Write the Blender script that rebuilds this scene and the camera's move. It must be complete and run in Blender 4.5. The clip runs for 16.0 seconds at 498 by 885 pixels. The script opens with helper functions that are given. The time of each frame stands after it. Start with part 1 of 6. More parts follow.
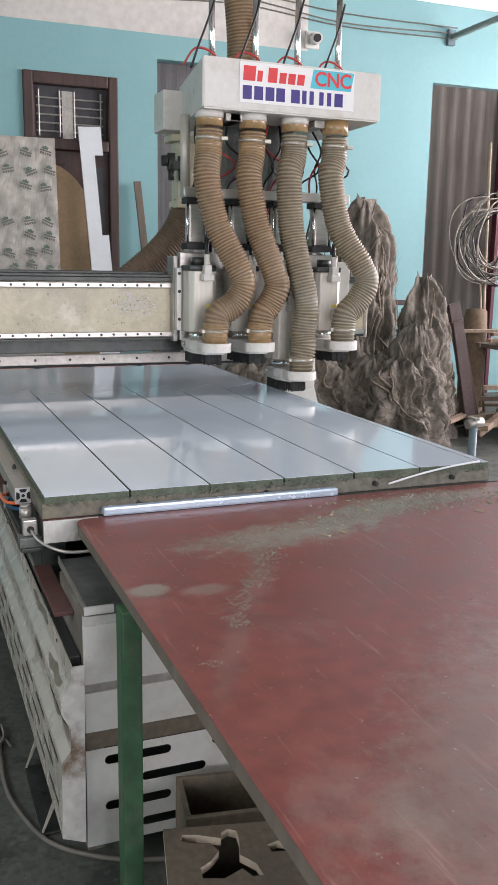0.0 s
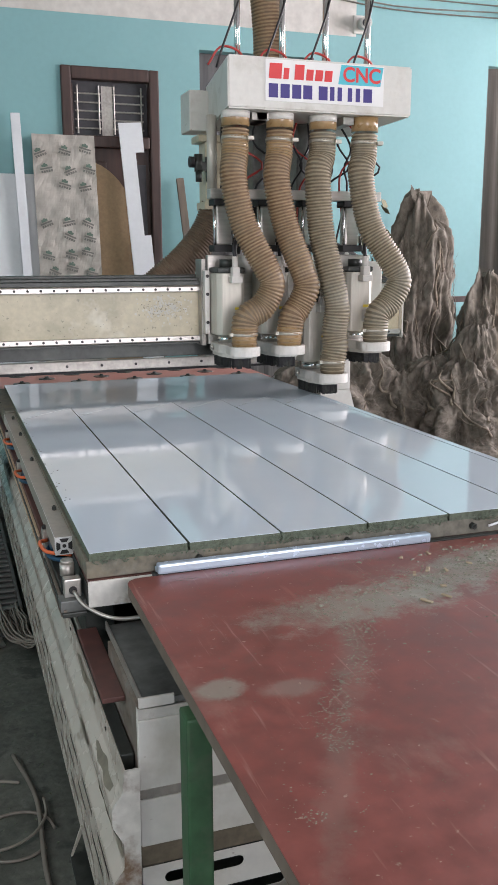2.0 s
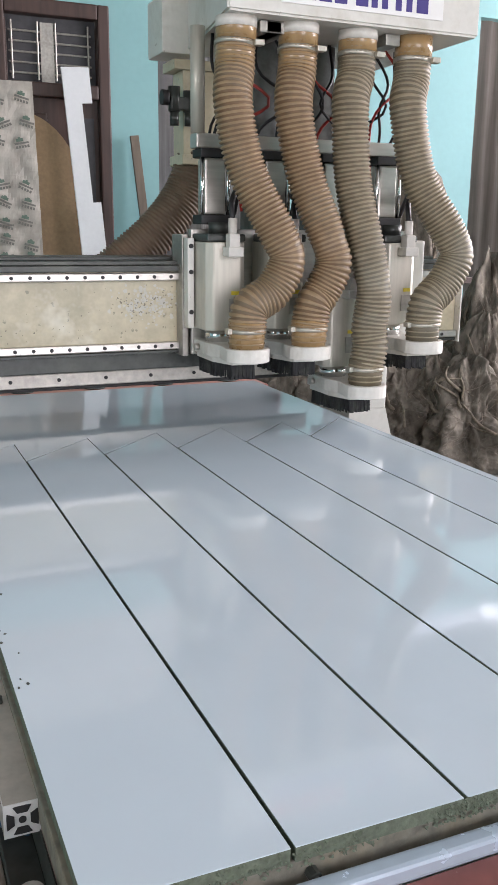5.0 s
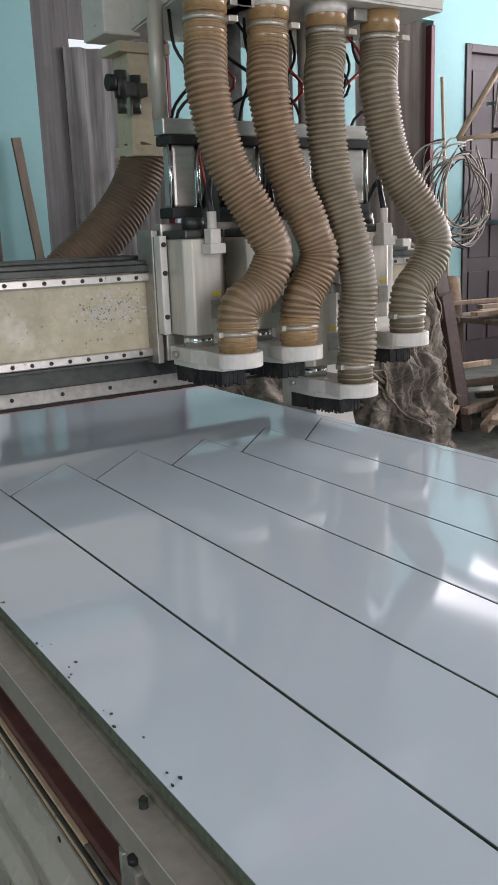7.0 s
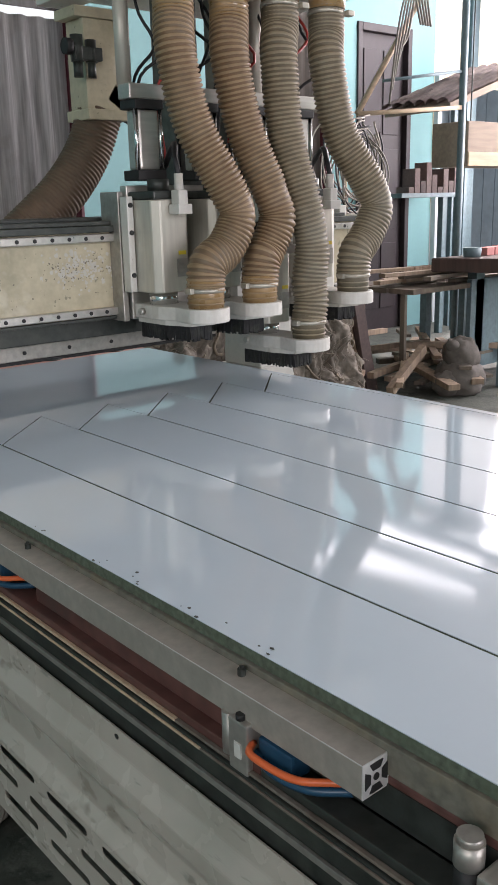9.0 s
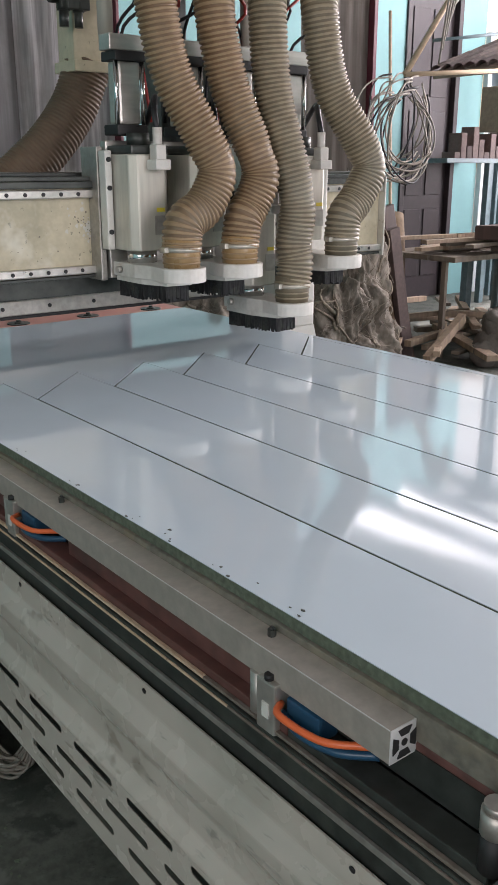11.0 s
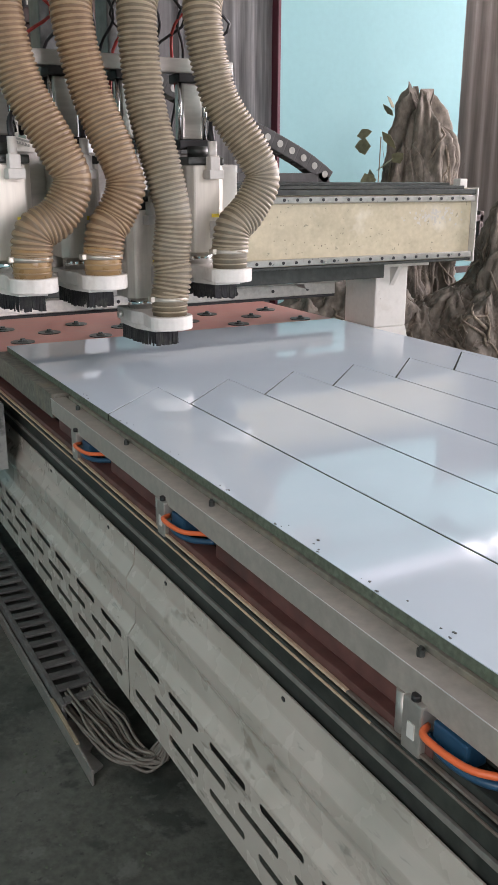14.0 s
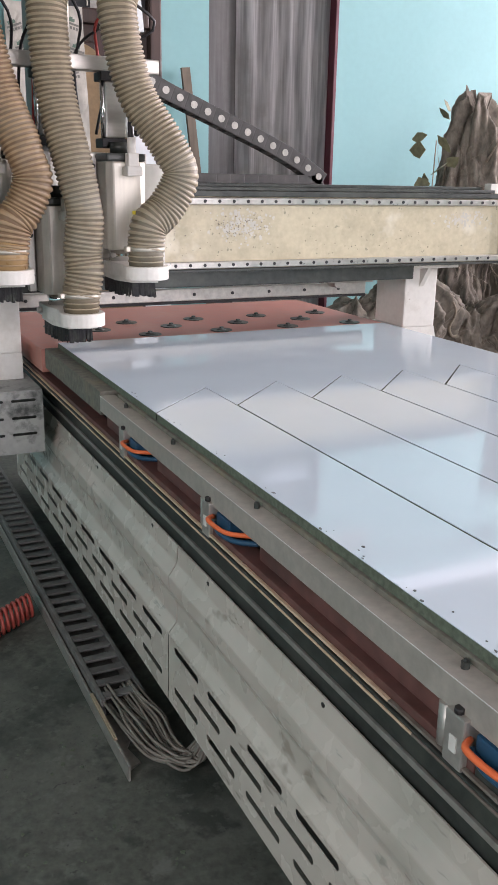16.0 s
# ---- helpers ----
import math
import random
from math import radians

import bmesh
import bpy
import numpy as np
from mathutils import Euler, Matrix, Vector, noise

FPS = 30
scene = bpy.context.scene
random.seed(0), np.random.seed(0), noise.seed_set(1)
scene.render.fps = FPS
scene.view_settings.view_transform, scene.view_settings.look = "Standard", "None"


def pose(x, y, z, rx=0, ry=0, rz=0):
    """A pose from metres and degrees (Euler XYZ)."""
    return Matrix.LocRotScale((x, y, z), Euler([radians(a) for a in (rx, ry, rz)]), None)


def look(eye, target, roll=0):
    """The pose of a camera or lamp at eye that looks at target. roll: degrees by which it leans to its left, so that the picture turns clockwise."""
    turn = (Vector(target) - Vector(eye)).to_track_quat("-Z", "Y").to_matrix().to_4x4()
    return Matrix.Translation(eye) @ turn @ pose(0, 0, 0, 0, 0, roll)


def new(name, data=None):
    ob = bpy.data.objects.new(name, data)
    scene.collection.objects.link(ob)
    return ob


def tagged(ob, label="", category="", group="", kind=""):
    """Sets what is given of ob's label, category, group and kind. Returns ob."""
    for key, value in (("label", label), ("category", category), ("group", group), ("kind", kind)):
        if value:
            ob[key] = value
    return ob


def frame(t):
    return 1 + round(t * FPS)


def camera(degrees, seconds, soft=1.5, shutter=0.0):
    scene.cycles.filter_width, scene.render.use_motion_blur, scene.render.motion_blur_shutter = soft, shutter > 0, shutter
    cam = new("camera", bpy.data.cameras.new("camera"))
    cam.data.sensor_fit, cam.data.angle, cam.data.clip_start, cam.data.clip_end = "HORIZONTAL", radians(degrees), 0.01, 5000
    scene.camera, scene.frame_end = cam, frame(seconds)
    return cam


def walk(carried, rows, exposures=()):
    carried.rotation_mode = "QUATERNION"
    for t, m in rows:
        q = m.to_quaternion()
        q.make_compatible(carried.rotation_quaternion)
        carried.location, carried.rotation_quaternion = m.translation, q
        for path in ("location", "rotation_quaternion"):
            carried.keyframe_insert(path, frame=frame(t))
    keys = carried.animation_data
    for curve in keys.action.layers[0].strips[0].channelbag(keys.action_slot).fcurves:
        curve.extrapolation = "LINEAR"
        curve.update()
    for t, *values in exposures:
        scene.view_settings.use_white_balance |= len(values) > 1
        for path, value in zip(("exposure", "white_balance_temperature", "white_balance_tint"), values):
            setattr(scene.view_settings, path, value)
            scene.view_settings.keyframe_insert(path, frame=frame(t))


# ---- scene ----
cam = camera(31.8, 16.0)
PATH = [
    (0, (-0.283, -1.963, 1.381), (0.443, -0.143, 0.979), 1.0),
    (0.5, (-0.316, -1.951, 1.393), (0.419, -0.131, 1.008), 1.0),
    (1, (-0.344, -1.912, 1.394), (0.377, -0.085, 1.014), 0.3),
    (1.5, (-0.31, -1.785, 1.391), (0.359, 0.059, 1.0), -0.3),
    (2, (-0.231, -1.624, 1.408), (0.406, 0.226, 0.995), -0.2),
    (2.5, (-0.199, -1.477, 1.404), (0.456, 0.365, 0.98), 0.8),
    (3, (-0.209, -1.25, 1.408), (0.468, 0.582, 0.977), 0.8),
    (3.5, (-0.178, -1.07, 1.401), (0.49, 0.761, 0.953), 0.4),
    (4, (-0.1, -0.903, 1.414), (0.547, 0.934, 0.961), 0.2),
    (4.5, (-0.108, -0.769, 1.424), (0.596, 1.044, 0.958), 0.6),
    (7, (-0.333, -0.307, 1.39), (0.704, 1.338, 0.923), -2.1),
    (7.5, (-0.442, -0.308, 1.399), (0.72, 1.248, 0.92), -2.3),
    (8, (-0.593, -0.289, 1.386), (0.666, 1.194, 0.924), -2.5),
    (8.5, (-0.625, -0.298, 1.38), (0.636, 1.182, 0.913), -2.2),
    (9, (-0.609, -0.303, 1.366), (0.637, 1.171, 0.838), -1.4),
    (9.5, (-0.604, -0.297, 1.353), (0.62, 1.176, 0.776), -1.0),
    (10, (-0.608, -0.292, 1.357), (0.597, 1.189, 0.758), -0.4),
    (12.5, (-0.609, -0.29, 1.356), (0.504, 1.261, 0.761), -0.0),
    (13, (-0.612, -0.292, 1.355), (0.455, 1.293, 0.765), 0.1),
    (13.5, (-0.622, -0.286, 1.36), (0.364, 1.353, 0.775), -0.0),
    (14, (-0.628, -0.276, 1.357), (0.29, 1.402, 0.775), 0.2),
    (14.5, (-0.627, -0.274, 1.356), (0.243, 1.428, 0.768), 0.4),
    (15, (-0.632, -0.272, 1.355), (0.198, 1.449, 0.763), 0.6),
    (15.5, (-0.638, -0.264, 1.354), (0.176, 1.466, 0.766), 0.9),
    (16, (-0.632, -0.271, 1.359), (0.198, 1.454, 0.778), 1.1),
]
walk(cam, [(t, look(eye, target, roll)) for t, eye, target, roll in PATH],
     exposures=[(0.0, 0.54, 6320, 22), (2.0, 0.54, 6320, 21), (2.5, 0.68, 6320, 20), (3.0, 0.37, 6270, 18), (4.5, 0.69, 6320, 20), (7.0, 0.16, 6370, 21), (8.0, -0.01, 6420, 21), (9.0, 0.29, 6420, 21), (10.0, 0.38, 6420, 21), (12.5, 0.49, 6470, 22), (14.0, 0.73, 6470, 25), (16.0, 0.87, 6420, 26)])

# ---------------------------------------------------------------- light
world = bpy.data.worlds.new("sky")
scene.world = world
world.use_nodes = True
wn = world.node_tree
sky = wn.nodes.new("ShaderNodeTexSky")
sky.sky_type, sky.sun_disc = "NISHITA", False
sky.sun_elevation, sky.sun_rotation = radians(48), radians(70)
sky.dust_density, sky.air_density = 4.0, 1.5
wn.links.new(sky.outputs[0], wn.nodes["Background"].inputs[0])
wn.nodes["Background"].inputs[1].default_value = 0.15

sun = new("sun", bpy.data.lights.new("sun", "SUN"))
sun.data.energy, sun.data.angle, sun.data.color = 2.5, radians(0.6), (1.0, 0.95, 0.88)
sun.matrix_world = look((20, 6, 22), (0, 0, 0))


def area_lamp(name, eye, target, w, h, power, color=(1, 1, 1)):
    lamp = new(name, bpy.data.lights.new(name, "AREA"))
    lamp.data.shape, lamp.data.size, lamp.data.size_y = "RECTANGLE", w, h
    lamp.data.energy, lamp.data.color = power, color
    lamp.matrix_world = look(eye, target)


# daylight through the open east side; south, west and eaves lamps are added fills
area_lamp("east_opening_light", (7.55, 1.8, 2.7), (0, 1.8, 1.4), 6.5, 3.0, 610, (1.0, 0.97, 0.95))
# fill from an unseen gate, added to brighten faces turned south
area_lamp("south_fill", (1.2, -4.75, 2.0), (1.2, 0, 1.2), 3.0, 2.9, 125, (1.0, 0.98, 0.97))
# fill through an invented west window, to light the bed's side cover
area_lamp("west_fill", (-3.45, -1.7, 2.6), (0, -0.2, 0.6), 2.2, 1.6, 50, (1.0, 0.94, 0.86))
# added lamp, gives the sheet its bright reflected patch up north-east
area_lamp("eaves_fill", (6.0, 5.40, 3.90), (4.4, 5.0, 2.6), 2.2, 0.7, 18, (1.0, 0.99, 0.97))

# ---------------------------------------------------------------- materials


def mat(name, color, rough=0.6, metal=0.0, grain=40.0, amount=0.12, stain=0.15, stain_scale=3.0, stain_color=None, bump=0.15,
        stretch=(1, 1, 1), coat=0.0, spread=0.0, streak=None):
    """A surface with fine grain and large stains, at real size."""
    m = bpy.data.materials.new(name)
    m.use_nodes = True
    nt = m.node_tree
    bs = nt.nodes["Principled BSDF"]
    tc = nt.nodes.new("ShaderNodeTexCoord")
    mp = nt.nodes.new("ShaderNodeMapping")
    mp.inputs["Scale"].default_value = stretch
    nt.links.new(tc.outputs["Object"], mp.inputs[0])
    fine = nt.nodes.new("ShaderNodeTexNoise")
    fine.inputs["Scale"].default_value, fine.inputs["Detail"].default_value = grain, 6
    nt.links.new(mp.outputs[0], fine.inputs["Vector"])
    wide = nt.nodes.new("ShaderNodeTexNoise")
    wide.inputs["Scale"].default_value, wide.inputs["Detail"].default_value = stain_scale, 5
    wide.inputs["Roughness"].default_value = 0.65
    nt.links.new(tc.outputs["Object"], wide.inputs["Vector"])
    r1 = nt.nodes.new("ShaderNodeValToRGB")
    lo = [max(0, c * (1 - amount)) for c in color]
    hi = [min(1, c * (1 + amount)) for c in color]
    r1.color_ramp.elements[0].position, r1.color_ramp.elements[1].position = 0.3, 0.7
    r1.color_ramp.elements[0].color, r1.color_ramp.elements[1].color = (*lo, 1), (*hi, 1)
    nt.links.new(fine.outputs[0], r1.inputs[0])
    r2 = nt.nodes.new("ShaderNodeValToRGB")
    r2.color_ramp.elements[0].position, r2.color_ramp.elements[1].position = 0.5, 0.68
    r2.color_ramp.elements[0].color, r2.color_ramp.elements[1].color = (0, 0, 0, 1), (stain, stain, stain, 1)
    nt.links.new(wide.outputs[0], r2.inputs[0])
    mix = nt.nodes.new("ShaderNodeMixRGB")
    mix.inputs[2].default_value = (*(stain_color or [c * 0.45 for c in color]), 1)
    nt.links.new(r2.outputs[0], mix.inputs[0])
    nt.links.new(r1.outputs[0], mix.inputs[1])
    out = mix.outputs[0]
    if spread:
        info = nt.nodes.new("ShaderNodeObjectInfo")
        hs = nt.nodes.new("ShaderNodeHueSaturation")
        mr = nt.nodes.new("ShaderNodeMapRange")
        mr.inputs[3].default_value, mr.inputs[4].default_value = 1 - spread, 1 + spread
        nt.links.new(info.outputs["Random"], mr.inputs[0])
        nt.links.new(mr.outputs[0], hs.inputs["Value"])
        nt.links.new(out, hs.inputs["Color"])
        out = hs.outputs[0]
    nt.links.new(out, bs.inputs["Base Color"])
    rr = nt.nodes.new("ShaderNodeMapRange")
    rr.inputs[3].default_value, rr.inputs[4].default_value = max(0.02, rough - 0.12), min(1, rough + 0.12)
    nt.links.new(fine.outputs[0], rr.inputs[0])
    nt.links.new(rr.outputs[0], bs.inputs["Roughness"])
    bs.inputs["Metallic"].default_value = metal
    bs.inputs["Coat Weight"].default_value = coat
    if bump:
        bp = nt.nodes.new("ShaderNodeBump")
        bp.inputs["Strength"].default_value, bp.inputs["Distance"].default_value = bump, 0.004
        nt.links.new(fine.outputs[0], bp.inputs["Height"])
        nt.links.new(bp.outputs[0], bs.inputs["Normal"])
    return m


M = {}
M["teal"] = mat("teal_wall_paint", (0.22, 0.43, 0.437), 0.65, grain=25, amount=0.025, stain=0.3, stain_scale=1.3, stain_color=(0.26, 0.48, 0.485), bump=0.03)
M["whitewash"] = mat("old_whitewash", (0.62, 0.60, 0.55), 0.8, grain=18, amount=0.08, stain=0.5, stain_scale=2.0, stain_color=(0.42, 0.40, 0.36))
M["concrete"] = mat("dirty_concrete", (0.090, 0.098, 0.081), 0.72, grain=55, amount=0.3, stain=0.85, stain_scale=4, stain_color=(0.028, 0.036, 0.029), bump=0.6)
M["ceiling"] = mat("roof_sheet", (0.30, 0.30, 0.29), 0.6, grain=10, stain=0.3)
M["steel_white"] = mat("worn_white_sheet_steel", (0.52, 0.475, 0.41), 0.27, 0.0, grain=14, amount=0.03, stain=0.4, stain_scale=3.5, stain_color=(0.33, 0.32, 0.26), bump=0.01)
M["enamel"] = mat("white_enamel", (0.66, 0.65, 0.60), 0.4, grain=50, amount=0.04, stain=0.4, stain_scale=7, stain_color=(0.40, 0.36, 0.28), bump=0.05)
M["cream"] = mat("cream_beam_paint", (0.535, 0.48, 0.335), 0.35, grain=55, amount=0.08, stain=0.6, stain_scale=5, stain_color=(0.33, 0.30, 0.20), bump=0.06)
M["alu"] = mat("brushed_aluminium", (0.52, 0.50, 0.455), 0.38, 0.7, grain=90, amount=0.1, stain=0.3, stain_scale=8, stretch=(0.1, 1, 1), bump=0.03)
M["profile_alu"] = mat("dusty_profile_aluminium", (0.42, 0.385, 0.335), 0.42, 0.3, grain=60, amount=0.12, stain=0.5, stain_scale=10, stain_color=(0.34, 0.33, 0.28), bump=0.05)
M["bright_alu"] = mat("bright_aluminium", (0.72, 0.72, 0.70), 0.35, 0.3, grain=60, amount=0.06, stain=0.15, bump=0.02)
M["chalk"] = mat("chalky_blistered_paint", (0.56, 0.545, 0.48), 0.7, grain=40, amount=0.08, stain=0.2, bump=0.1)
M["greasy_white"] = mat("greasy_white_cover", (0.36, 0.365, 0.34), 0.5, grain=40, amount=0.12, stain=0.95, stain_scale=13, stain_color=(0.06, 0.068, 0.062), bump=0.1)
M["stained_steel"] = mat("brown_stained_steel", (0.19, 0.16, 0.13), 0.5, 0.2, grain=50, amount=0.25, stain=0.6, stain_scale=9, stain_color=(0.34, 0.33, 0.30), bump=0.1)
M["stop_bar"] = mat("pale_blue_grey_bar", (0.47, 0.57, 0.66), 0.24, 0.35, grain=40, amount=0.04, stain=0.1, stain_scale=3, bump=0.03)
M["alu_dull"] = mat("dusty_aluminium", (0.42, 0.40, 0.36), 0.42, 0.6, grain=60, amount=0.15, stain=0.4, stain_scale=10, bump=0.05)
M["spindle_body"] = mat("anodised_spindle_body", (0.58, 0.555, 0.48), 0.4, 0.3, grain=90, amount=0.08, stain=0.35, stain_scale=8, stain_color=(0.40, 0.38, 0.33), stretch=(1, 1, 0.1), bump=0.03)
M["endrust"] = mat("rust_stained_white_steel", (0.58, 0.57, 0.52), 0.55, grain=50, amount=0.12, stain=0.95, stain_scale=11, stain_color=(0.16, 0.095, 0.05), bump=0.2)
M["shoe_white"] = mat("dusty_white_plastic", (0.64, 0.62, 0.57), 0.45, grain=60, amount=0.06, stain=0.5, stain_scale=14, stain_color=(0.46, 0.43, 0.36), bump=0.05)
M["chrome"] = mat("chromed_rod", (0.75, 0.75, 0.74), 0.12, 1.0, grain=40, amount=0.05, stain=0.1, bump=0)
M["rail"] = mat("ground_steel_rail", (0.50, 0.48, 0.44), 0.32, 0.8, grain=70, amount=0.1, stain=0.3, stain_scale=12, bump=0.02)
M["brass"] = mat("brass_strip_with_sheen", (0.78, 0.60, 0.42), 0.32, 0.35, grain=60, amount=0.1, stain=0.4, stain_scale=8, bump=0.02)
# also used on filler blocks, where its dark colour stands in for shade
M["dark_steel"] = mat("greasy_steel_and_shade", (0.045, 0.05, 0.045), 0.4, 0.3, grain=40, amount=0.3, stain=0.5, stain_scale=8, stain_color=(0.10, 0.11, 0.09), bump=0.1)
M["black"] = mat("black_rubber", (0.018, 0.018, 0.018), 0.6, grain=50, amount=0.2, stain=0.2, bump=0.1)
M["bristle"] = mat("black_bristles", (0.012, 0.012, 0.013), 0.7, grain=220, amount=0.6, stain=0.3, stain_scale=30, stain_color=(0.10, 0.11, 0.08), stretch=(1, 1, 0.08), bump=0.8)
M["redbrown"] = mat("red_brown_frame_paint", (0.125, 0.056, 0.047), 0.5, grain=30, amount=0.3, stain=0.75, stain_scale=5, stain_color=(0.05, 0.035, 0.03), bump=0.08)
M["pink"] = mat("pink_phenolic_board", (0.46, 0.20, 0.16), 0.5, grain=35, amount=0.08, stain=0.4, stain_scale=4, stain_color=(0.50, 0.28, 0.22), bump=0.05)
M["mdf"] = mat("raw_fibreboard", (0.33, 0.27, 0.18), 0.85, grain=90, amount=0.15, stain=0.5, stain_scale=10, stain_color=(0.22, 0.24, 0.17), bump=0.3)
M["green_mdf"] = mat("green_fibreboard_core", (0.104, 0.126, 0.090), 0.9, grain=120, amount=0.3, stain=0.5, stain_scale=25, stain_color=(0.09, 0.12, 0.075), bump=0.7)
M["dust"] = mat("green_cutting_dust", (0.19, 0.198, 0.15), 0.95, grain=160, amount=0.3, stain=0.3, stain_scale=20, bump=0.8)
M["green_paint"] = mat("chipped_green_paint", (0.035, 0.10, 0.045), 0.5, grain=30, amount=0.25, stain=0.6, stain_scale=9, stain_color=(0.10, 0.11, 0.08), bump=0.2)
M["brownwood"] = mat("dark_stained_wood", (0.06, 0.033, 0.026), 0.5, grain=30, amount=0.3, stain=0.3, stretch=(1, 1, 0.08), bump=0.1)
M["rawwood"] = mat("raw_timber", (0.27, 0.20, 0.14), 0.8, grain=30, amount=0.25, stain=0.3, stretch=(1, 1, 0.1), spread=0.25, bump=0.2)
M["palewood"] = mat("pale_batten", (0.50, 0.38, 0.26), 0.75, grain=30, amount=0.15, stain=0.2, stretch=(0.1, 1, 1), bump=0.1)
M["greywood"] = mat("weathered_board", (0.16, 0.13, 0.10), 0.8, grain=30, amount=0.2, stain=0.4, stretch=(1, 1, 0.08), bump=0.2)
M["root"] = mat("weathered_root_wood", (0.19, 0.165, 0.133), 0.9, grain=30, amount=0.4, stain=0.7, stain_scale=9, stain_color=(0.07, 0.058, 0.046), stretch=(1, 1, 0.5), bump=0.8)
M["vine"] = mat("dry_vine", (0.24, 0.20, 0.15), 0.9, grain=50, amount=0.3, stain=0.3, bump=0.4)
M["hose"] = mat("dusty_brown_hose", (0.170, 0.104, 0.054), 0.5, grain=35, amount=0.2, stain=0.55, stain_scale=5, stain_color=(0.20, 0.17, 0.12), spread=0.12, bump=0.1)
M["hose_rib"] = mat("pale_hose_rib", (0.295, 0.205, 0.115), 0.5, grain=35, amount=0.15, stain=0.3, stain_scale=6, spread=0.10, bump=0.05)
M["hose_g"] = mat("grey_green_hose", (0.145, 0.118, 0.075), 0.55, grain=35, amount=0.2, stain=0.6, stain_scale=4, stain_color=(0.175, 0.17, 0.135), bump=0.1)
M["hose_g_rib"] = mat("grey_green_hose_rib", (0.27, 0.222, 0.145), 0.5, grain=35, amount=0.15, stain=0.4, stain_scale=4, stain_color=(0.28, 0.275, 0.22), bump=0.05)
M["old_hose"] = mat("dark_brown_hose", (0.14, 0.095, 0.06), 0.6, grain=35, amount=0.15, stain=0.4, stain_scale=5, bump=0.05)
M["clamp"] = mat("dull_steel_band", (0.50, 0.47, 0.40), 0.4, 0.6, grain=50, amount=0.15, stain=0.3, stain_scale=12, bump=0.03)
M["pale_cable"] = mat("pale_dusty_cable", (0.29, 0.262, 0.22), 0.6, grain=30, amount=0.12, stain=0.2, spread=0.15, bump=0)
M["cuff"] = mat("amber_hose_end", (0.34, 0.22, 0.10), 0.3, grain=40, amount=0.15, stain=0.4, stain_scale=9, coat=0.3, bump=0.05)
M["orange"] = mat("orange_air_tube", (0.80, 0.16, 0.05), 0.35, grain=30, amount=0.05, stain=0.1, bump=0)
M["blue"] = mat("blue_air_tube", (0.02, 0.075, 0.14), 0.35, grain=30, amount=0.1, stain=0.2, bump=0)
M["cable"] = mat("black_cable", (0.02, 0.02, 0.022), 0.5, grain=30, amount=0.1, stain=0.1, bump=0)
M["grey_cable"] = mat("grey_brown_cable", (0.185, 0.168, 0.138), 0.6, grain=30, amount=0.15, stain=0.3, spread=0.2, bump=0)
M["red_cable"] = mat("red_cable", (0.45, 0.05, 0.04), 0.45, grain=30, amount=0.1, stain=0.1, bump=0)
M["yellow"] = mat("yellow_label", (0.75, 0.60, 0.05), 0.5, grain=30, amount=0.05, stain=0.1, bump=0)
M["red_ink"] = mat("red_print", (0.68, 0.05, 0.05), 0.45, grain=30, amount=0.04, stain=0.05, bump=0)
M["navy_ink"] = mat("navy_print", (0.05, 0.035, 0.20), 0.45, grain=30, amount=0.04, stain=0.05, bump=0)
M["cyan_ink"] = mat("turquoise_print", (0.08, 0.50, 0.60), 0.45, grain=30, amount=0.04, stain=0.05, bump=0)
M["paper"] = mat("white_vinyl_label", (0.80, 0.80, 0.78), 0.4, grain=30, amount=0.02, stain=0.05, bump=0)
M["film"] = mat("wrinkled_printed_film", (0.44, 0.415, 0.365), 0.5, grain=9, amount=0.22, stain=0.5, stain_scale=4, stain_color=(0.27, 0.24, 0.20), bump=0.35)
M["print_green"] = mat("green_film_print", (0.11, 0.17, 0.13), 0.5, grain=30, amount=0.1, stain=0.2, bump=0)
M["print_grey"] = mat("grey_film_print", (0.17, 0.17, 0.15), 0.5, grain=30, amount=0.1, stain=0.2, bump=0)
M["white_board"] = mat("white_coated_board", (0.72, 0.75, 0.76), 0.35, grain=40, amount=0.02, stain=0.1, stain_scale=4, bump=0.02)
M["leaf"] = mat("dry_leaf", (0.20, 0.19, 0.11), 0.7, grain=30, amount=0.3, stain=0.3, bump=0.2)
M["maroon"] = mat("maroon_painted_post", (0.11, 0.02, 0.032), 0.5, grain=30, amount=0.1, stain=0.2, bump=0.05)
M["dark"] = mat("dark_interior_plaster", (0.06, 0.06, 0.065), 0.8, grain=20, amount=0.2, stain=0.3)
M["far_door"] = mat("dark_maroon_door_paint", (0.036, 0.026, 0.029), 0.55, grain=20, amount=0.2, stain=0.4, stain_color=(0.035, 0.026, 0.028), bump=0.05)
M["bluegrey"] = mat("blue_grey_steel", (0.13, 0.19, 0.21), 0.5, grain=30, amount=0.15, stain=0.3, bump=0.1)
M["clay"] = mat("weathered_clay_tile", (0.16, 0.12, 0.11), 0.8, grain=25, amount=0.25, stain=0.5, stain_scale=5, spread=0.25, bump=0.3)
M["dark_mdf"] = mat("old_brown_fibreboard", (0.155, 0.128, 0.09), 0.85, grain=70, amount=0.2, stain=0.5, stain_scale=6, stain_color=(0.085, 0.075, 0.055), bump=0.2)
M["pale_mdf"] = mat("fresh_cut_fibreboard", (0.48, 0.41, 0.31), 0.85, grain=90, amount=0.15, stain=0.3, bump=0.2)
M["grey_plate"] = mat("greasy_grey_plate", (0.165, 0.175, 0.165), 0.45, 0.3, grain=40, amount=0.25, stain=0.6, stain_scale=8, stain_color=(0.05, 0.055, 0.05), bump=0.1)
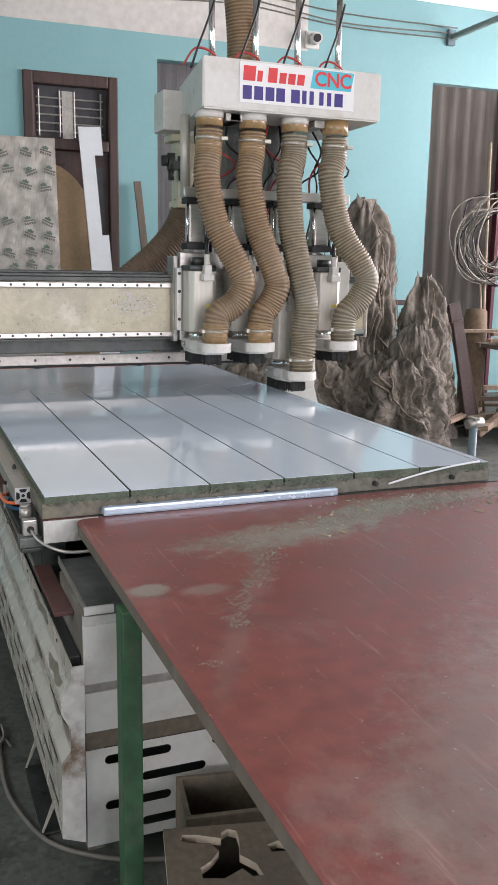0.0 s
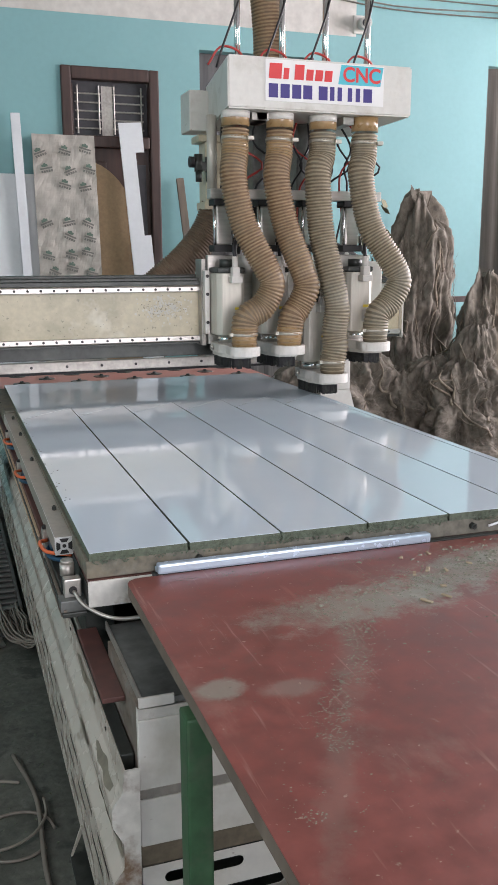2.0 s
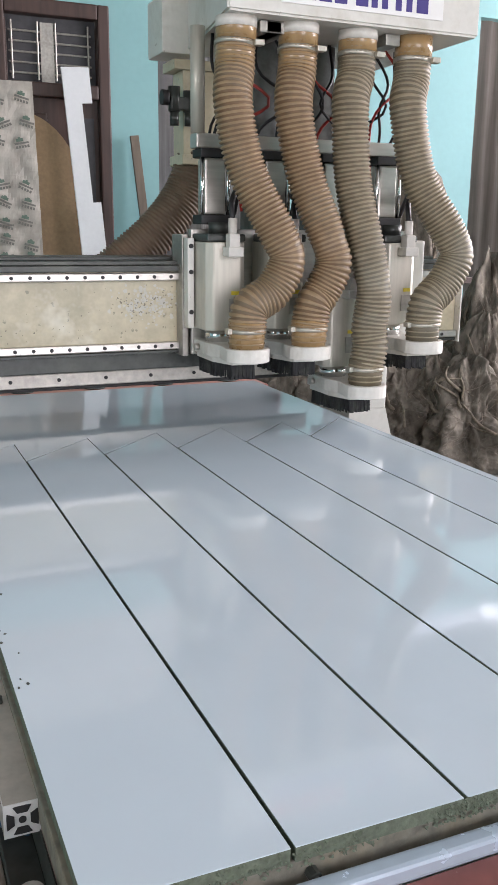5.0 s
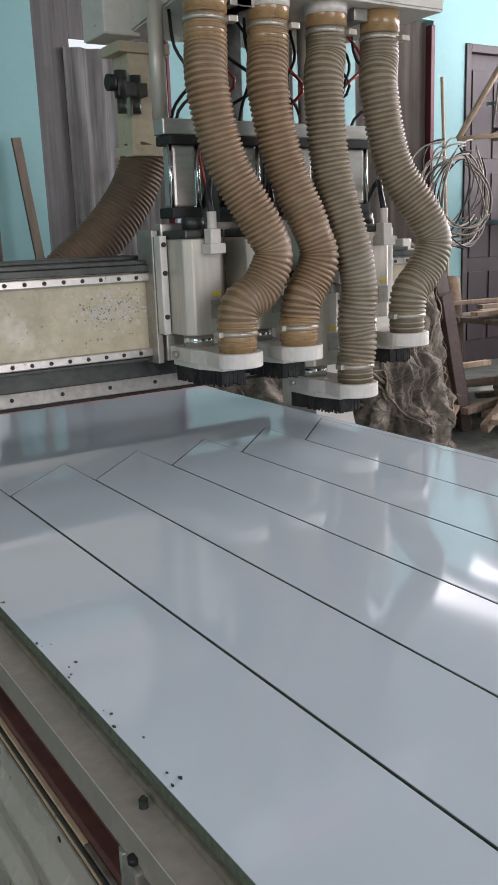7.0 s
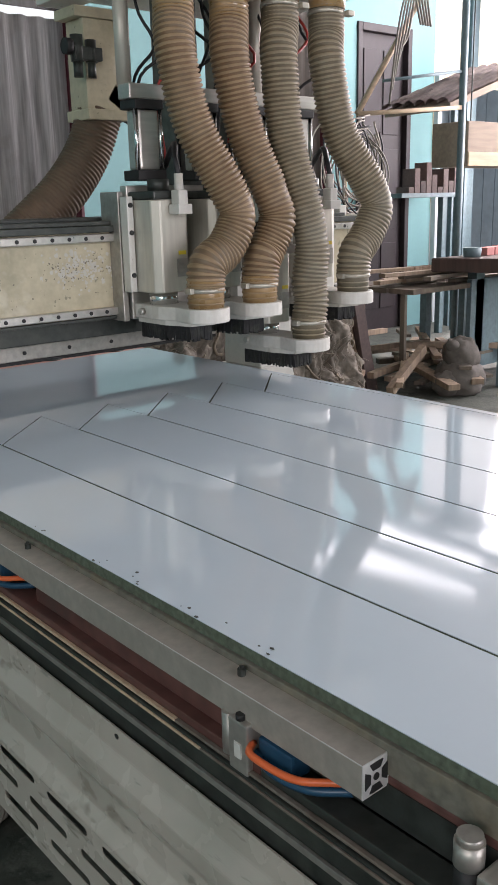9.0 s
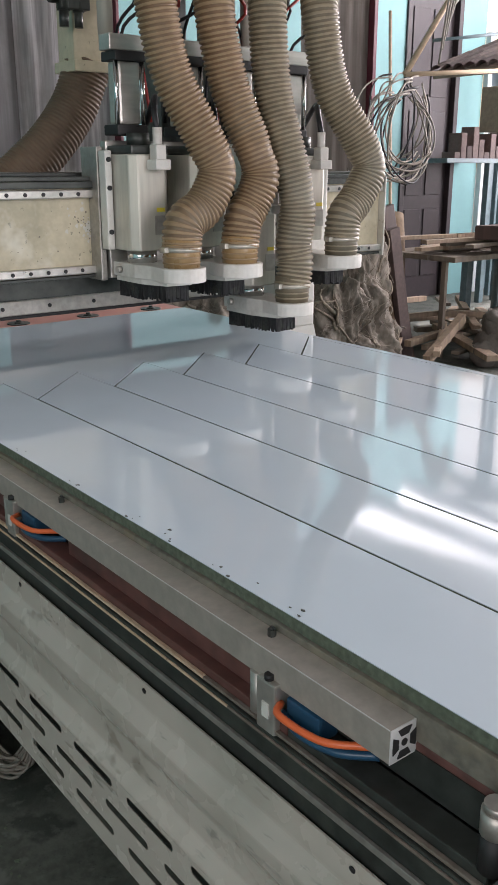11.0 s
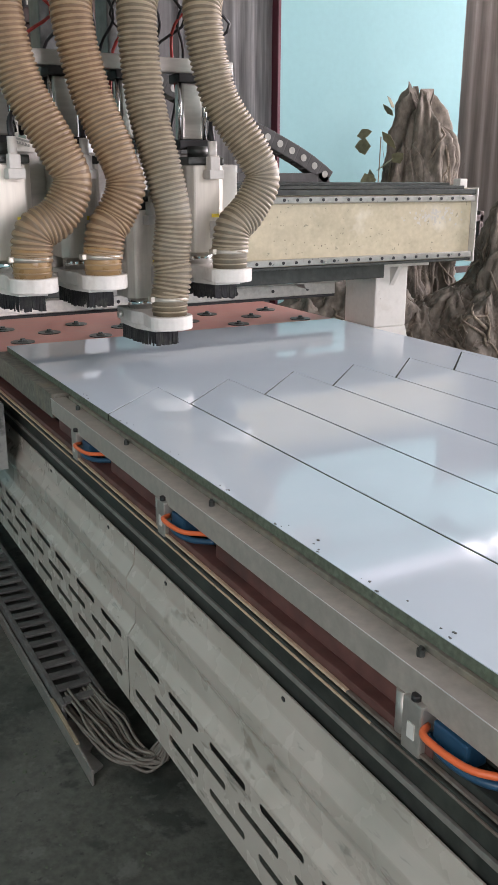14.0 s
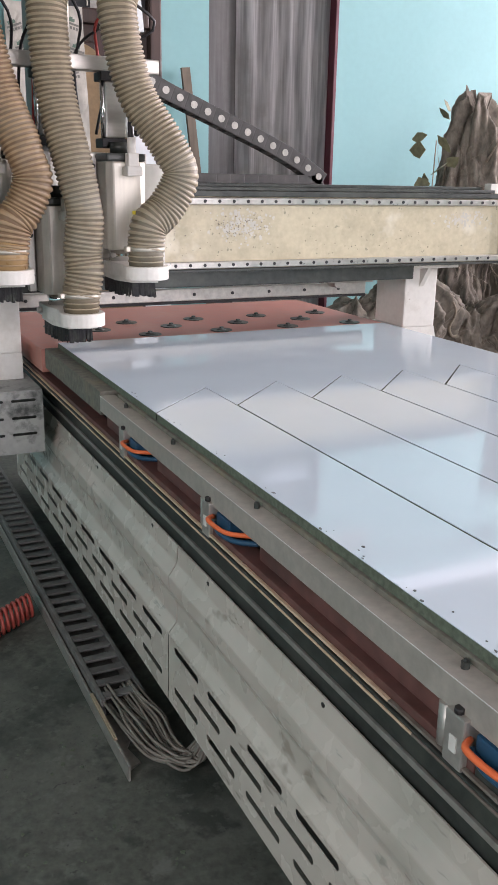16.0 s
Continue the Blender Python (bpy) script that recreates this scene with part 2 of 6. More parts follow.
M["primer"] = mat("peeled_brown_primer", (0.20, 0.18, 0.135), 0.6, grain=40, amount=0.25, stain=0.5, stain_scale=14, stain_color=(0.12, 0.10, 0.07), bump=0.2)
M["card"] = mat("brown_cardboard", (0.30, 0.21, 0.12), 0.85, grain=40, amount=0.1, stain=0.3, stain_scale=4, bump=0.1)
M["pink_card"] = mat("faded_pink_box", (0.50, 0.20, 0.18), 0.7, grain=40, amount=0.1, stain=0.2)
M["fibre"] = mat("dry_root_fibre", (0.22, 0.185, 0.145), 0.9, grain=50, amount=0.3, stain=0.3, bump=0.2)
M["matting"] = mat("dusty_brown_matting", (0.15, 0.105, 0.065), 0.9, grain=30, amount=0.25, stain=0.5, stain_scale=5, stain_color=(0.09, 0.07, 0.05), bump=0.4)
M["case_wood"] = mat("dusty_case_wood", (0.27, 0.21, 0.16), 0.8, grain=30, amount=0.15, stain=0.4, stretch=(0.1, 1, 1), bump=0.1)
M["dusty_box"] = mat("dusty_reddish_box", (0.125, 0.088, 0.08), 0.8, grain=40, amount=0.2, stain=0.4, spread=0.35)
M["rung_grey"] = mat("dusty_black_rung", (0.115, 0.113, 0.105), 0.6, grain=40, amount=0.3, stain=0.4, spread=0.2, bump=0.1)
M["fence"] = mat("blue_grey_fence_sheet", (0.19, 0.24, 0.27), 0.6, grain=12, amount=0.1, stain=0.4, stain_scale=2, bump=0.05)
M["chain_plastic"] = mat("dusty_chain_plastic", (0.05, 0.048, 0.045), 0.5, grain=40, amount=0.3, stain=0.5, stain_scale=8, stain_color=(0.11, 0.105, 0.095), bump=0.05)
M["statue"] = mat("grey_stone", (0.13, 0.115, 0.10), 0.85, grain=25, amount=0.2, stain=0.4, bump=0.4)
M["ground_out"] = mat("pale_yard_ground", (0.30, 0.28, 0.24), 0.9, grain=4, amount=0.2, stain=0.4, stain_scale=0.7)
M["redhose"] = mat("red_coiled_hose", (0.40, 0.07, 0.05), 0.45, grain=30, amount=0.1, stain=0.2, bump=0)


def sheet_material():
    """Glossy white laminate with a faint protective film and dust."""
    m = mat("glossy_white_laminate", (0.508, 0.598, 0.655), 0.14, grain=8, amount=0.015, stain=0.10, stain_scale=5, stain_color=(0.52, 0.55, 0.58), bump=0)
    bs = m.node_tree.nodes["Principled BSDF"]
    bs.inputs["IOR"].default_value = 1.75
    for l in list(m.node_tree.links):
        if l.to_socket == bs.inputs["Roughness"]:
            m.node_tree.nodes[l.from_node.name].inputs[3].default_value = 0.03
            m.node_tree.nodes[l.from_node.name].inputs[4].default_value = 0.10
    return m


M["laminate"] = sheet_material()


def red_top_material():
    """Red film-faced plywood: scuffs, streaks of pale dust, worn patches."""
    m = mat("red_film_faced_board", (0.185, 0.056, 0.045), 0.36, grain=26, amount=0.2, stain=0.7, stain_scale=3.5, stain_color=(0.13, 0.052, 0.043), bump=0.05)
    nt = m.node_tree
    bs = nt.nodes["Principled BSDF"]
    tc = nt.nodes["Texture Coordinate"]
    src = bs.inputs["Base Color"].links[0].from_socket
    for scale, lo, hi, amt, col, st in ((2.3, 0.55, 0.75, 0.45, (0.30, 0.27, 0.22), (1.6, 1, 1)), (28, 0.66, 0.72, 0.6, (0.32, 0.31, 0.25), (1, 1, 1)), (7, 0.62, 0.70, 0.25, (0.40, 0.20, 0.16), (3, 0.5, 1))):
        mp = nt.nodes.new("ShaderNodeMapping")
        mp.inputs["Scale"].default_value = st
        mp.inputs["Rotation"].default_value = (0, 0, 0.6)
        nz = nt.nodes.new("ShaderNodeTexNoise")
        nz.inputs["Scale"].default_value, nz.inputs["Detail"].default_value, nz.inputs["Roughness"].default_value = scale, 8, 0.7
        nt.links.new(tc.outputs["Object"], mp.inputs[0])
        nt.links.new(mp.outputs[0], nz.inputs["Vector"])
        rp = nt.nodes.new("ShaderNodeValToRGB")
        rp.color_ramp.elements[0].position, rp.color_ramp.elements[1].position = lo, hi
        rp.color_ramp.elements[0].color, rp.color_ramp.elements[1].color = (0, 0, 0, 1), (amt, amt, amt, 1)
        mx = nt.nodes.new("ShaderNodeMixRGB")
        mx.inputs[2].default_value = (*col, 1)
        nt.links.new(nz.outputs[0], rp.inputs[0])
        nt.links.new(rp.outputs[0], mx.inputs[0])
        nt.links.new(src, mx.inputs[1])
        src = mx.outputs[0]
    # settled cutting dust: soft drifts with ragged edges
    edge = nt.nodes.new("ShaderNodeTexNoise")
    edge.inputs["Scale"].default_value, edge.inputs["Detail"].default_value, edge.inputs["Roughness"].default_value = 22, 12, 0.8
    nt.links.new(tc.outputs["Object"], edge.inputs["Vector"])
    for x, y, turn, a, b, amt in ((0.46, -0.29, 0.12, 0.26, 0.085, 0.7), (0.72, -0.20, 0.5, 0.28, 0.07, 0.6), (0.34, -0.46, 1.15, 0.26, 0.03, 0.22), (0.17, -0.78, 1.1, 0.22, 0.025, 0.16),
                                  (0.108, -0.515, 0.1, 0.036, 0.028, 0.65), (0.205, -0.545, 0.0, 0.045, 0.024, 0.35), (0.95, -0.13, 0.1, 0.35, 0.05, 0.6), (0.9, -0.9, 0.7, 0.7, 0.25, 0.25), (0.35, -1.15, 0.9, 0.5, 0.12, 0.3)):
        mp = nt.nodes.new("ShaderNodeMapping")
        mp.vector_type = "TEXTURE"
        mp.inputs["Location"].default_value = (x - 0.85, y + 1.1, 0.7205)
        mp.inputs["Rotation"].default_value = (0, 0, turn)
        mp.inputs["Scale"].default_value = (a * 1.5, b * 1.5, 1)
        nt.links.new(tc.outputs["Object"], mp.inputs[0])
        gr = nt.nodes.new("ShaderNodeTexGradient")
        gr.gradient_type = "SPHERICAL"
        nt.links.new(mp.outputs[0], gr.inputs[0])
        ad = nt.nodes.new("ShaderNodeMath")
        ad.operation = "MULTIPLY_ADD"
        ad.inputs[1].default_value = 2.4 if a > 0.06 else 1.3
        nt.links.new(edge.outputs[0], ad.inputs[0])
        nt.links.new(gr.outputs["Fac"], ad.inputs[2])
        rp = nt.nodes.new("ShaderNodeMapRange")
        rp.inputs[1].default_value, rp.inputs[2].default_value = (1.48, 1.95) if a > 0.06 else (0.82, 1.15)
        rp.inputs[3].default_value, rp.inputs[4].default_value = 0.0, amt
        nt.links.new(ad.outputs[0], rp.inputs[0])
        gate = nt.nodes.new("ShaderNodeMath")
        gate.operation = "MULTIPLY"
        up = nt.nodes.new("ShaderNodeMapRange")
        up.inputs[1].default_value, up.inputs[2].default_value = 0.0, 0.12
        nt.links.new(gr.outputs["Fac"], up.inputs[0])
        nt.links.new(rp.outputs[0], gate.inputs[0])
        nt.links.new(up.outputs[0], gate.inputs[1])
        mx = nt.nodes.new("ShaderNodeMixRGB")
        mx.inputs[2].default_value = (0.235, 0.245, 0.20, 1)
        nt.links.new(gate.outputs[0], mx.inputs[0])
        nt.links.new(src, mx.inputs[1])
        src = mx.outputs[0]
    nt.links.new(src, bs.inputs["Base Color"])
    return m


M["redtop"] = red_top_material()


def specks(m, scale, lo, hi, color, amount, stretch=(1, 1, 1), turn=0.0):
    """Small chips, spots or scratches of another colour over a surface."""
    nt = m.node_tree
    bs = nt.nodes["Principled BSDF"]
    src = bs.inputs["Base Color"].links[0].from_socket
    mp = nt.nodes.new("ShaderNodeMapping")
    mp.inputs["Scale"].default_value, mp.inputs["Rotation"].default_value = stretch, (0, 0, turn)
    nt.links.new(nt.nodes["Texture Coordinate"].outputs["Object"], mp.inputs[0])
    nz = nt.nodes.new("ShaderNodeTexNoise")
    nz.inputs["Scale"].default_value, nz.inputs["Detail"].default_value, nz.inputs["Roughness"].default_value = scale, 4, 0.6
    nt.links.new(mp.outputs[0], nz.inputs["Vector"])
    rp = nt.nodes.new("ShaderNodeMapRange")
    rp.inputs[1].default_value, rp.inputs[2].default_value, rp.inputs[4].default_value = lo, hi, amount
    nt.links.new(nz.outputs[0], rp.inputs[0])
    mx = nt.nodes.new("ShaderNodeMixRGB")
    mx.inputs[2].default_value = (*color, 1)
    nt.links.new(rp.outputs[0], mx.inputs[0])
    nt.links.new(src, mx.inputs[1])
    nt.links.new(mx.outputs[0], bs.inputs["Base Color"])


specks(M["cream"], 45, 0.66, 0.69, (0.20, 0.20, 0.15), 0.7)
specks(M["cream"], 6, 0.60, 0.72, (0.74, 0.71, 0.60), 0.6)
specks(M["steel_white"], 30, 0.69, 0.72, (0.10, 0.09, 0.07), 0.7, (1, 0.35, 1))
specks(M["steel_white"], 7, 0.67, 0.70, (0.16, 0.13, 0.09), 0.5, (1, 0.5, 1))
specks(M["steel_white"], 16, 0.64, 0.70, (0.17, 0.17, 0.14), 0.55, (4, 0.5, 2))
specks(M["steel_white"], 3.2, 0.55, 0.70, (0.30, 0.31, 0.26), 0.5, (1, 0.6, 1))
specks(M["enamel"], 20, 0.68, 0.72, (0.24, 0.19, 0.13), 0.6)
specks(M["concrete"], 4.5, 0.50, 0.64, (0.145, 0.15, 0.128), 0.55)
specks(M["concrete"], 14, 0.62, 0.70, (0.17, 0.175, 0.16), 0.5)
specks(M["concrete"], 9, 0.56, 0.66, (0.022, 0.030, 0.024), 0.7)
specks(M["concrete"], 26, 0.60, 0.68, (0.16, 0.165, 0.145), 0.45)
specks(M["concrete"], 70, 0.64, 0.70, (0.03, 0.03, 0.028), 0.6)
specks(M["redtop"], 9, 0.64, 0.72, (0.36, 0.22, 0.19), 0.45, (9, 0.5, 1), 0.9)
specks(M["redtop"], 7, 0.66, 0.72, (0.38, 0.24, 0.2), 0.4, (8, 0.4, 1), -0.5)
specks(M["redtop"], 90, 0.68, 0.72, (0.40, 0.34, 0.27), 0.6)
specks(M["profile_alu"], 16, 0.60, 0.72, (0.24, 0.22, 0.19), 0.35, (1, 0.15, 1))

# ---------------------------------------------------------------- mesh helpers


def box(bm, x0, x1, y0, y1, z0, z1, bevel=0.0, m=None):
    vs = [bm.verts.new(v) for v in ((x0, y0, z0), (x1, y0, z0), (x1, y1, z0), (x0, y1, z0), (x0, y0, z1), (x1, y0, z1), (x1, y1, z1), (x0, y1, z1))]
    fs = [bm.faces.new([vs[i] for i in f]) for f in ((0, 3, 2, 1), (4, 5, 6, 7), (0, 1, 5, 4), (1, 2, 6, 5), (2, 3, 7, 6), (3, 0, 4, 7))]
    if bevel:
        es = list({e for f in fs for e in f.edges})
        r = bmesh.ops.bevel(bm, geom=es, offset=bevel, segments=2, affect="EDGES", profile=0.6)
        vs = list({v for f in r["faces"] for v in f.verts} | {v for v in vs if v.is_valid})
    if m is not None:
        bmesh.ops.transform(bm, matrix=m, verts=[v for v in vs if v.is_valid])
    return bm


def cyl(bm, p0, p1, r0, r1=None, seg=16, caps=True):
    p0, p1 = Vector(p0), Vector(p1)
    r1 = r0 if r1 is None else r1
    q = (p1 - p0).to_track_quat("Z", "Y")
    rings = []
    for p, r in ((p0, r0), (p1, r1)):
        rings.append([bm.verts.new(p + q @ Vector((r * math.cos(2 * math.pi * i / seg), r * math.sin(2 * math.pi * i / seg), 0))) for i in range(seg)])
    for i in range(seg):
        f = bm.faces.new((rings[0][i], rings[0][(i + 1) % seg], rings[1][(i + 1) % seg], rings[1][i]))
        f.smooth = seg > 8
    if caps:
        bm.faces.new(rings[0][::-1])
        bm.faces.new(rings[1])
    return bm


def smooth_path(pts, n):
    """n evenly spaced points along a Catmull-Rom curve through pts."""
    P = [Vector(p) for p in pts]
    P = [P[0] * 2 - P[1]] + P + [P[-1] * 2 - P[-2]]
    out = []
    fine = n * 3 + 40
    for k in range(fine):
        u = k / (fine - 1) * (len(P) - 3)
        i = min(int(u), len(P) - 4)
        t = u - i
        a, b, c, d = P[i:i + 4]
        out.append(0.5 * ((2 * b) + (c - a) * t + (2 * a - 5 * b + 4 * c - d) * t * t + (3 * b - a - 3 * c + d) * t ** 3))
    run = [0.0]
    for p, q in zip(out, out[1:]):
        run.append(run[-1] + (q - p).length)
    even, i = [], 0
    for k in range(n):
        s = run[-1] * k / (n - 1)
        while i < fine - 2 and run[i + 1] < s:
            i += 1
        w = (s - run[i]) / max(run[i + 1] - run[i], 1e-9)
        even.append(out[i].lerp(out[i + 1], min(max(w, 0), 1)))
    return even


def tube(bm, pts, radius, seg=8, n=0, smooth=True, ridge=0.0, pitch=0.0, caps=True, mats=False, crease=None):
    """A tube along a curve; with a pitch it gets hose ribs of that spacing."""
    if ridge:
        rough = smooth_path(pts, 400)
        length = sum((b - a).length for a, b in zip(rough, rough[1:]))
        ribs = int(length / pitch)
        path = smooth_path(pts, ribs * 4 + 1)
    else:
        path = smooth_path(pts, n or (len(pts) - 1) * 6 + 1) if len(pts) > 2 or n else [Vector(p) for p in pts]
    prev, side = None, None
    for k, p in enumerate(path):
        d = (path[min(k + 1, len(path) - 1)] - path[max(k - 1, 0)]).normalized()
        if side is None:
            side = d.orthogonal().normalized()
        side = (side - d * side.dot(d)).normalized()
        up = d.cross(side)
        r = radius(k / (len(path) - 1)) if callable(radius) else radius
        if ridge:
            soft = 1.0 if crease is None else 1 - 0.8 * math.exp(-((k / (len(path) - 1) - crease) / 0.035) ** 2)
            r += soft * ridge * ((0.0, 0.75, 1.0, 0.75)[k % 4] - 0.5) - 0.06 * radius * (1 - soft)
        ring = [bm.verts.new(p + r * (math.cos(2 * math.pi * i / seg) * side + math.sin(2 * math.pi * i / seg) * up)) for i in range(seg)]
        if prev:
            for i in range(seg):
                f = bm.faces.new((prev[i], prev[(i + 1) % seg], ring[(i + 1) % seg], ring[i]))
                f.smooth = smooth
                if mats and k % 4 in (2, 3):
                    f.material_index = 1
        elif caps:
            bm.faces.new(ring[::-1])
        prev = ring
    if caps:
        bm.faces.new(prev)
    return bm


def prism(bm, outline, z0, z1, axis="z"):
    """An outline of 2D points pushed from z0 to z1 along an axis."""
    def at(a, b, h):
        return {"z": (a, b, h), "y": (a, h, b), "x": (h, a, b)}[axis]
    lo = [bm.verts.new(at(a, b, z0)) for a, b in outline]
    hi = [bm.verts.new(at(a, b, z1)) for a, b in outline]
    n = len(outline)
    bm.faces.new(lo[::-1])
    bm.faces.new(hi)
    for i in range(n):
        bm.faces.new((lo[i], lo[(i + 1) % n], hi[(i + 1) % n], hi[i]))
    bmesh.ops.recalc_face_normals(bm, faces=bm.faces[:])
    return bm


def mesh_of(name, bm, material):
    me = bpy.data.meshes.new(name)
    bm.to_mesh(me)
    bm.free()
    for m in material if isinstance(material, (list, tuple)) else [material]:
        me.materials.append(M[m])
    return me


def thing(name, base, label, category, group="", kind=""):
    """An Empty at the thing's base, that carries its parts."""
    ob = new(name)
    ob.empty_display_size = 0.05
    ob.location = base
    ob["base"] = list(base)
    return tagged(ob, label, category, group, kind)


def base_of(ob):
    b = Vector((0, 0, 0))
    while ob is not None:
        b = b + Vector(ob.location)
        ob = ob.parent
    return b


def part(name, bm, material, parent, label="", at=None):
    """One mesh, modelled in world places, under a thing or a part; at: its own origin."""
    o = base_of(parent)
    own = Vector(at) if at is not None else o
    bmesh.ops.translate(bm, verts=bm.verts[:], vec=-own)
    ob = new(name, mesh_of(name, bm, material))
    ob.parent = parent
    ob.location = own - o
    if label:
        ob["label"] = label
    return ob


def solo(name, bm, material, label, category, group="", kind="", base=(0, 0, 0)):
    bmesh.ops.translate(bm, verts=bm.verts[:], vec=-Vector(base))
    ob = new(name, mesh_of(name, bm, material))
    ob.location = base
    return tagged(ob, label, category, group, kind)


def piece(name, me, parent, place, turn=None):
    """Another small part on a shared mesh, at a world place."""
    ob = new(name, me)
    ob.parent = parent
    m = Matrix.Translation(Vector(place) - base_of(parent))
    ob.matrix_basis = m @ turn if turn is not None else m
    return ob


def B():
    return bmesh.new()


FLOOR = 0.08
TOP = 0.85
M["spoil"] = mat("dirty_spoil_board_edge", (0.155, 0.148, 0.118), 0.85, grain=60, amount=0.3, stain=0.6, stain_scale=9, stain_color=(0.24, 0.20, 0.13), bump=0.4)

# ---------------------------------------------------------------- the hall
NY = 5.65


def structure(name, bm, material, label, category="wall"):
    return solo(name, bm, material, label, category, kind="structure")


def hall():
    bm = B()
    box(bm, -3.6, 7.5, -5.0, 5.85, FLOOR - 0.15, FLOOR)
    rnd = random.Random(31)
    grit = B()
    for k in range(260):
        x, y, r = rnd.uniform(-0.75, -0.06), rnd.uniform(-0.2, 1.5), rnd.uniform(0.0015, 0.0055)
        a0 = rnd.uniform(0, 6)
        prism(grit, [(x + r * rnd.uniform(0.5, 1.3) * math.cos(a0 + a), y + r * rnd.uniform(0.5, 1.3) * math.sin(a0 + a)) for a in (0, 1.2, 2.4, 3.7, 5)], FLOOR, FLOOR + 0.6 * r)
    solo("floor_grit", grit, "green_mdf", "grey-green chips and grit on the concrete floor", "grit", kind="stuff", base=(-0.4, 0.6, FLOOR))
    structure("floor", bm, "concrete", "dark dirty concrete workshop floor with damp stains", "floor")
    bm = B()
    box(bm, -400, 400, -400, 400, FLOOR - 0.40, FLOOR - 0.2)
    structure("ground", bm, "ground_out", "pale bare yard ground outside the hall", "ground")
    # north wall round its openings
    bm = B()
    t0, t1 = NY, NY + 0.2
    for x0, x1, z0, z1 in ((-3.6, 0.74, FLOOR, 3.25), (0.74, 1.514, 2.87, 3.25), (1.514, 1.86, FLOOR, 3.25), (1.86, 2.855, 3.055, 3.25), (2.855, 4.58, FLOOR, 3.25),
                           (4.58, 5.45, 3.10, 3.25), (4.58, 5.45, FLOOR, 0.78), (5.45, 5.84, FLOOR, 3.25), (5.84, 6.61, 2.95, 3.25), (6.61, 6.98, FLOOR, 3.25)):
        box(bm, x0, x1, t0, t1, z0, z1)
    structure("wall_north", bm, "teal", "turquoise painted plaster wall with openings")
    bm = B()
    box(bm, -3.6, 3.25, NY - 0.003, NY + 0.2, 3.25, 4.1)
    structure("wall_north_upper", bm, "whitewash", "stained old whitewash above the turquoise paint")
    bm = B()
    box(bm, 3.25, 6.98, NY, NY + 0.2, 3.25, 3.80)
    structure("wall_north_east", bm, "teal", "turquoise painted plaster below the eaves")
    # the other sides
    bm = B()
    for y0, y1, z0, z1 in ((-5.0, -3.0, FLOOR, 4.1), (-3.0, -0.4, FLOOR, 1.7), (-3.0, -0.4, 3.5, 4.1), (-0.4, 5.85, FLOOR, 4.1)):
        box(bm, -3.8, -3.6, y0, y1, z0, z1)
    structure("wall_west", bm, "teal", "unseen turquoise wall with a window opening added for the west fill")
    bm = B()
    for x0, x1, z0, z1 in ((-3.8, -1.8, FLOOR, 4.1), (-1.8, 2.8, 3.5, 4.1), (2.8, 7.5, FLOOR, 4.1)):
        box(bm, x0, x1, -5.2, -5.0, z0, z1)
    structure("wall_south", bm, "teal", "unseen turquoise wall with a gate opening added for the south fill")
    bm = B()
    box(bm, -3.8, 7.75, -5.2, 5.9, 4.1, 4.2)
    structure("ceiling", bm, "ceiling", "grey sheet roof over the hall", "ceiling")
    # east side: low wall and steel columns, open above
    bm = B()
    box(bm, 7.5, 7.65, -5.0, 2.6, FLOOR - 0.15, 1.0)
    structure("wall_east", bm, "teal", "low turquoise wall on the open side")
    for y in (-2.4, -0.8, 0.8, 2.4, 5.5):
        col = thing("column", (7.36, y, FLOOR), "blue-grey painted steel column on the open side", "column", "columns of the open side")
        bm = B()
        box(bm, 7.30, 7.42, y - 0.06, y + 0.06, FLOOR + 0.03, 4.1, 0.006)
        part("shaft", bm, "bluegrey", col)
        bm = B()
        box(bm, 7.24, 7.48, y - 0.12, y + 0.12, FLOOR, FLOOR + 0.03)
        part("base_plate", bm, "bluegrey", col)

    bm = B()
    box(bm, 7.31, 7.41, -2.34, -0.86, 2.2, 2.3, 0.004)
    box(bm, 7.31, 7.41, -0.74, 0.74, 2.2, 2.3, 0.004)
    box(bm, 7.31, 7.41, 0.86, 2.34, 2.2, 2.3, 0.004)
    solo("cross_rail", bm, "bluegrey", "blue-grey steel rail between columns of the open side", "rail", kind="structure", base=(7.36, 0, 2.2))

    # unseen bars, added below the eaves lamp to split its reflection
    for k, x in enumerate((5.55, 6.15, 6.75)):
        bm = B()
        box(bm, x, x + 0.13, 3.9, NY - 0.002, 3.60, 3.70, 0.004)
        solo("rafter", bm, "bluegrey", "unseen steel bar added to break up the eaves lamp's reflection", "rafter", "rafters", kind="structure", base=(x, 4.6, 3.6))


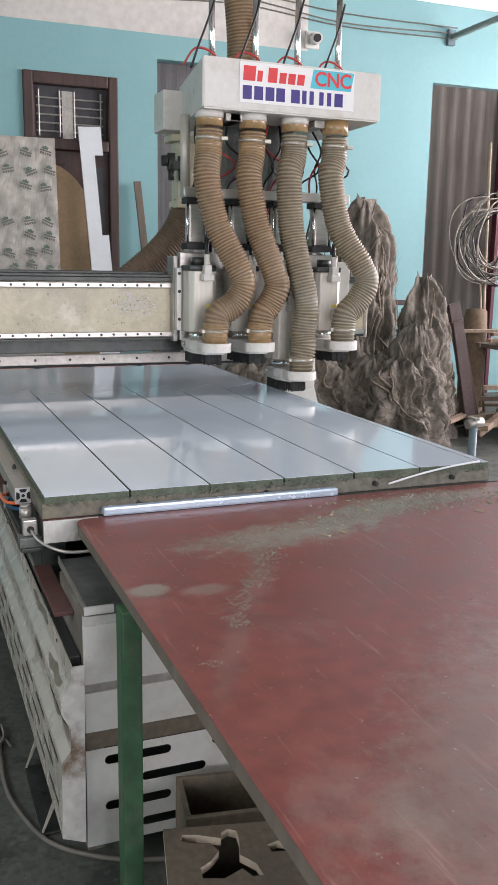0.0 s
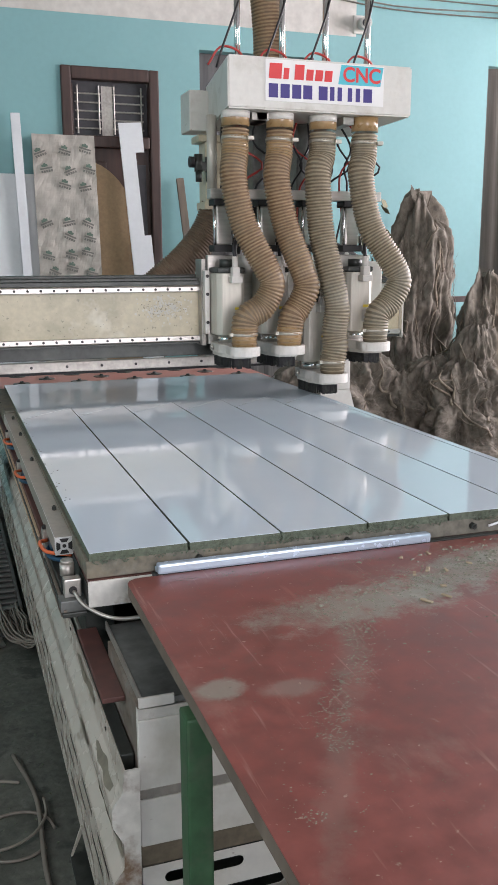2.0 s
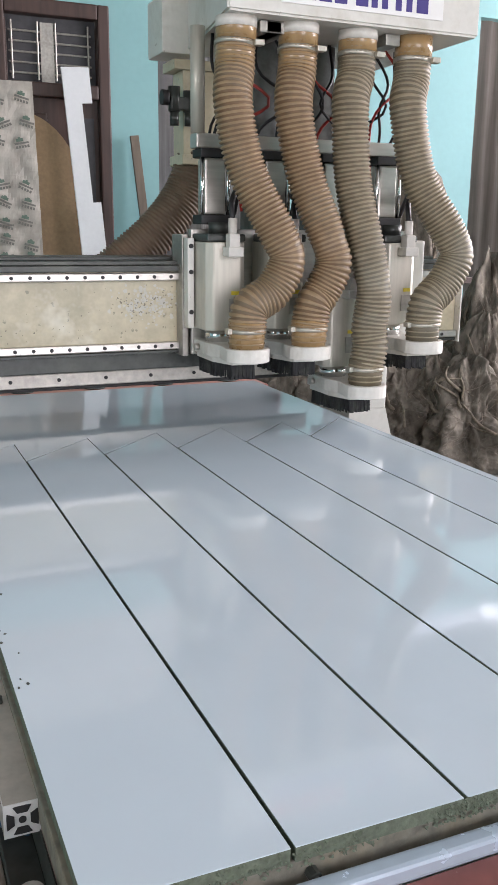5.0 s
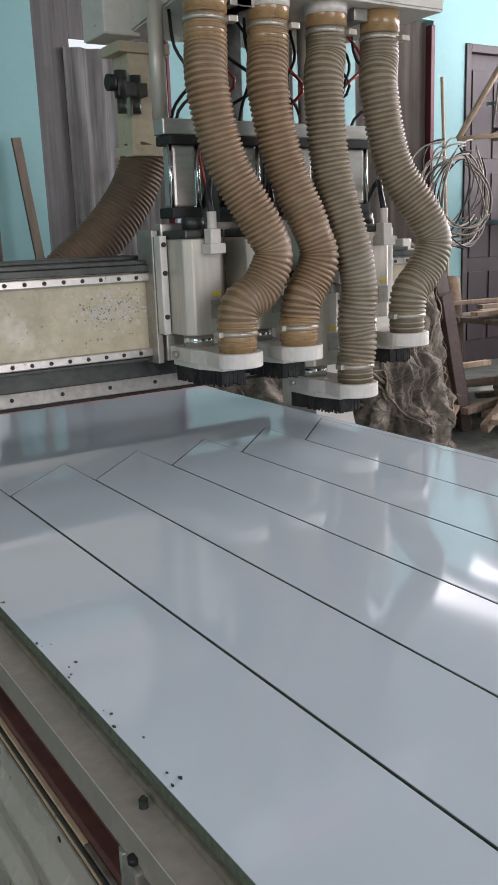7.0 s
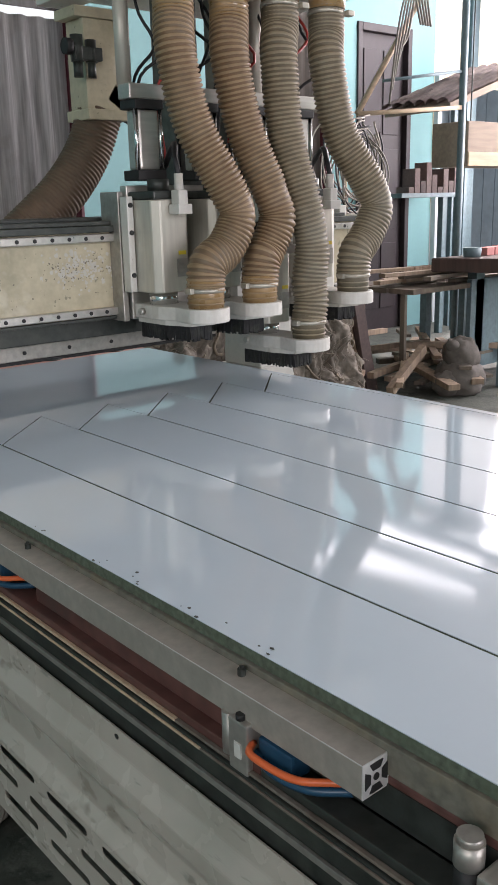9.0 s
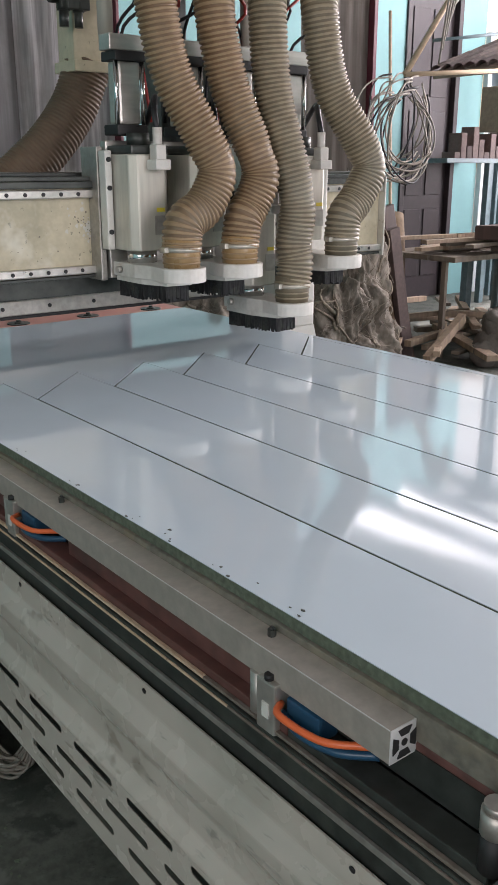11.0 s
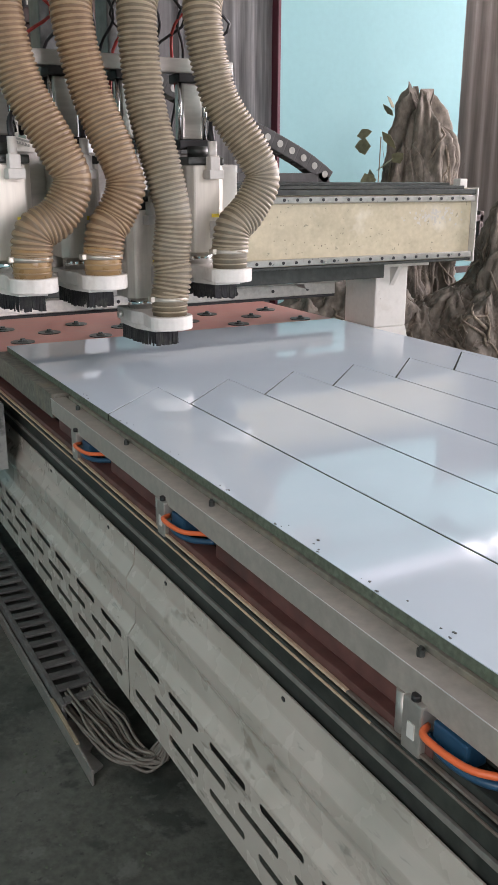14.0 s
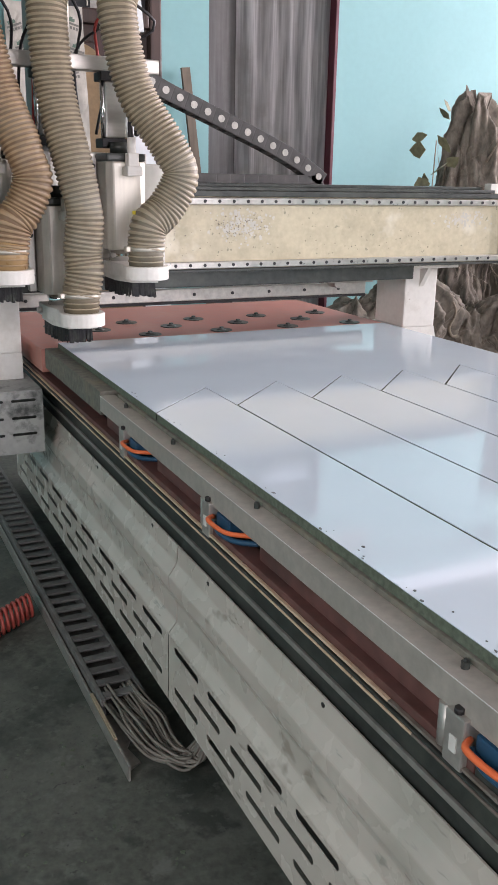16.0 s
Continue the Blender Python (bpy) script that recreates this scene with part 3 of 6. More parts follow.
def wooden_door():
    d = tagged(thing("door_1", (1.13, NY, FLOOR), "dark brown wooden door with barred glass transom", "door"), kind="structure")
    for nm, x0, x1, z0, z1 in (("jamb", 0.74, 0.82, FLOOR, 2.87), ("jamb", 1.434, 1.514, FLOOR, 2.87), ("head", 0.82, 1.434, 2.775, 2.87), ("rail", 0.83, 1.43, 2.27, 2.36)):
        bm = B()
        box(bm, x0, x1, NY - 0.03, NY + 0.10, z0, z1, 0.012)
        part(nm, bm, "brownwood", d)
    bm = B()
    box(bm, 0.80, 0.83, NY - 0.012, NY + 0.08, 2.36, 2.74, 0.004)
    box(bm, 1.43, 1.46, NY - 0.012, NY + 0.08, 2.36, 2.74, 0.004)
    part("moulding", bm, "brownwood", d)
    bm = B()
    box(bm, 0.83, 1.43, NY + 0.055, NY + 0.06, 2.361, 2.774)
    part("pane", bm, "dark", d, "dusty dark transom glass")
    for k in range(5):
        bm = B()
        z = 2.42 + k * 0.065
        for x0, x1 in ((0.85, 1.06), (1.15, 1.40)):
            cyl(bm, (x0, NY + 0.045, z), (x1, NY + 0.045, z), 0.007, seg=8)
        part("bar", bm, "alu_dull", d)
    for x in (0.87, 1.04, 1.16, 1.38):
        bm = B()
        cyl(bm, (x, NY + 0.04, 2.38), (x, NY + 0.04, 2.74), 0.007, seg=8)
        part("bar", bm, "alu_dull", d)
    bm = B()
    box(bm, 1.06, 1.15, NY + 0.045, NY + 0.05, 2.36, 2.74)
    part("curtain", bm, "alu_dull", d, "dusty grey strip behind the bars")
    # panelled leaf, with a glazed slot beside the stile
    leaf = B()
    box(leaf, 0.83, 1.43, NY + 0.02, NY + 0.06, FLOOR, 2.27, 0.006)
    lf = part("leaf", leaf, "brownwood", d)
    for x0, x1, z0, z1 in ((0.88, 1.08, 1.75, 2.17), (0.88, 1.08, 0.95, 1.65), (0.88, 1.38, 0.2, 0.8)):
        bm = B()
        box(bm, x0, x1, NY + 0.008, NY + 0.03, z0, z1, 0.012)
        part("panel", bm, "brownwood", lf)
    bm = B()
    box(bm, 1.25, 1.40, NY + 0.010, NY + 0.022, 1.5, 2.15, 0.003)
    part("pane", bm, "dark", lf)
    bm = B()
    box(bm, 1.30, 1.325, NY + 0.0, NY + 0.02, 1.62, 1.72, 0.004)
    part("handle", bm, "chrome", lf)


def corrugated_panel(name, x0, x1, z0, z1, y, label, material, n=60, depth=0.012):
    bm = B()
    lo, hi = [], []
    for i in range(n * 4 + 1):
        x = x0 + (x1 - x0) * i / (n * 4)
        yy = y + depth * math.sin(i * math.pi / 2 * 0.5) 
        lo.append(bm.verts.new((x, yy, z0)))
        hi.append(bm.verts.new((x, yy, z1)))
    for i in range(n * 4):
        f = bm.faces.new((lo[i], lo[i + 1], hi[i + 1], hi[i]))
        f.smooth = True
    bmesh.ops.solidify(bm, geom=bm.faces[:], thickness=0.0015)
    return solo(name, bm, material, label, "corrugated sheet", kind="structure")


def wall_openings():
    M["brown_sheet"] = mat("streaked_brown_sheet", (0.33, 0.30, 0.275), 0.4, 0.2, grain=14, amount=0.18, stain=0.5, stain_scale=2.0, stain_color=(0.25, 0.22, 0.20), stretch=(3, 3, 0.15), bump=0.05)
    M["zinc"] = mat("streaked_zinc_sheet", (0.54, 0.54, 0.54), 0.36, 0.2, grain=14, amount=0.35, stain=0.6, stain_scale=2.5, stain_color=(0.38, 0.36, 0.34), stretch=(3, 3, 0.15), bump=0.05)
    M["zinc_dark"] = mat("brown_fibre_sheet", (0.105, 0.10, 0.10), 0.5, 0.1, grain=14, amount=0.3, stain=0.5, stain_scale=2.5, stain_color=(0.07, 0.06, 0.055), stretch=(3, 3, 0.15), bump=0.05)
    corrugated_panel("window_1", 2.09, 2.835, FLOOR, 2.66, NY + 0.07, "grey corrugated sheet closing a doorway, streaked", "zinc", 10, 0.02)
    corrugated_panel("window_2", 4.59, 5.41, 0.79, 3.09, NY + 0.05, "streaked corrugated sheet closing a wall opening", "brown_sheet", 11, 0.012)
    bm = B()
    box(bm, 1.865, 2.15, NY + 0.10, NY + 0.13, FLOOR, 3.052, 0.004)
    box(bm, 2.1505, 2.83, NY + 0.10, NY + 0.12, 2.72, 3.052, 0.004)
    solo("leaf_panel", bm, "zinc_dark", "dark weathered door leaf behind the corrugated sheet", "door leaf", kind="structure")
    bm = B()
    box(bm, 2.83, 2.855, NY - 0.02, NY + 0.1, FLOOR, 3.055, 0.004)
    solo("post_maroon", bm, "maroon", "narrow maroon painted door post in the wall", "door post", kind="structure")
    bm = B()
    box(bm, 5.41, 5.452, NY - 0.02, NY + 0.1, FLOOR, 3.06, 0.004)
    solo("post_maroon", bm, "maroon", "narrow maroon painted door post in the wall", "door post", kind="structure")
    # a closed dark door in the far doorway
    d = tagged(thing("door_2", (6.22, NY, FLOOR), "closed dark maroon-brown panelled door", "door"), kind="structure")
    for nm, x0, x1, z0, z1 in (("jamb", 5.84, 5.90, FLOOR, 2.95), ("jamb", 6.55, 6.61, FLOOR, 2.95), ("head", 5.901, 6.549, 2.88, 2.95)):
        bm = B()
        box(bm, x0, x1, NY - 0.02, NY + 0.12, z0, z1, 0.006)
        part(nm, bm, "far_door", d)
    bm = B()
    box(bm, 5.901, 6.549, NY + 0.04, NY + 0.08, FLOOR, 2.879, 0.003)
    lf = part("leaf", bm, "far_door", d)
    for z0, z1 in ((0.30, 0.95), (1.08, 1.85), (1.98, 2.74)):
        for x0, x1 in ((5.97, 6.20), (6.25, 6.48)):
            bm = B()
            box(bm, x0, x1, NY + 0.028, NY + 0.0395, z0, z1, 0.005)
            part("panel", bm, "far_door", lf)
    wire = thing("wall_wires", (2.0, NY - 0.02, 3.55), "thin grey electric wires strung along the whitewash", "wires")
    for dz, a in ((0.0, 0.03), (0.05, 0.05), (0.10, 0.02)):
        bm = B()
        tube(bm, [(0.2, NY - 0.02, 3.40 + dz), (1.5, NY - 0.02, 3.52 + dz - a), (2.6, NY - 0.02, 3.56 + dz), (3.6, NY - 0.02, 3.52 + dz - a), (4.8, NY - 0.03, 3.50 + dz)], 0.006, 6, 24)
        part("wire", bm, "grey_cable", wire)
    cam_ = thing("security_camera", (3.29, NY, 3.35), "small white bullet security camera on the wall", "camera")
    bm = B()
    box(bm, 3.220, 3.360, NY - 0.02, NY + 0.001, 3.270, 3.420, 0.01)
    part("plate", bm, "enamel", cam_)
    bm = B()
    cyl(bm, (3.300, NY - 0.02, 3.350), (3.270, NY - 0.16, 3.330), 0.05, seg=20)
    part("barrel", bm, "enamel", cam_)
    bm = B()
    cyl(bm, (3.269, NY - 0.161, 3.330), (3.267, NY - 0.172, 3.328), 0.034, seg=20)
    part("lens", bm, "black", cam_)
    br = thing("lamp_bracket", (4.75, NY, 3.5), "grey square steel bracket arm on the wall", "bracket")
    bm = B()
    box(bm, 4.70, 4.78, NY - 0.04, NY + 0.001, 3.44, 3.58, 0.004)
    part("plate", bm, "bluegrey", br)
    bm = B()
    tube(bm, [(4.74, NY - 0.03, 3.51), (4.95, NY - 1.6, 3.62)], 0.03, 4)
    part("arm", bm, "alu_dull", br)


# ---------------------------------------------------------------- the machine bed
LINE = [0.1994 * k for k in range(1, 7)]
TIP, NOTCH = 1.714, 1.524
GAP = 0.0027


def worksheet():
    s = thing("laminate_sheet", (0.61, 1.22, 0.832), "glossy white laminated green-core sheet cut into strips", "sheet", )
    xs = [0.0] + LINE

    def cut(outline, name, label=""):
        bm = B()
        prism(bm, outline, 0.8325, TOP - 0.0012)
        core = part(name, bm, "green_mdf", s, label)
        bm = B()
        prism(bm, outline, TOP - 0.0012, TOP)
        part("face", bm, "laminate", core, "glossy white face")

    for k in range(6):
        x0, x1 = xs[k] + (GAP if k else 0), xs[k + 1] - GAP
        cut([(x0, 0), (x1, 0), (x1, TIP - GAP * 1.7), (x0, NOTCH - GAP * 0.9)], "strip")
    edge = [(LINE[5] + GAP, 0), (1.22, 0), (1.22, 2.44), (0, 2.44), (0, NOTCH + GAP * 1.5)]
    for k in range(6):
        edge += [(LINE[k] - GAP * 0.1, TIP + GAP * 0.9)]
        if k < 5:
            edge += [(LINE[k] + GAP * 0.2, NOTCH + GAP)]
    cut(edge, "offcut", "uncut rest of the sheet with a zigzag edge")
    # chipped laminate along the long edge
    rnd = random.Random(4)
    chips = B()
    for k in range(28):
        y = (0.42, 0.55, 0.70, 0.78, 0.98, 1.20, 1.42, 1.7)[k % 8] + rnd.gauss(0, 0.022)
        x = abs(rnd.gauss(0.006, 0.008)) + 0.002
        r = rnd.uniform(0.0008, 0.0026)
        prism(chips, [(x + r * rnd.uniform(0.5, 1.2) * math.cos(a), y + 1.6 * r * rnd.uniform(0.5, 1.2) * math.sin(a)) for a in (0, 1.2, 2.4, 3.7, 5)], TOP - 0.0005, TOP + 0.0006)
    solo("edge_crumbs", chips, "dark_steel", "dark crumbs along the edge of a white sheet", "crumbs", kind="stuff", base=(0.01, 1.0, TOP))
    fuzz = B()
    for k in range(2600):
        x = rnd.uniform(0.0, 1.21)
        if noise.noise((x * 14, 0.0, 3.0)) < (-0.15 if k < 800 else 0.05 + 0.3 * (x < 0.35)):
            continue
        z, r = rnd.uniform(0.826, 0.848), rnd.uniform(0.0007, 0.0028)
        a = rnd.random() * 6
        v = [fuzz.verts.new((x + 1.5 * r * math.cos(a + q), -0.0003, z + r * math.sin(a + q))) for q in (0, 2.0, 4.1)]
        v.append(fuzz.verts.new((x, -0.0003 - rnd.uniform(0.001, 0.004), z - 0.001)))
        for f in ((0, 1, 3), (1, 2, 3), (2, 0, 3)):
            fuzz.faces.new([v[i] for i in f])
    solo("edge_fuzz", fuzz, "green_mdf", "green fibre fuzz on the sawn front edge of a sheet", "fuzz", kind="stuff", base=(0.6, 0.0, 0.83))
    strip = B()
    prev = smooth_path([(0.90, -0.004, 0.812), (0.98, -0.012, 0.832), (1.08, -0.008, 0.846), (1.19, 0.002, 0.853)], 20)
    tube(strip, prev, 0.003, 6)
    part("edge_band", strip, "white_board", s, "loose white edge strip curling off")


def slotted_sheet(bm, u0, u1, rows, length, height, place, depth=0.0015):
    """A flat sheet from u0 to u1 with rounded slots cut through it. rows: (z, z low, z high, slot centres); place(u, z, d) gives the point d deep."""
    n, r = 8, height / 2

    def face(pts):
        bm.faces.new([bm.verts.new(place(*q)) for q in pts])

    for z, lo, hi, centres in rows:
        cs = sorted(c for c in centres if u0 + length / 2 + 0.004 < c < u1 - length / 2 - 0.004)
        ends = [u0] + [(a + b) / 2 for a, b in zip(cs, cs[1:])] + [u1]
        for c, a, b in zip(cs, ends, ends[1:]):
            h = length / 2 - r
            right = [(c + h + r * math.cos(q), z + r * math.sin(q)) for q in [math.pi / 2 * i / n for i in range(n + 1)]]
            top = right + [(2 * c - u, w) for u, w in right[::-1]]
            low = [(u, 2 * z - w) for u, w in top]
            face([(b, z, 0)] + [(b, hi, 0), (a, hi, 0), (a, z, 0)] + [(u, w, 0) for u, w in top[::-1]])
            face([(a, z, 0), (a, lo, 0), (b, lo, 0), (b, z, 0)] + [(u, w, 0) for u, w in low])
            ring = top + low[::-1][1:-1]
            for (ua, wa), (ub, wb) in zip(ring, ring[1:] + ring[:1]):
                face([(ua, wa, 0), (ub, wb, 0), (ub, wb, depth), (ua, wa, depth)])
    bmesh.ops.remove_doubles(bm, verts=bm.verts[:], dist=0.00005)
    return bm


COVER = [(-0.008, 0.590), (-0.011, 0.549), (-0.030, 0.522), (-0.030, 0.491), (-0.011, 0.455), (-0.012, 0.407), (-0.031, 0.383)]
COVER_LOW = 0.215


def eased(pts, cut=0.004):
    """A bent line with its corners rounded off."""
    out = [pts[0]]
    for a, b, c in zip(pts, pts[1:], pts[2:]):
        a, b, c = Vector(a), Vector(b), Vector(c)
        p, q = b + (a - b).normalized() * cut, b + (c - b).normalized() * cut
        out += [tuple(p), tuple((p + q + b * 2) / 4), tuple(q)]
    return out + [pts[-1]]


def side_cover(bed, y0, y1, first):
    """A folded sheet with two ribs and three rows of slots; first: centre of its first upper slot."""
    line = eased(COVER + [(-0.032, 0.37)])[:-1]
    bm = B()
    prism(bm, line + [(x + 0.003, z) for x, z in line[::-1]], y0, y1, "y")
    top = line[-1][1]
    ups = [first - 0.187 * k for k in range(12)]
    mids = [c + 0.074 for c in ups]
    rows = [(0.361, 0.336, top, ups), (0.311, 0.286, 0.336, mids), (0.261, COVER_LOW, 0.286, ups)]

    def at(u, z, d):
        return (-0.0315 - 0.002 * (top - z) / (top - COVER_LOW) + d, u, z)

    slotted_sheet(bm, y0, y1, rows, 0.139, 0.0165, at)
    bm.faces.new([bm.verts.new(at(u, COVER_LOW, d)) for u, d in ((y0, 0), (y1, 0), (y1, 0.012), (y0, 0.012))])
    cover = part("side_cover", bm, "steel_white", bed, "folded grey-white steel cover with long slots")
    # black discs on the flange stand in for the dark of screw holes
    hole = B()
    cyl(hole, (-0.0085, 0, 0), (-0.0105, 0, -0.0004), 0.0048, seg=10)
    hole = mesh_of("screw_hole", hole, "black")
    for k in range(4):
        piece("screw_hole", hole, cover, (0, y0 + 0.16 + k * 0.46, 0.577))
    return cover


def machine_bed():
    bed = thing("router_bed", (0.6, 1.4, FLOOR), "worn white steel bed of a gantry router with slotted covers", "machine")
    bm = B()
    box(bm, -0.006, 1.228, 0.003, 1.799, 0.796, 0.832, 0.002)
    box(bm, -0.040, 1.228, 1.835, 2.455, 0.770, 0.832, 0.002)
    part("spoil_board", bm, "spoil", bed, "dusty grey-green spoil board")
    bm = B()
    prism(bm, [(-0.05, 2.457), (1.29, 2.457), (1.29, 3.25), (-0.06, 3.25)], 0.755, 0.829)
    bmesh.ops.bevel(bm, geom=bm.edges[:], offset=0.002, segments=1, affect="EDGES")
    part("rear_table", bm, "pink", bed, "pink phenolic table top")
    bm = B()
    box(bm, -0.004, 1.21, -0.005, 1.834, 0.742, 0.795, 0.003)
    part("table_body", bm, "redbrown", bed)
    # solid dark filler, so slots and the gap below look into shade
    bm = B()
    box(bm, 0.06, 1.18, -0.29, 3.3, 0.20, 0.66)
    part("dark_core", bm, "dark_steel", bed)
    for y in (0.0, 1.5, 3.0):
        for x in (0.10, 0.98):
            bm = B()
            box(bm, x, x + 0.14, y, y + 0.14, FLOOR, 0.20, 0.004)
            part("foot_block", bm, "dark_steel", bed)
    # front steel box: greasy top plate with a bright edge, banded front, slotted lower panel
    fy = -0.330
    bm = B()
    box(bm, 0.031, 1.20, fy + 0.002, -0.006, 0.688, 0.700, 0.002)
    part("box_top", bm, "grey_plate", bed, "greasy grey top plate of the front box")
    bm = B()
    box(bm, 0.0275, 0.0308, fy + 0.002, 0.01, 0.684, 0.7025, 0.001)
    part("top_edge", bm, "alu_dull", bed)
    bm = B()
    box(bm, 0.022, 0.082, fy - 0.004, fy + 0.0015, 0.690, 0.7075, 0.001)
    part("front_lip", bm, "enamel", bed, "white bent lip")
    bm = B()
    box(bm, 0.021, 0.059, fy + 0.004, -0.05, 0.16, 0.687, 0.002)
    part("box_side", bm, "stained_steel", bed, "brown stained side of the front box")
    bm = B()
    box(bm, -0.020, 0.0205, -0.225, 0.084, 0.650, 0.660, 0.002)
    part("front_ledge", bm, "redbrown", bed, "dirty red-brown ledge")
    for nm, m_, z0, z1, yy in (("front_plate", "endrust", 0.667, 0.686, 0), ("front_plate", "enamel", 0.541, 0.6665, -0.002), ("front_band", "alu_dull", 0.522, 0.5405, 0), ("front_plate", "enamel", 0.434, 0.5215, -0.002), ("front_band", "dark_mdf", 0.395, 0.4335, 0)):
        bm = B()
        box(bm, 0.020, 1.20, fy + yy, fy + 0.012, z0, z1, 0.0015)
        part(nm, bm, m_, bed)
    bm = B()
    ups = [0.130 + 0.235 * k for k in range(5)]
    mids = [0.208 + 0.235 * k for k in range(5)]
    slotted_sheet(bm, 0.020, 1.20, [(0.366, 0.339, 0.3945, ups), (0.312, 0.286, 0.339, mids), (0.260, 0.233, 0.286, ups), (0.206, 0.172, 0.233, mids)], 0.143, 0.021, lambda u, z, d: (u, fy - 0.002 + d, z))
    bm.faces.new([bm.verts.new(q) for q in ((0.020, fy - 0.002, 0.172), (0.020, fy - 0.002, 0.3945), (0.020, fy + 0.006, 0.3945), (0.020, fy + 0.006, 0.172))])
    bm.faces.new([bm.verts.new(q) for q in ((0.020, fy - 0.002, 0.172), (1.20, fy - 0.002, 0.172), (1.20, fy + 0.006, 0.172), (0.020, fy + 0.006, 0.172))])
    part("front_panel", bm, "enamel", bed, "white slotted front panel")
    # floor bracket with pale gussets under the side cover
    bm = B()
    box(bm, -0.050, 0.10, -0.135, 0.16, FLOOR, FLOOR + 0.008, 0.002)
    part("foot_plate", bm, "dark_steel", bed, "dark foot plate with a hole")
    for y in (-0.132, 0.150):
        bm = B()
        prism(bm, [(-0.048, FLOOR + 0.0082), (-0.044, FLOOR + 0.0082), (0.0, 0.19), (0.0, 0.205), (-0.006, 0.205)], y, y + 0.006, "y")
        part("gusset", bm, "steel_white", bed)
    # a black disc stands in for the dark inside the hole
    bm = B()
    cyl(bm, (-0.02, 0.02, FLOOR + 0.0081), (-0.02, 0.02, FLOOR + 0.0092), 0.009, seg=14)
    part("foot_hole", bm, "black", bed)
    bm = B()
    box(bm, -0.006, 1.19, -0.012, -0.0055, 0.742, 0.795, 0.002)
    part("front_rail", bm, "endrust", bed)
    bm = B()
    box(bm, 0.12, 1.25, -0.014, 0.002, 0.783, 0.797, 0.004)
    part("cloth_strip", bm, "dark_steel", bed, "dark crumpled dusty strip along the front")
    bm = B()
    box(bm, 0.128, 0.735, -0.034, -0.0125, 0.8008, 0.8215, 0.005)
    box(bm, 0.128, 0.735, -0.0124, -0.004, 0.800, 0.810, 0.001)
    part("stop_bar", bm, "stop_bar", bed, "pale blue-grey square-edged stop bar")
    bolt = B()
    cyl(bolt, (0, 0, 0), (0, 0, 0.012), 0.007, seg=8)
    cyl(bolt, (0, 0, 0.012), (0, 0, 0.016), 0.004, seg=6)
    bolt = mesh_of("bolt", bolt, "dark_steel")
    turn = Matrix.Rotation(radians(90), 4, "X")
    for x in (0.22, 0.55, 0.86, 1.1):
        piece("bolt", bolt, bed, (x, 0.002, 0.816), turn)
    # left side: aluminium profile with a T-slotted end
    bm = B()
    c0, c1 = -0.043, 0.783
    box(bm, c0, c0 + 0.04, 0.205, 1.83, c1, c1 + 0.04, 0.0015)
    part("side_profile", bm, "profile_alu", bed, "dusty square aluminium profile")
    # thin bright strip laid on as the highlight of the profile's edge
    bm = B()
    box(bm, c0 - 0.0004, c0 + 0.0006, 0.2055, 1.829, c1 + 0.0394, c1 + 0.0404)
    part("edge_highlight", bm, "bright_alu", bed, "bright strip drawn as the highlight on the profile's edge")
    bm = B()
    box(bm, c0, c0 + 0.04, 0.2035, 0.2048, c1, c1 + 0.04)
    part("profile_end", bm, "bright_alu", bed, "bright sawn end of the profile")
    # black shapes on the closed end stand in for its shaded voids
    bm = B()
    cyl(bm, (c0 + 0.020, 0.2034, c1 + 0.020), (c0 + 0.020, 0.2025, c1 + 0.020), 0.0042, seg=14)
    part("profile_bore", bm, "black", bed)
    for q in range(4):
        bm = B()
        shape = [(-0.0035, 0.017), (0.0035, 0.017), (0.0100, 0.0165), (0.0055, 0.0085), (-0.0055, 0.0085), (-0.0100, 0.0165)]
        ca, sa = math.cos(q * math.pi / 2), math.sin(q * math.pi / 2)
        prism(bm, [(c0 + 0.02 + a * ca - b * sa, c1 + 0.02 + a * sa + b * ca) for a, b in shape], 0.2034, 0.2025, "y")
        part("slot_mouth", bm, "black", bed)
    for y in (0.35, 0.9, 1.3, 1.62):
        piece("bolt", bolt, bed, (-0.018, y + 0.07, 0.823), Matrix.Scale(0.75, 4))
    # linear rail, brass strip, dark rack channel
    bm = B()
    box(bm, -0.0435, -0.006, 0.36, 3.25, 0.724, 0.741, 0.002)
    part("rail_base", bm, "redbrown", bed, "red-brown painted ledge under the profile")
    # front of ledge and body coloured dark for both dirt and shade
    bm = B()
    box(bm, -0.0432, -0.006, 0.08, 0.3595, 0.724, 0.7405, 0.002)
    part("rail_base", bm, "dark_steel", bed, "black end of the ledge, dirt and shade together")
    bm = B()
    box(bm, -0.0058, -0.0042, 0.0, 0.36, 0.7425, 0.785)
    part("dirt_shade_patch", bm, "dark_steel", bed, "dark patch on the red table body, dirt and shade together")
    bm = B()
    box(bm, -0.0535, -0.006, 0.02, 3.25, 0.714, 0.7235, 0.002)
    part("linear_rail", bm, "dark_steel", bed, "dark oily steel rail")
    # brass colour is paled to carry the sky's sheen
    bm = B()
    box(bm, -0.0565, -0.0536, 0.46, 3.2, 0.7175, 0.7208, 0.0008)
    part("scale_strip", bm, "brass", bed)
    bm = B()
    box(bm, -0.0505, -0.044, 0.52, 3.2, 0.7258, 0.7300, 0.0012)
    part("scale_strip", bm, "brass", bed)
    # the same strips in a dull colour where the sheen fades out
    bm = B()
    box(bm, -0.0565, -0.0536, 0.02, 0.4595, 0.7175, 0.7208, 0.0008)
    box(bm, -0.0505, -0.044, 0.02, 0.5195, 0.7258, 0.7300, 0.0012)
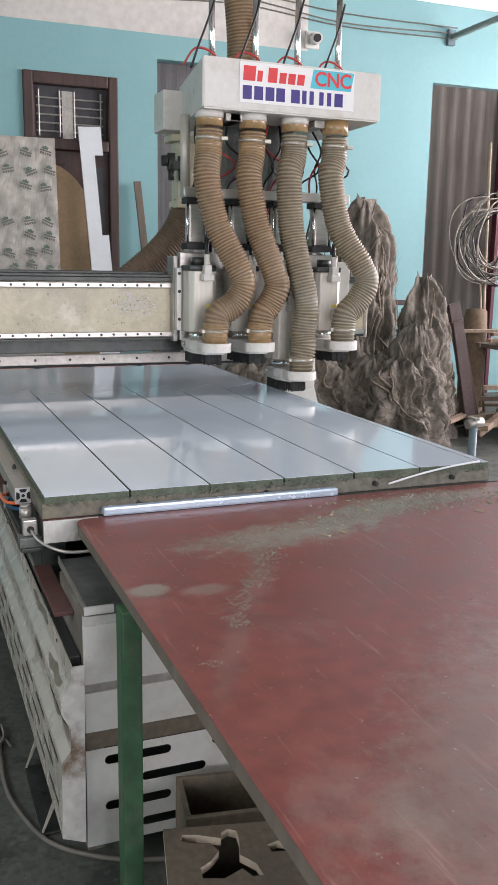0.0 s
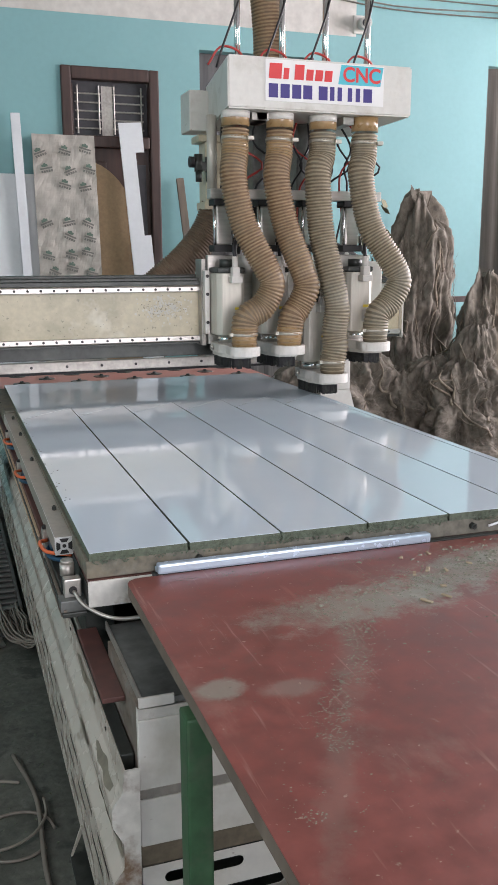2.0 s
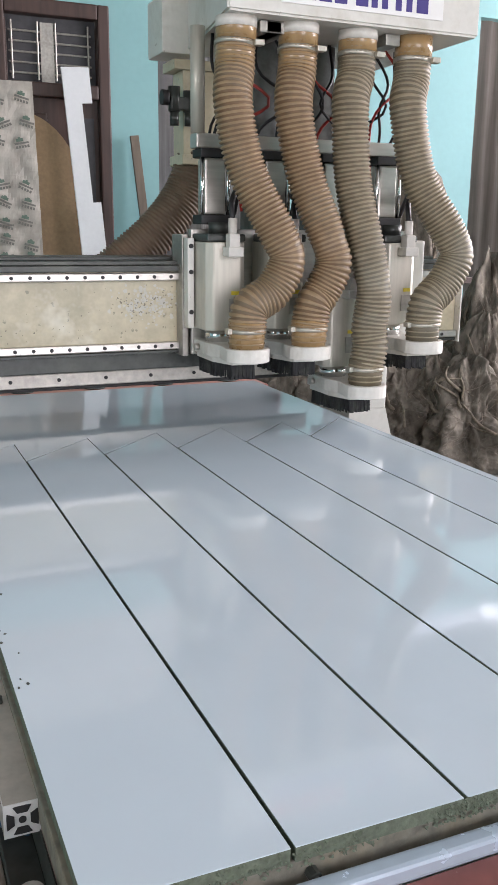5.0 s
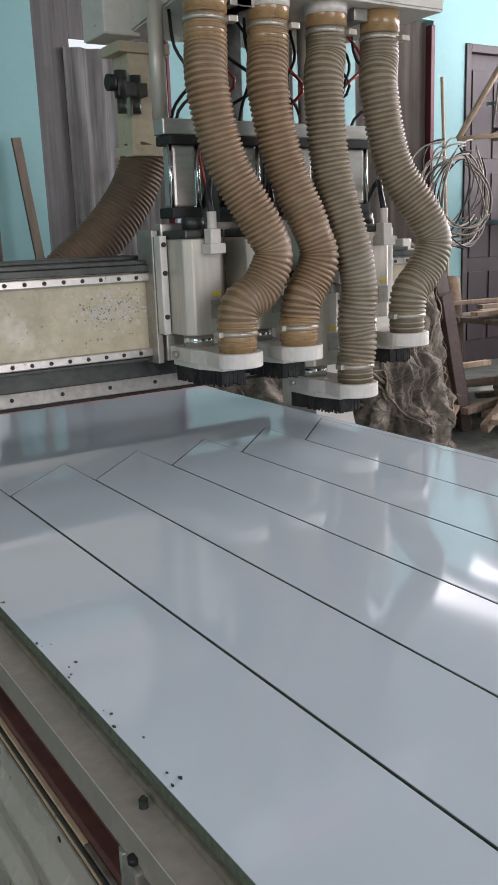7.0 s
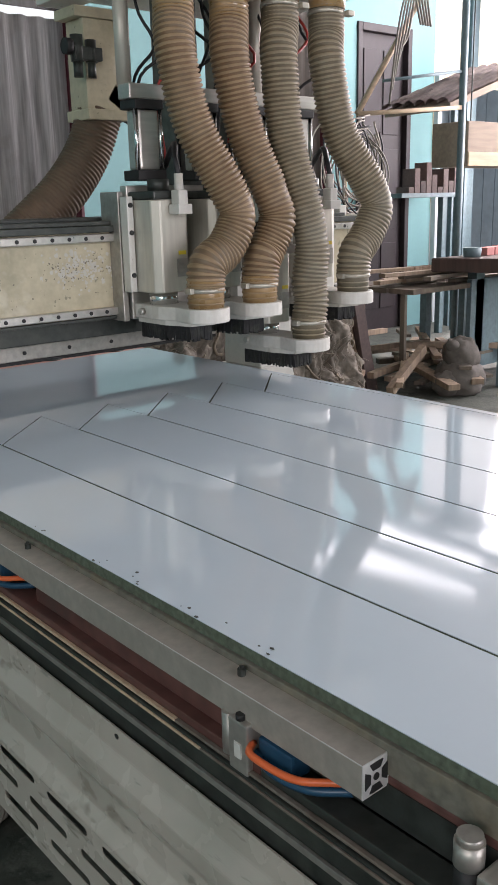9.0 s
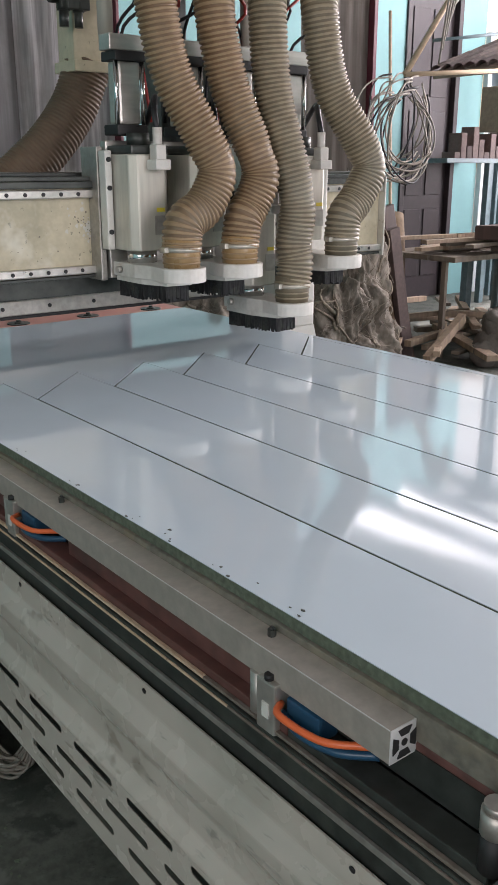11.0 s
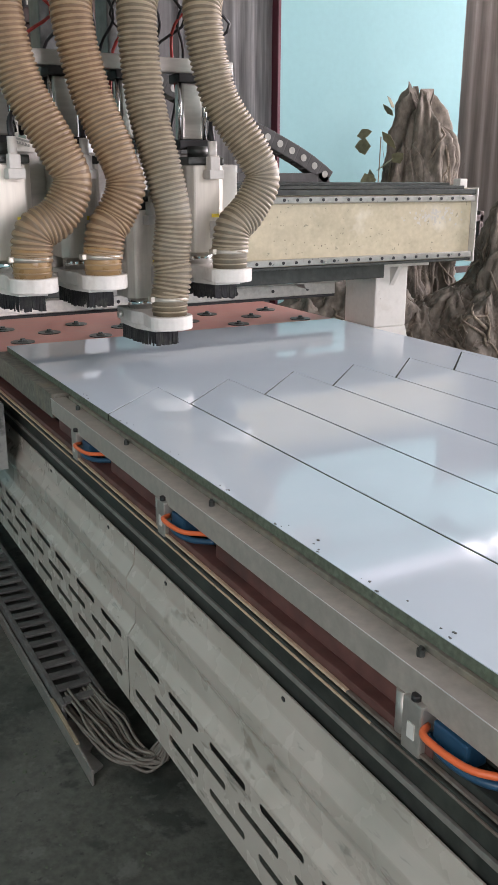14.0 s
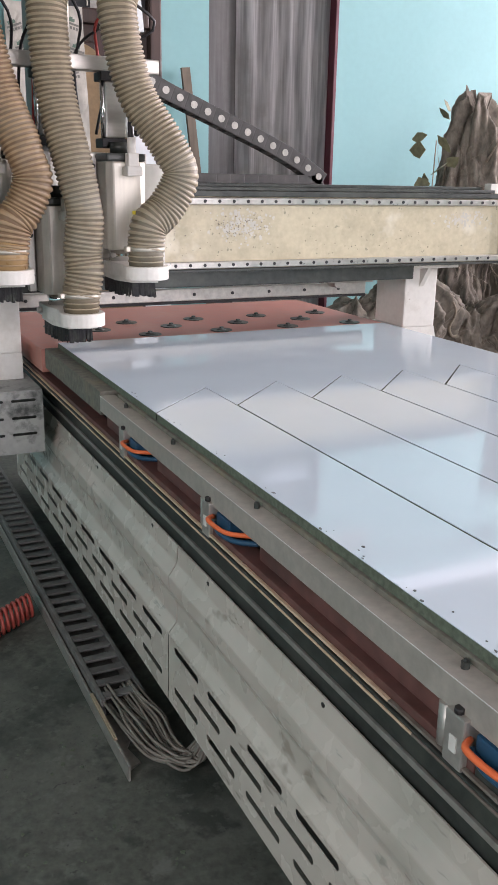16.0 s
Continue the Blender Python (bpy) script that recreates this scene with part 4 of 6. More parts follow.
    part("dull_strip", bm, "stained_steel", bed, "duller end of the strips, without the painted sheen")
    bm = B()
    box(bm, 0.0, 0.06, 0.085, 3.25, 0.560, 0.7135, 0.003)
    part("rack_channel", bm, "dark_steel", bed, "solid dark block along the rack channel")
    bm = B()
    box(bm, -0.006, -0.0005, 0.0, 3.2, 0.618, 0.628, 0.001)
    part("rack_edge", bm, "alu_dull", bed, "dull steel edge in the channel")
    bm = B()
    box(bm, -0.006, 0.0195, -0.295, 0.084, 0.55, 0.590, 0.003)
    part("trough", bm, "dark_steel", bed)
    side_cover(bed, -0.34, 1.370, 1.266)
    side_cover(bed, 1.374, 3.09, 2.98)
    # paint peeled to brown primer near the front
    rnd = random.Random(9)
    for spots, spread in ((((-0.0095, 0.585), (-0.0125, 0.553)), (-0.06, 0.20)), (((-0.0325, 0.488), (-0.0135, 0.452)), (-0.335, -0.13)), (((-0.0125, 0.452), (-0.0137, 0.410)), (-0.335, -0.06)), (((-0.0115, 0.549), (-0.031, 0.5215)), (-0.30, -0.12)), (((-0.0325, 0.520), (-0.0325, 0.493)), (-0.10, 0.02))):
        (xa, za), (xb, zb) = spots
        bm = B()
        n, prev = 40, None
        for q in range(n + 1):
            y = spread[0] + (spread[1] - spread[0]) * q / n
            swell = math.sin(math.pi * min(1.0, q / n + 0.12)) ** 0.5 if q < n else 0.02
            lo = max(0.02, min(0.98, 0.5 - swell * (0.30 + 0.35 * noise.noise((y * 19, za * 50, 2.0)))))
            hi = max(lo + 0.01, min(1.0, 0.5 + swell * (0.34 + 0.45 * noise.noise((y * 16, zb * 50, 7.0)))))
            pair = [bm.verts.new((xa + (xb - xa) * w, y, za + (zb - za) * w)) for w in (lo, hi)]
            if prev:
                bm.faces.new((prev[0], pair[0], pair[1], prev[1]))
            prev = pair
        part("peeled_patch", bm, "primer", bed, "brown patch of peeled paint")
    bm = B()
    prism(bm, eased(COVER, 0.004) + [(-0.034, COVER_LOW), (0.014, COVER_LOW - 0.02), (0.018, 0.590)], -0.345, -0.3405, "y")
    part("cover_end", bm, "endrust", bed, "rust-stained white end of the side cover")
    # red faces added in front of the body, clear of the profile's shade
    for y0, y1 in ((0.43, 0.94), (1.155, 1.45), (1.665, 1.83)):
        bm = B()
        box(bm, -0.026, -0.0062, y0, y1, 0.7415, 0.782, 0.003)
        part("red_filler", bm, "redbrown", bed)
    # pneumatic stops under the profile
    for y in (0.385, 1.11, 1.62):
        c = thing("pneumatic_stop", (-0.04, y, 0.70), "small aluminium pneumatic stop with orange air tube", "pneumatic stop", "stops along the bed")
        bm = B()
        box(bm, -0.052, -0.022, y - 0.012, y + 0.022, 0.715, 0.790, 0.003)
        part("body", bm, "alu_dull", c)
        bm = B()
        box(bm, -0.0535, -0.052, y - 0.002, y + 0.010, 0.742, 0.762)
        part("label_plate", bm, "enamel", c)
        bm = B()
        cyl(bm, (-0.037, y + 0.035, 0.715), (-0.037, y + 0.035, 0.785), 0.011, seg=12)
        part("cylinder", bm, "alu_dull", c)
        bm = B()
        tube(bm, [(-0.042, y - 0.012, 0.765), (-0.061, y - 0.030, 0.767), (-0.054, y - 0.09, 0.765), (-0.030, y - 0.13, 0.770), (-0.005, y - 0.16, 0.774)], 0.0045, 8)
        part("air_tube", bm, "orange", c)
        bm = B()
        tube(bm, [(-0.036, y - 0.01, 0.750), (-0.048, y - 0.05, 0.749), (-0.040, y - 0.10, 0.750), (-0.012, y - 0.14, 0.755)], 0.0055, 8)
        part("blue_tube", bm, "blue", c)
        bm = B()
        box(bm, -0.040, -0.010, y - 0.075, y - 0.018, 0.7435, 0.776, 0.004)
        part("valve_block", bm, "blue", c, "dark blue valve block")
        bm = B()
        cyl(bm, (-0.046, y + 0.005, 0.790), (-0.046, y + 0.005, 0.797), 0.006, seg=10)
        part("cap_screw", bm, "black", c)
    # front corner sensor with its steel cable
    s = thing("limit_sensor", (-0.03, 0.06, 0.712), "cylindrical steel limit sensor with grey cable", "sensor")
    bm = B()
    cyl(bm, (-0.034, 0.082, 0.782), (-0.034, 0.082, 0.807), 0.0145, seg=20)
    cyl(bm, (-0.034, 0.082, 0.807), (-0.034, 0.082, 0.814), 0.0125, seg=20)
    part("barrel", bm, "alu_dull", s)
    bm = B()
    cyl(bm, (-0.034, 0.082, 0.741), (-0.034, 0.082, 0.782), 0.0135, seg=20)
    part("lower_barrel", bm, "black", s)
    bm = B()
    box(bm, -0.046, -0.012, 0.040, 0.066, 0.748, 0.786, 0.003)
    part("block", bm, "alu", s)
    bm = B()
    box(bm, -0.056, -0.002, 0.024, 0.0665, 0.7236, 0.7475, 0.002)
    part("base_plate", bm, "grey_plate", s)
    # black disc for the shaded bore
    bm = B()
    cyl(bm, (-0.029, 0.0395, 0.764), (-0.029, 0.034, 0.764), 0.008, seg=12)
    part("bore", bm, "black", s)
    bm = B()
    tube(bm, [(-0.029, 0.038, 0.764), (-0.01, 0.0, 0.742), (0.04, -0.05, 0.730), (0.12, -0.07, 0.735)], 0.0038, 8)
    part("cable", bm, "alu", s)
    # clamp discs on the rear table
    disc = B()
    cyl(disc, (0, 0, 0), (0, 0, 0.003), 0.040, 0.039, seg=24)
    cyl(disc, (0, 0, 0.003), (0, 0, 0.007), 0.018, 0.012, seg=14)
    cyl(disc, (0, 0, 0.007), (0, 0, 0.013), 0.009, 0.008, seg=6)
    disc = mesh_of("clamp_disc", disc, "dark_steel")
    for j, y in enumerate((2.60, 2.74, 2.87)):
        for i in range(5):
            x = 0.09 + 0.27 * i + (0.13 if j % 2 else 0.0)
            if x < 1.22:
                ob = new("clamp_disc", disc)
                ob.location = (x, y, 0.829)
                tagged(ob, "dark steel clamp disc with bolt on pink table", "clamp disc", "clamp discs on the table")


def red_table():
    t = thing("red_table", (0.85, -1.1, FLOOR), "scuffed red film-faced board on green steel legs", "table")
    bm = B()
    box(bm, 0.062, 1.75, -2.3, -0.034, 0.776, 0.7995)
    # rounded front corner
    vs = [e for e in bm.edges if abs(e.verts[0].co.z - e.verts[1].co.z) > 0.01]
    bmesh.ops.bevel(bm, geom=vs, offset=0.03, segments=5, affect="EDGES", profile=0.5)
    part("board_core", bm, "greywood", t, "grey plywood edge")
    bm = B()
    box(bm, 0.062, 1.75, -2.3, -0.034, 0.7997, 0.8005)
    vs = [e for e in bm.edges if abs(e.verts[0].co.z - e.verts[1].co.z) > 0.0001]
    bmesh.ops.bevel(bm, geom=[e for e in vs if abs(e.verts[0].co.x - e.verts[1].co.x) < 1e-6 and abs(e.verts[0].co.y - e.verts[1].co.y) < 1e-6], offset=0.03, segments=5, affect="EDGES", profile=0.5)
    part("board_top", bm, "redtop", t, "worn red film face with dust")
    for x, y in ((0.078, -0.52), (1.62, -0.52), (0.078, -2.15), (1.62, -2.15)):
        bm = B()
        box(bm, x - 0.030, x + 0.008, y - 0.022, y + 0.022, FLOOR, 0.7755, 0.004)
        part("leg", bm, "green_paint", t)
    bm = B()
    box(bm, 0.0865, 1.589, -0.545, -0.495, 0.735, 0.7755, 0.004)
    part("cross_beam", bm, "green_paint", t)
    bm = B()
    box(bm, 0.0865, 1.589, -2.175, -2.125, 0.735, 0.7755, 0.004)
    part("cross_beam", bm, "green_paint", t)
    # cutting dust lying on the board
    rnd = random.Random(8)
    dust = B()

    def flake(x, y, s):
        if not (0.08 < x < 1.72 and -2.2 < y < -0.045):
            return
        a = rnd.random() * 6
        v = [dust.verts.new((x + s * 1.6 * math.cos(a + q), y + s * math.sin(a + q), 0.8006)) for q in (0, 1.7, 3.6)]
        v.append(dust.verts.new((x, y, 0.8006 + s * 0.6)))
        for f in ((0, 1, 3), (1, 2, 3), (2, 0, 3)):
            dust.faces.new([v[i] for i in f])

    def drift(p, q, width, count, size):
        for _ in range(count):
            u = rnd.random()
            x, y = p[0] + (q[0] - p[0]) * u + rnd.gauss(0, width), p[1] + (q[1] - p[1]) * u + rnd.gauss(0, width * 0.7)
            if noise.noise((x * 9, y * 9, 4.0)) + 0.6 * noise.noise((x * 26, y * 26, 1.0)) > -0.12:
                flake(x, y, size * rnd.uniform(0.4, 1.5))

    drift((0.95, -0.14), (0.30, -0.31), 0.050, 3400, 0.0010)
    drift((0.40, -0.36), (0.12, -0.85), 0.022, 1800, 0.0011)
    drift((0.95, -0.10), (0.15, -0.07), 0.015, 700, 0.0011)
    for _ in range(420):
        flake(rnd.gauss(0.95, 0.15), rnd.gauss(-0.15, 0.05), rnd.uniform(0.0015, 0.0055))
    for _ in range(420):
        u = rnd.random()
        flake(0.95 - 0.6 * u + rnd.gauss(0, 0.04), -0.16 - 0.14 * u + rnd.gauss(0, 0.035), rnd.uniform(0.0012, 0.0038))
    for _ in range(150):
        flake(rnd.uniform(0.4, 1.5), rnd.uniform(-1.0, -0.06), rnd.uniform(0.0012, 0.0032))
    for _ in range(3000):
        flake(rnd.uniform(0.1, 1.7), rnd.uniform(-1.7, -0.05), rnd.uniform(0.0004, 0.0012))
    solo("cutting_dust", dust, "dust", "grey-green cutting dust and chips on the red board", "dust", kind="stuff", base=(0.6, -0.4, 0.8006))
    # shavings
    for k in range(14):
        bm = B()
        x, y = rnd.uniform(0.55, 1.15), rnd.uniform(-0.34, -0.08)
        L, w, a = rnd.uniform(0.005, 0.012), rnd.uniform(0.002, 0.004), rnd.uniform(0, 3)
        box(bm, -L, L, -w, w, 0, 0.003, 0.0008, Matrix.Translation((x, y, 0.8006)) @ Matrix.Rotation(a, 4, "Z"))
        solo("board_chip", bm, "mdf", "small broken chip of board on the red table", "chip", "chips on the table", base=(x, y, 0.8006))
    for corner, turn, w, d, h, label in (((0.205, -0.352), -9, 0.26, 0.15, 0.23, "open brown fibreboard box on the floor under a table"), ((0.145, -0.535), -12, 0.24, 0.20, 0.218, "low brown fibreboard box under a cut-out board")):
        m4 = Matrix.Translation((corner[0], corner[1], FLOOR)) @ Matrix.Rotation(radians(turn), 4, "Z")
        c = thing("tray_box", (corner[0] + w / 2, corner[1] - d / 2, FLOOR), label, "box", "boxes under the table")
        for a0, a1, b0, b1 in ((0, w, -0.012, 0), (0, w, -d, -d + 0.012), (0, 0.012, -d + 0.0125, -0.0125), (w - 0.012, w, -d + 0.0125, -0.0125)):
            bm = B()
            box(bm, a0, a1, b0, b1, 0, h, 0.002, m4)
            part("side", bm, "dark_mdf", c)
        bm = B()
        box(bm, 0.0125, w - 0.0125, -d + 0.0125, -0.0125, 0, 0.01, 0, m4)
        part("bottom", bm, "dark_mdf", c)
    # a routed board with finger-like openings, its cut edges pale
    b = thing("cutout_board", (0.25, -0.62, 0.30), "brown fibreboard offcut with pale-edged routed openings", "board")
    bm = B()
    m4 = Matrix.Translation((0.128, -0.525, 0.318)) @ Matrix.Rotation(radians(-13), 4, "Z")
    loops = [[(0, 0), (0.30, 0), (0.30, -0.20), (0, -0.20)],
             [(0.035, -0.022), (0.030, -0.036), (0.045, -0.046), (0.085, -0.052), (0.098, -0.075), (0.082, -0.100), (0.060, -0.118), (0.062, -0.145), (0.100, -0.150), (0.135, -0.128), (0.150, -0.150), (0.170, -0.150), (0.162, -0.118), (0.135, -0.090), (0.140, -0.050), (0.138, -0.022), (0.122, -0.014), (0.108, -0.024), (0.106, -0.040), (0.060, -0.024)],
             [(0.19, -0.07), (0.21, -0.06), (0.25, -0.07), (0.26, -0.10), (0.235, -0.11), (0.22, -0.09), (0.195, -0.09)]]
    es = []
    for lp in loops:
        vs = [bm.verts.new((a, c_, 0)) for a, c_ in lp]
        es += [bm.edges.new((vs[i], vs[(i + 1) % len(vs)])) for i in range(len(vs))]
    bmesh.ops.triangle_fill(bm, use_beauty=True, edges=es)
    bmesh.ops.solidify(bm, geom=bm.faces[:], thickness=0.016)
    bm.normal_update()
    for f in bm.faces:
        f.material_index = 1 if abs(f.normal.z) < 0.5 else 0
    bmesh.ops.transform(bm, matrix=m4, verts=bm.verts[:])
    part("panel", bm, ("dark_mdf", "pale_mdf"), b)


# ---------------------------------------------------------------- the gantry
# blistered paint on the beam: across, height, spread in both, count, material
BLISTERS = [(0.63, 1.205, 0.050, 0.026, 190, "chalk"), (0.62, 1.20, 0.055, 0.028, 80, "primer"), (1.15, 1.20, 0.09, 0.022, 60, "cream"), (1.55, 1.22, 0.06, 0.018, 110, "chalk"), (0.30, 1.14, 0.20, 0.03, 30, "primer"), (1.10, 1.14, 0.25, 0.03, 30, "primer")]


def gantry():
    g = thing("gantry", (0.6, 1.95, 0.63), "cream steel gantry beam on white legs across the bed", "machine")
    bm = B()
    box(bm, -0.46, 1.725, 1.865, 2.065, 1.056, 1.316, 0.006)
    part("beam", bm, "cream", g, "cream painted box beam, stained")
    # blistered and rubbed paint
    rnd = random.Random(17)
    for cx, cz, w, h, count, m_ in BLISTERS:
        bm = B()
        for k in range(count):
            x, z = rnd.gauss(cx, w), rnd.gauss(cz, h)
            if not (-0.44 < x < 1.70 and 1.10 < z < 1.262):
                continue
            r = rnd.uniform(0.0015, 0.0065) if m_ != "primer" else rnd.uniform(0.001, 0.003)
            y = 1.8645 - (0.0014 if m_ == "primer" else 0.0004) - 0.000005 * k
            bm.faces.new([bm.verts.new((x + r * rnd.uniform(0.6, 1.3) * math.cos(q * math.pi / 3), y, z + r * rnd.uniform(0.6, 1.3) * math.sin(q * math.pi / 3))) for q in range(6)][::-1])
        tagged(part("blistered_paint", bm, m_, g), kind="stuff")
    bm = B()
    box(bm, -0.46, 1.675, 1.855, 2.125, 1.3165, 1.328, 0.002)
    box(bm, -0.46, 1.665, 1.925, 2.115, 1.328, 1.338, 0.002)
    part("top_plate", bm, "dark_steel", g)
    hole = B()
    cyl(hole, (0, -0.001, 0), (0, 0.002, 0), 0.0055, seg=10)
    hole = mesh_of("rail_bolt", hole, "black")
    for z in (1.080, 1.283):
        bm = B()
        box(bm, -0.455, 1.722, 1.843, 1.8645, z - 0.011, z + 0.011, 0.003)
        r = part("linear_rail", bm, "rail", g)
        for k in range(42):
            piece("rail_bolt", hole, r, (-0.43 + 0.051 * k, 1.8418, z))
    bm = B()
    box(bm, -0.455, 1.722, 1.841, 1.8645, 1.298, 1.3158, 0.002)
    box(bm, -0.455, 1.722, 1.850, 1.8645, 1.057, 1.066, 0.002)
    part("rail_edge", bm, "dark_steel", g)
    for x in (1.68, -0.44):
        bm = B()
        box(bm, x, x + 0.035, 1.885, 1.925, 1.3165, 1.352, 0.004)
        part("end_stop", bm, "enamel", g)
    bm = B()
    box(bm, 1.7255, 1.731, 1.838, 2.07, 1.052, 1.320, 0.002)
    part("end_plate", bm, "enamel", g, "white end plate of the beam")
    # underside trough and cross bar
    bm = B()
    box(bm, -0.10, 1.38, 1.925, 2.095, 1.000, 1.055, 0.003)
    part("trough", bm, "dark_steel", g)
    bm = B()
    box(bm, -0.10, 1.275, 2.09, 2.12, 0.930, 0.974, 0.003)
    part("cross_bar", bm, "alu_dull", g, "bare dusty aluminium cross bar")
    bm = B()
    box(bm, -0.10, 1.275, 2.091, 2.119, 0.920, 0.9295, 0.002)
    part("wiper", bm, "black", g)
    bh = B()
    cyl(bh, (0, -0.002, 0), (0, 0.004, 0), 0.006, seg=10)
    bh = mesh_of("bar_bolt", bh, "black")
    for k in range(9):
        piece("bar_bolt", bh, g, (-0.05 + 0.15 * k, 2.089, 0.953))
    for side, x0, x1 in ((1, 1.40, 1.55), (-1, -0.265, -0.088)):
        bm = B()
        box(bm, x0, x1, 2.00, 2.20, 0.80, 1.035, 0.006)
        prism(bm, [(x0, 0.80), (x1, 0.80), (x1 + (0.05 if side > 0 else 0.0), 0.7145 if side < 0 else 0.62), (x0, 0.7145 if side < 0 else 0.62)], 2.00, 2.22, "y")
        leg = part("leg", bm, "enamel", g, "chipped white painted leg")
        bm = B()
        box(bm, x0 - 0.05, x1 + 0.06, 1.95, 2.23, 1.035, 1.0555, 0.003)
        part("flange", bm, "enamel", leg)
        bm = B()
        prism(bm, [(1.95, 1.035), (2.00, 1.035), (2.00, 0.96)], (x0 + x1) / 2 - 0.01, (x0 + x1) / 2 + 0.01, "x")
        part("gusset", bm, "enamel", leg)
    bm = B()
    mids = [-0.125, -0.225]
    slotted_sheet(bm, -0.272, -0.065, [(0.683, 0.655, 0.714, mids), (0.628, 0.60, 0.655, mids), (0.575, 0.512, 0.60, mids)], 0.076, 0.009, lambda u, z, d: (u, 1.83 + d, z))
    part("motor_cover", bm, "greasy_white", g, "slotted oil-stained cover over the drive motor")
    # box coloured dark so the cover's slots read as shaded openings
    bm = B()
    box(bm, -0.2715, -0.0655, 1.85, 2.37, 0.5125, 0.7135, 0.003)
    part("motor_box", bm, "dark_steel", g)
    bm = B()
    box(bm, -0.272, -0.270, 1.8305, 2.37, 0.512, 0.714)
    box(bm, -0.067, -0.065, 1.8305, 2.37, 0.512, 0.714)
    box(bm, -0.2698, -0.0672, 1.8305, 2.37, 0.7137, 0.7143)
    part("motor_side", bm, "greasy_white", g)
    bm = B()
    cyl(bm, (1.10, 2.0, 0.985), (1.10, 2.06, 0.985), 0.02, seg=12)
    box(bm, 1.05, 1.25, 2.0, 2.06, 0.985, 0.9995, 0.003)
    part("cable_clip", bm, "alu_dull", g)
    return g

# ---------------------------------------------------------------- the spindle carriage
SPX = [0.775, 0.960, 1.145, 1.330]
DROP = [0.0, 0.0, -0.118, 0.0]
CAR = (1.06, 1.75, 1.04)


def hose_route(k, x, top, bot):
    """Where each suction hose hangs, from its collar to its shoe."""
    sway = [[(0.770, 1.70), (0.806, 1.54), (0.882, 1.39), (0.908, 1.318), (0.868, 1.238)],
            [(0.942, 1.70), (0.978, 1.53), (1.032, 1.38), (1.048, 1.305), (1.016, 1.232)],
            [(1.112, 1.72), (1.124, 1.52), (1.160, 1.34), (1.180, 1.23), (1.172, 1.13)],
            [(1.296, 1.72), (1.336, 1.54), (1.422, 1.40), (1.452, 1.328), (1.408, 1.243)]][k]
    pts = [(top[0], 1.578, 1.885), (top[0] - 0.003, 1.576, 1.80)]
    for n, (a, z) in enumerate(sway):
        pts.append((a - (0.005 if n > 1 else 0), 1.555 - 0.012 * n - (0.026 if n in (2, 3) else 0.010 if n == 4 else 0), z))
    return pts + [(bot[0] + 0.012, 1.492, bot[1] + 0.045), (bot[0], 1.49, bot[1] - 0.02)]


def carriage():
    c = thing("spindle_carriage", CAR, "four-spindle router head with dust hood and suction hoses", "machine head")
    bm = B()
    box(bm, 0.715, 1.43, 1.735, 1.765, 1.050, 1.40, 0.004)
    part("back_plate", bm, "alu", c)
    bm = B()
    box(bm, 0.69, 0.708, 1.74, 1.83, 1.045, 1.385, 0.003)
    part("side_plate", bm, "alu_dull", c)
    bm = B()
    box(bm, 0.72, 1.46, 1.70, 1.755, 1.612, 1.650, 0.004)
    part("cylinder_plate", bm, "alu", c)
    for x in SPX:
        bm = B()
        box(bm, x - 0.045, x + 0.045, 1.69, 1.765, 1.588, 1.6115, 0.004)
        part("cylinder_cap", bm, "black", c)
        bm = B()
        box(bm, x - 0.045, x + 0.045, 1.69, 1.765, 1.412, 1.438, 0.004)
        part("cylinder_cap", bm, "black", c)
        bm = B()
        box(bm, x - 0.032, x + 0.032, 1.700, 1.756, 1.4385, 1.5875, 0.007)
        part("cylinder", bm, "alu", c)
        for dx in (-0.039, 0.039):
            bm = B()
            cyl(bm, (x + dx, 1.702, 1.4382), (x + dx, 1.702, 1.5878), 0.006, seg=10)
            part("tie_rod", bm, "chrome", c)
        bm = B()
        cyl(bm, (x + 0.075, 1.755, 2.06), (x + 0.075, 1.755, 2.42), 0.0125, seg=14)
        rod = part("guide_rod", bm, "chrome", c)
        bm = B()
        box(bm, x + 0.05, x + 0.10, 1.735, 1.775, 2.42, 2.445, 0.003)
        part("rod_clamp", bm, "alu_dull", rod)
    for x in (0.745, 1.20):
        bm = B()
        cyl(bm, (x, 1.76, 1.65), (x, 1.76, 1.925), 0.020, seg=14)
        part("post", bm, "spindle_body", c)
    bm = B()
    box(bm, 0.93, 1.02, 1.80, 1.90, 1.36, 1.93, 0.004)
    part("motor_column", bm, "grey_plate", c)
    bm = B()
    box(bm, 1.12, 1.19, 1.80, 1.90, 1.36, 1.93, 0.004)
    part("motor_column", bm, "grey_plate", c)
    bm = B()
    box(bm, 1.398, 1.474, 1.700, 1.800, 1.062, 1.372, 0.006)
    part("end_cover", bm, "enamel", c, "white box cover at the end of the head")
    # dust hood with its sign
    bm = B()
    x0, x1, y0, y1 = 0.732, 1.478, 1.500, 2.12
    lo = [(x0, y0), (x1, y0), (x1 + 0.02, y1), (x0 + 0.095, y1)]
    prism(bm, lo, 1.915, 2.095)
    bmesh.ops.bevel(bm, geom=bm.edges[:], offset=0.006, segments=2, affect="EDGES")
    hood = part("hood", bm, "enamel", c, "white sheet-metal dust hood")
    bm = B()
    box(bm, 0.875, 1.355, 1.4965, 1.4995, 1.945, 2.087, 0.001)
    sign = part("sign", bm, "paper", hood, "white vinyl sign with red and navy print")
    yf = 1.4955

    def bar(xa, xb, za, zb, m, skew=0.0):
        q = B()
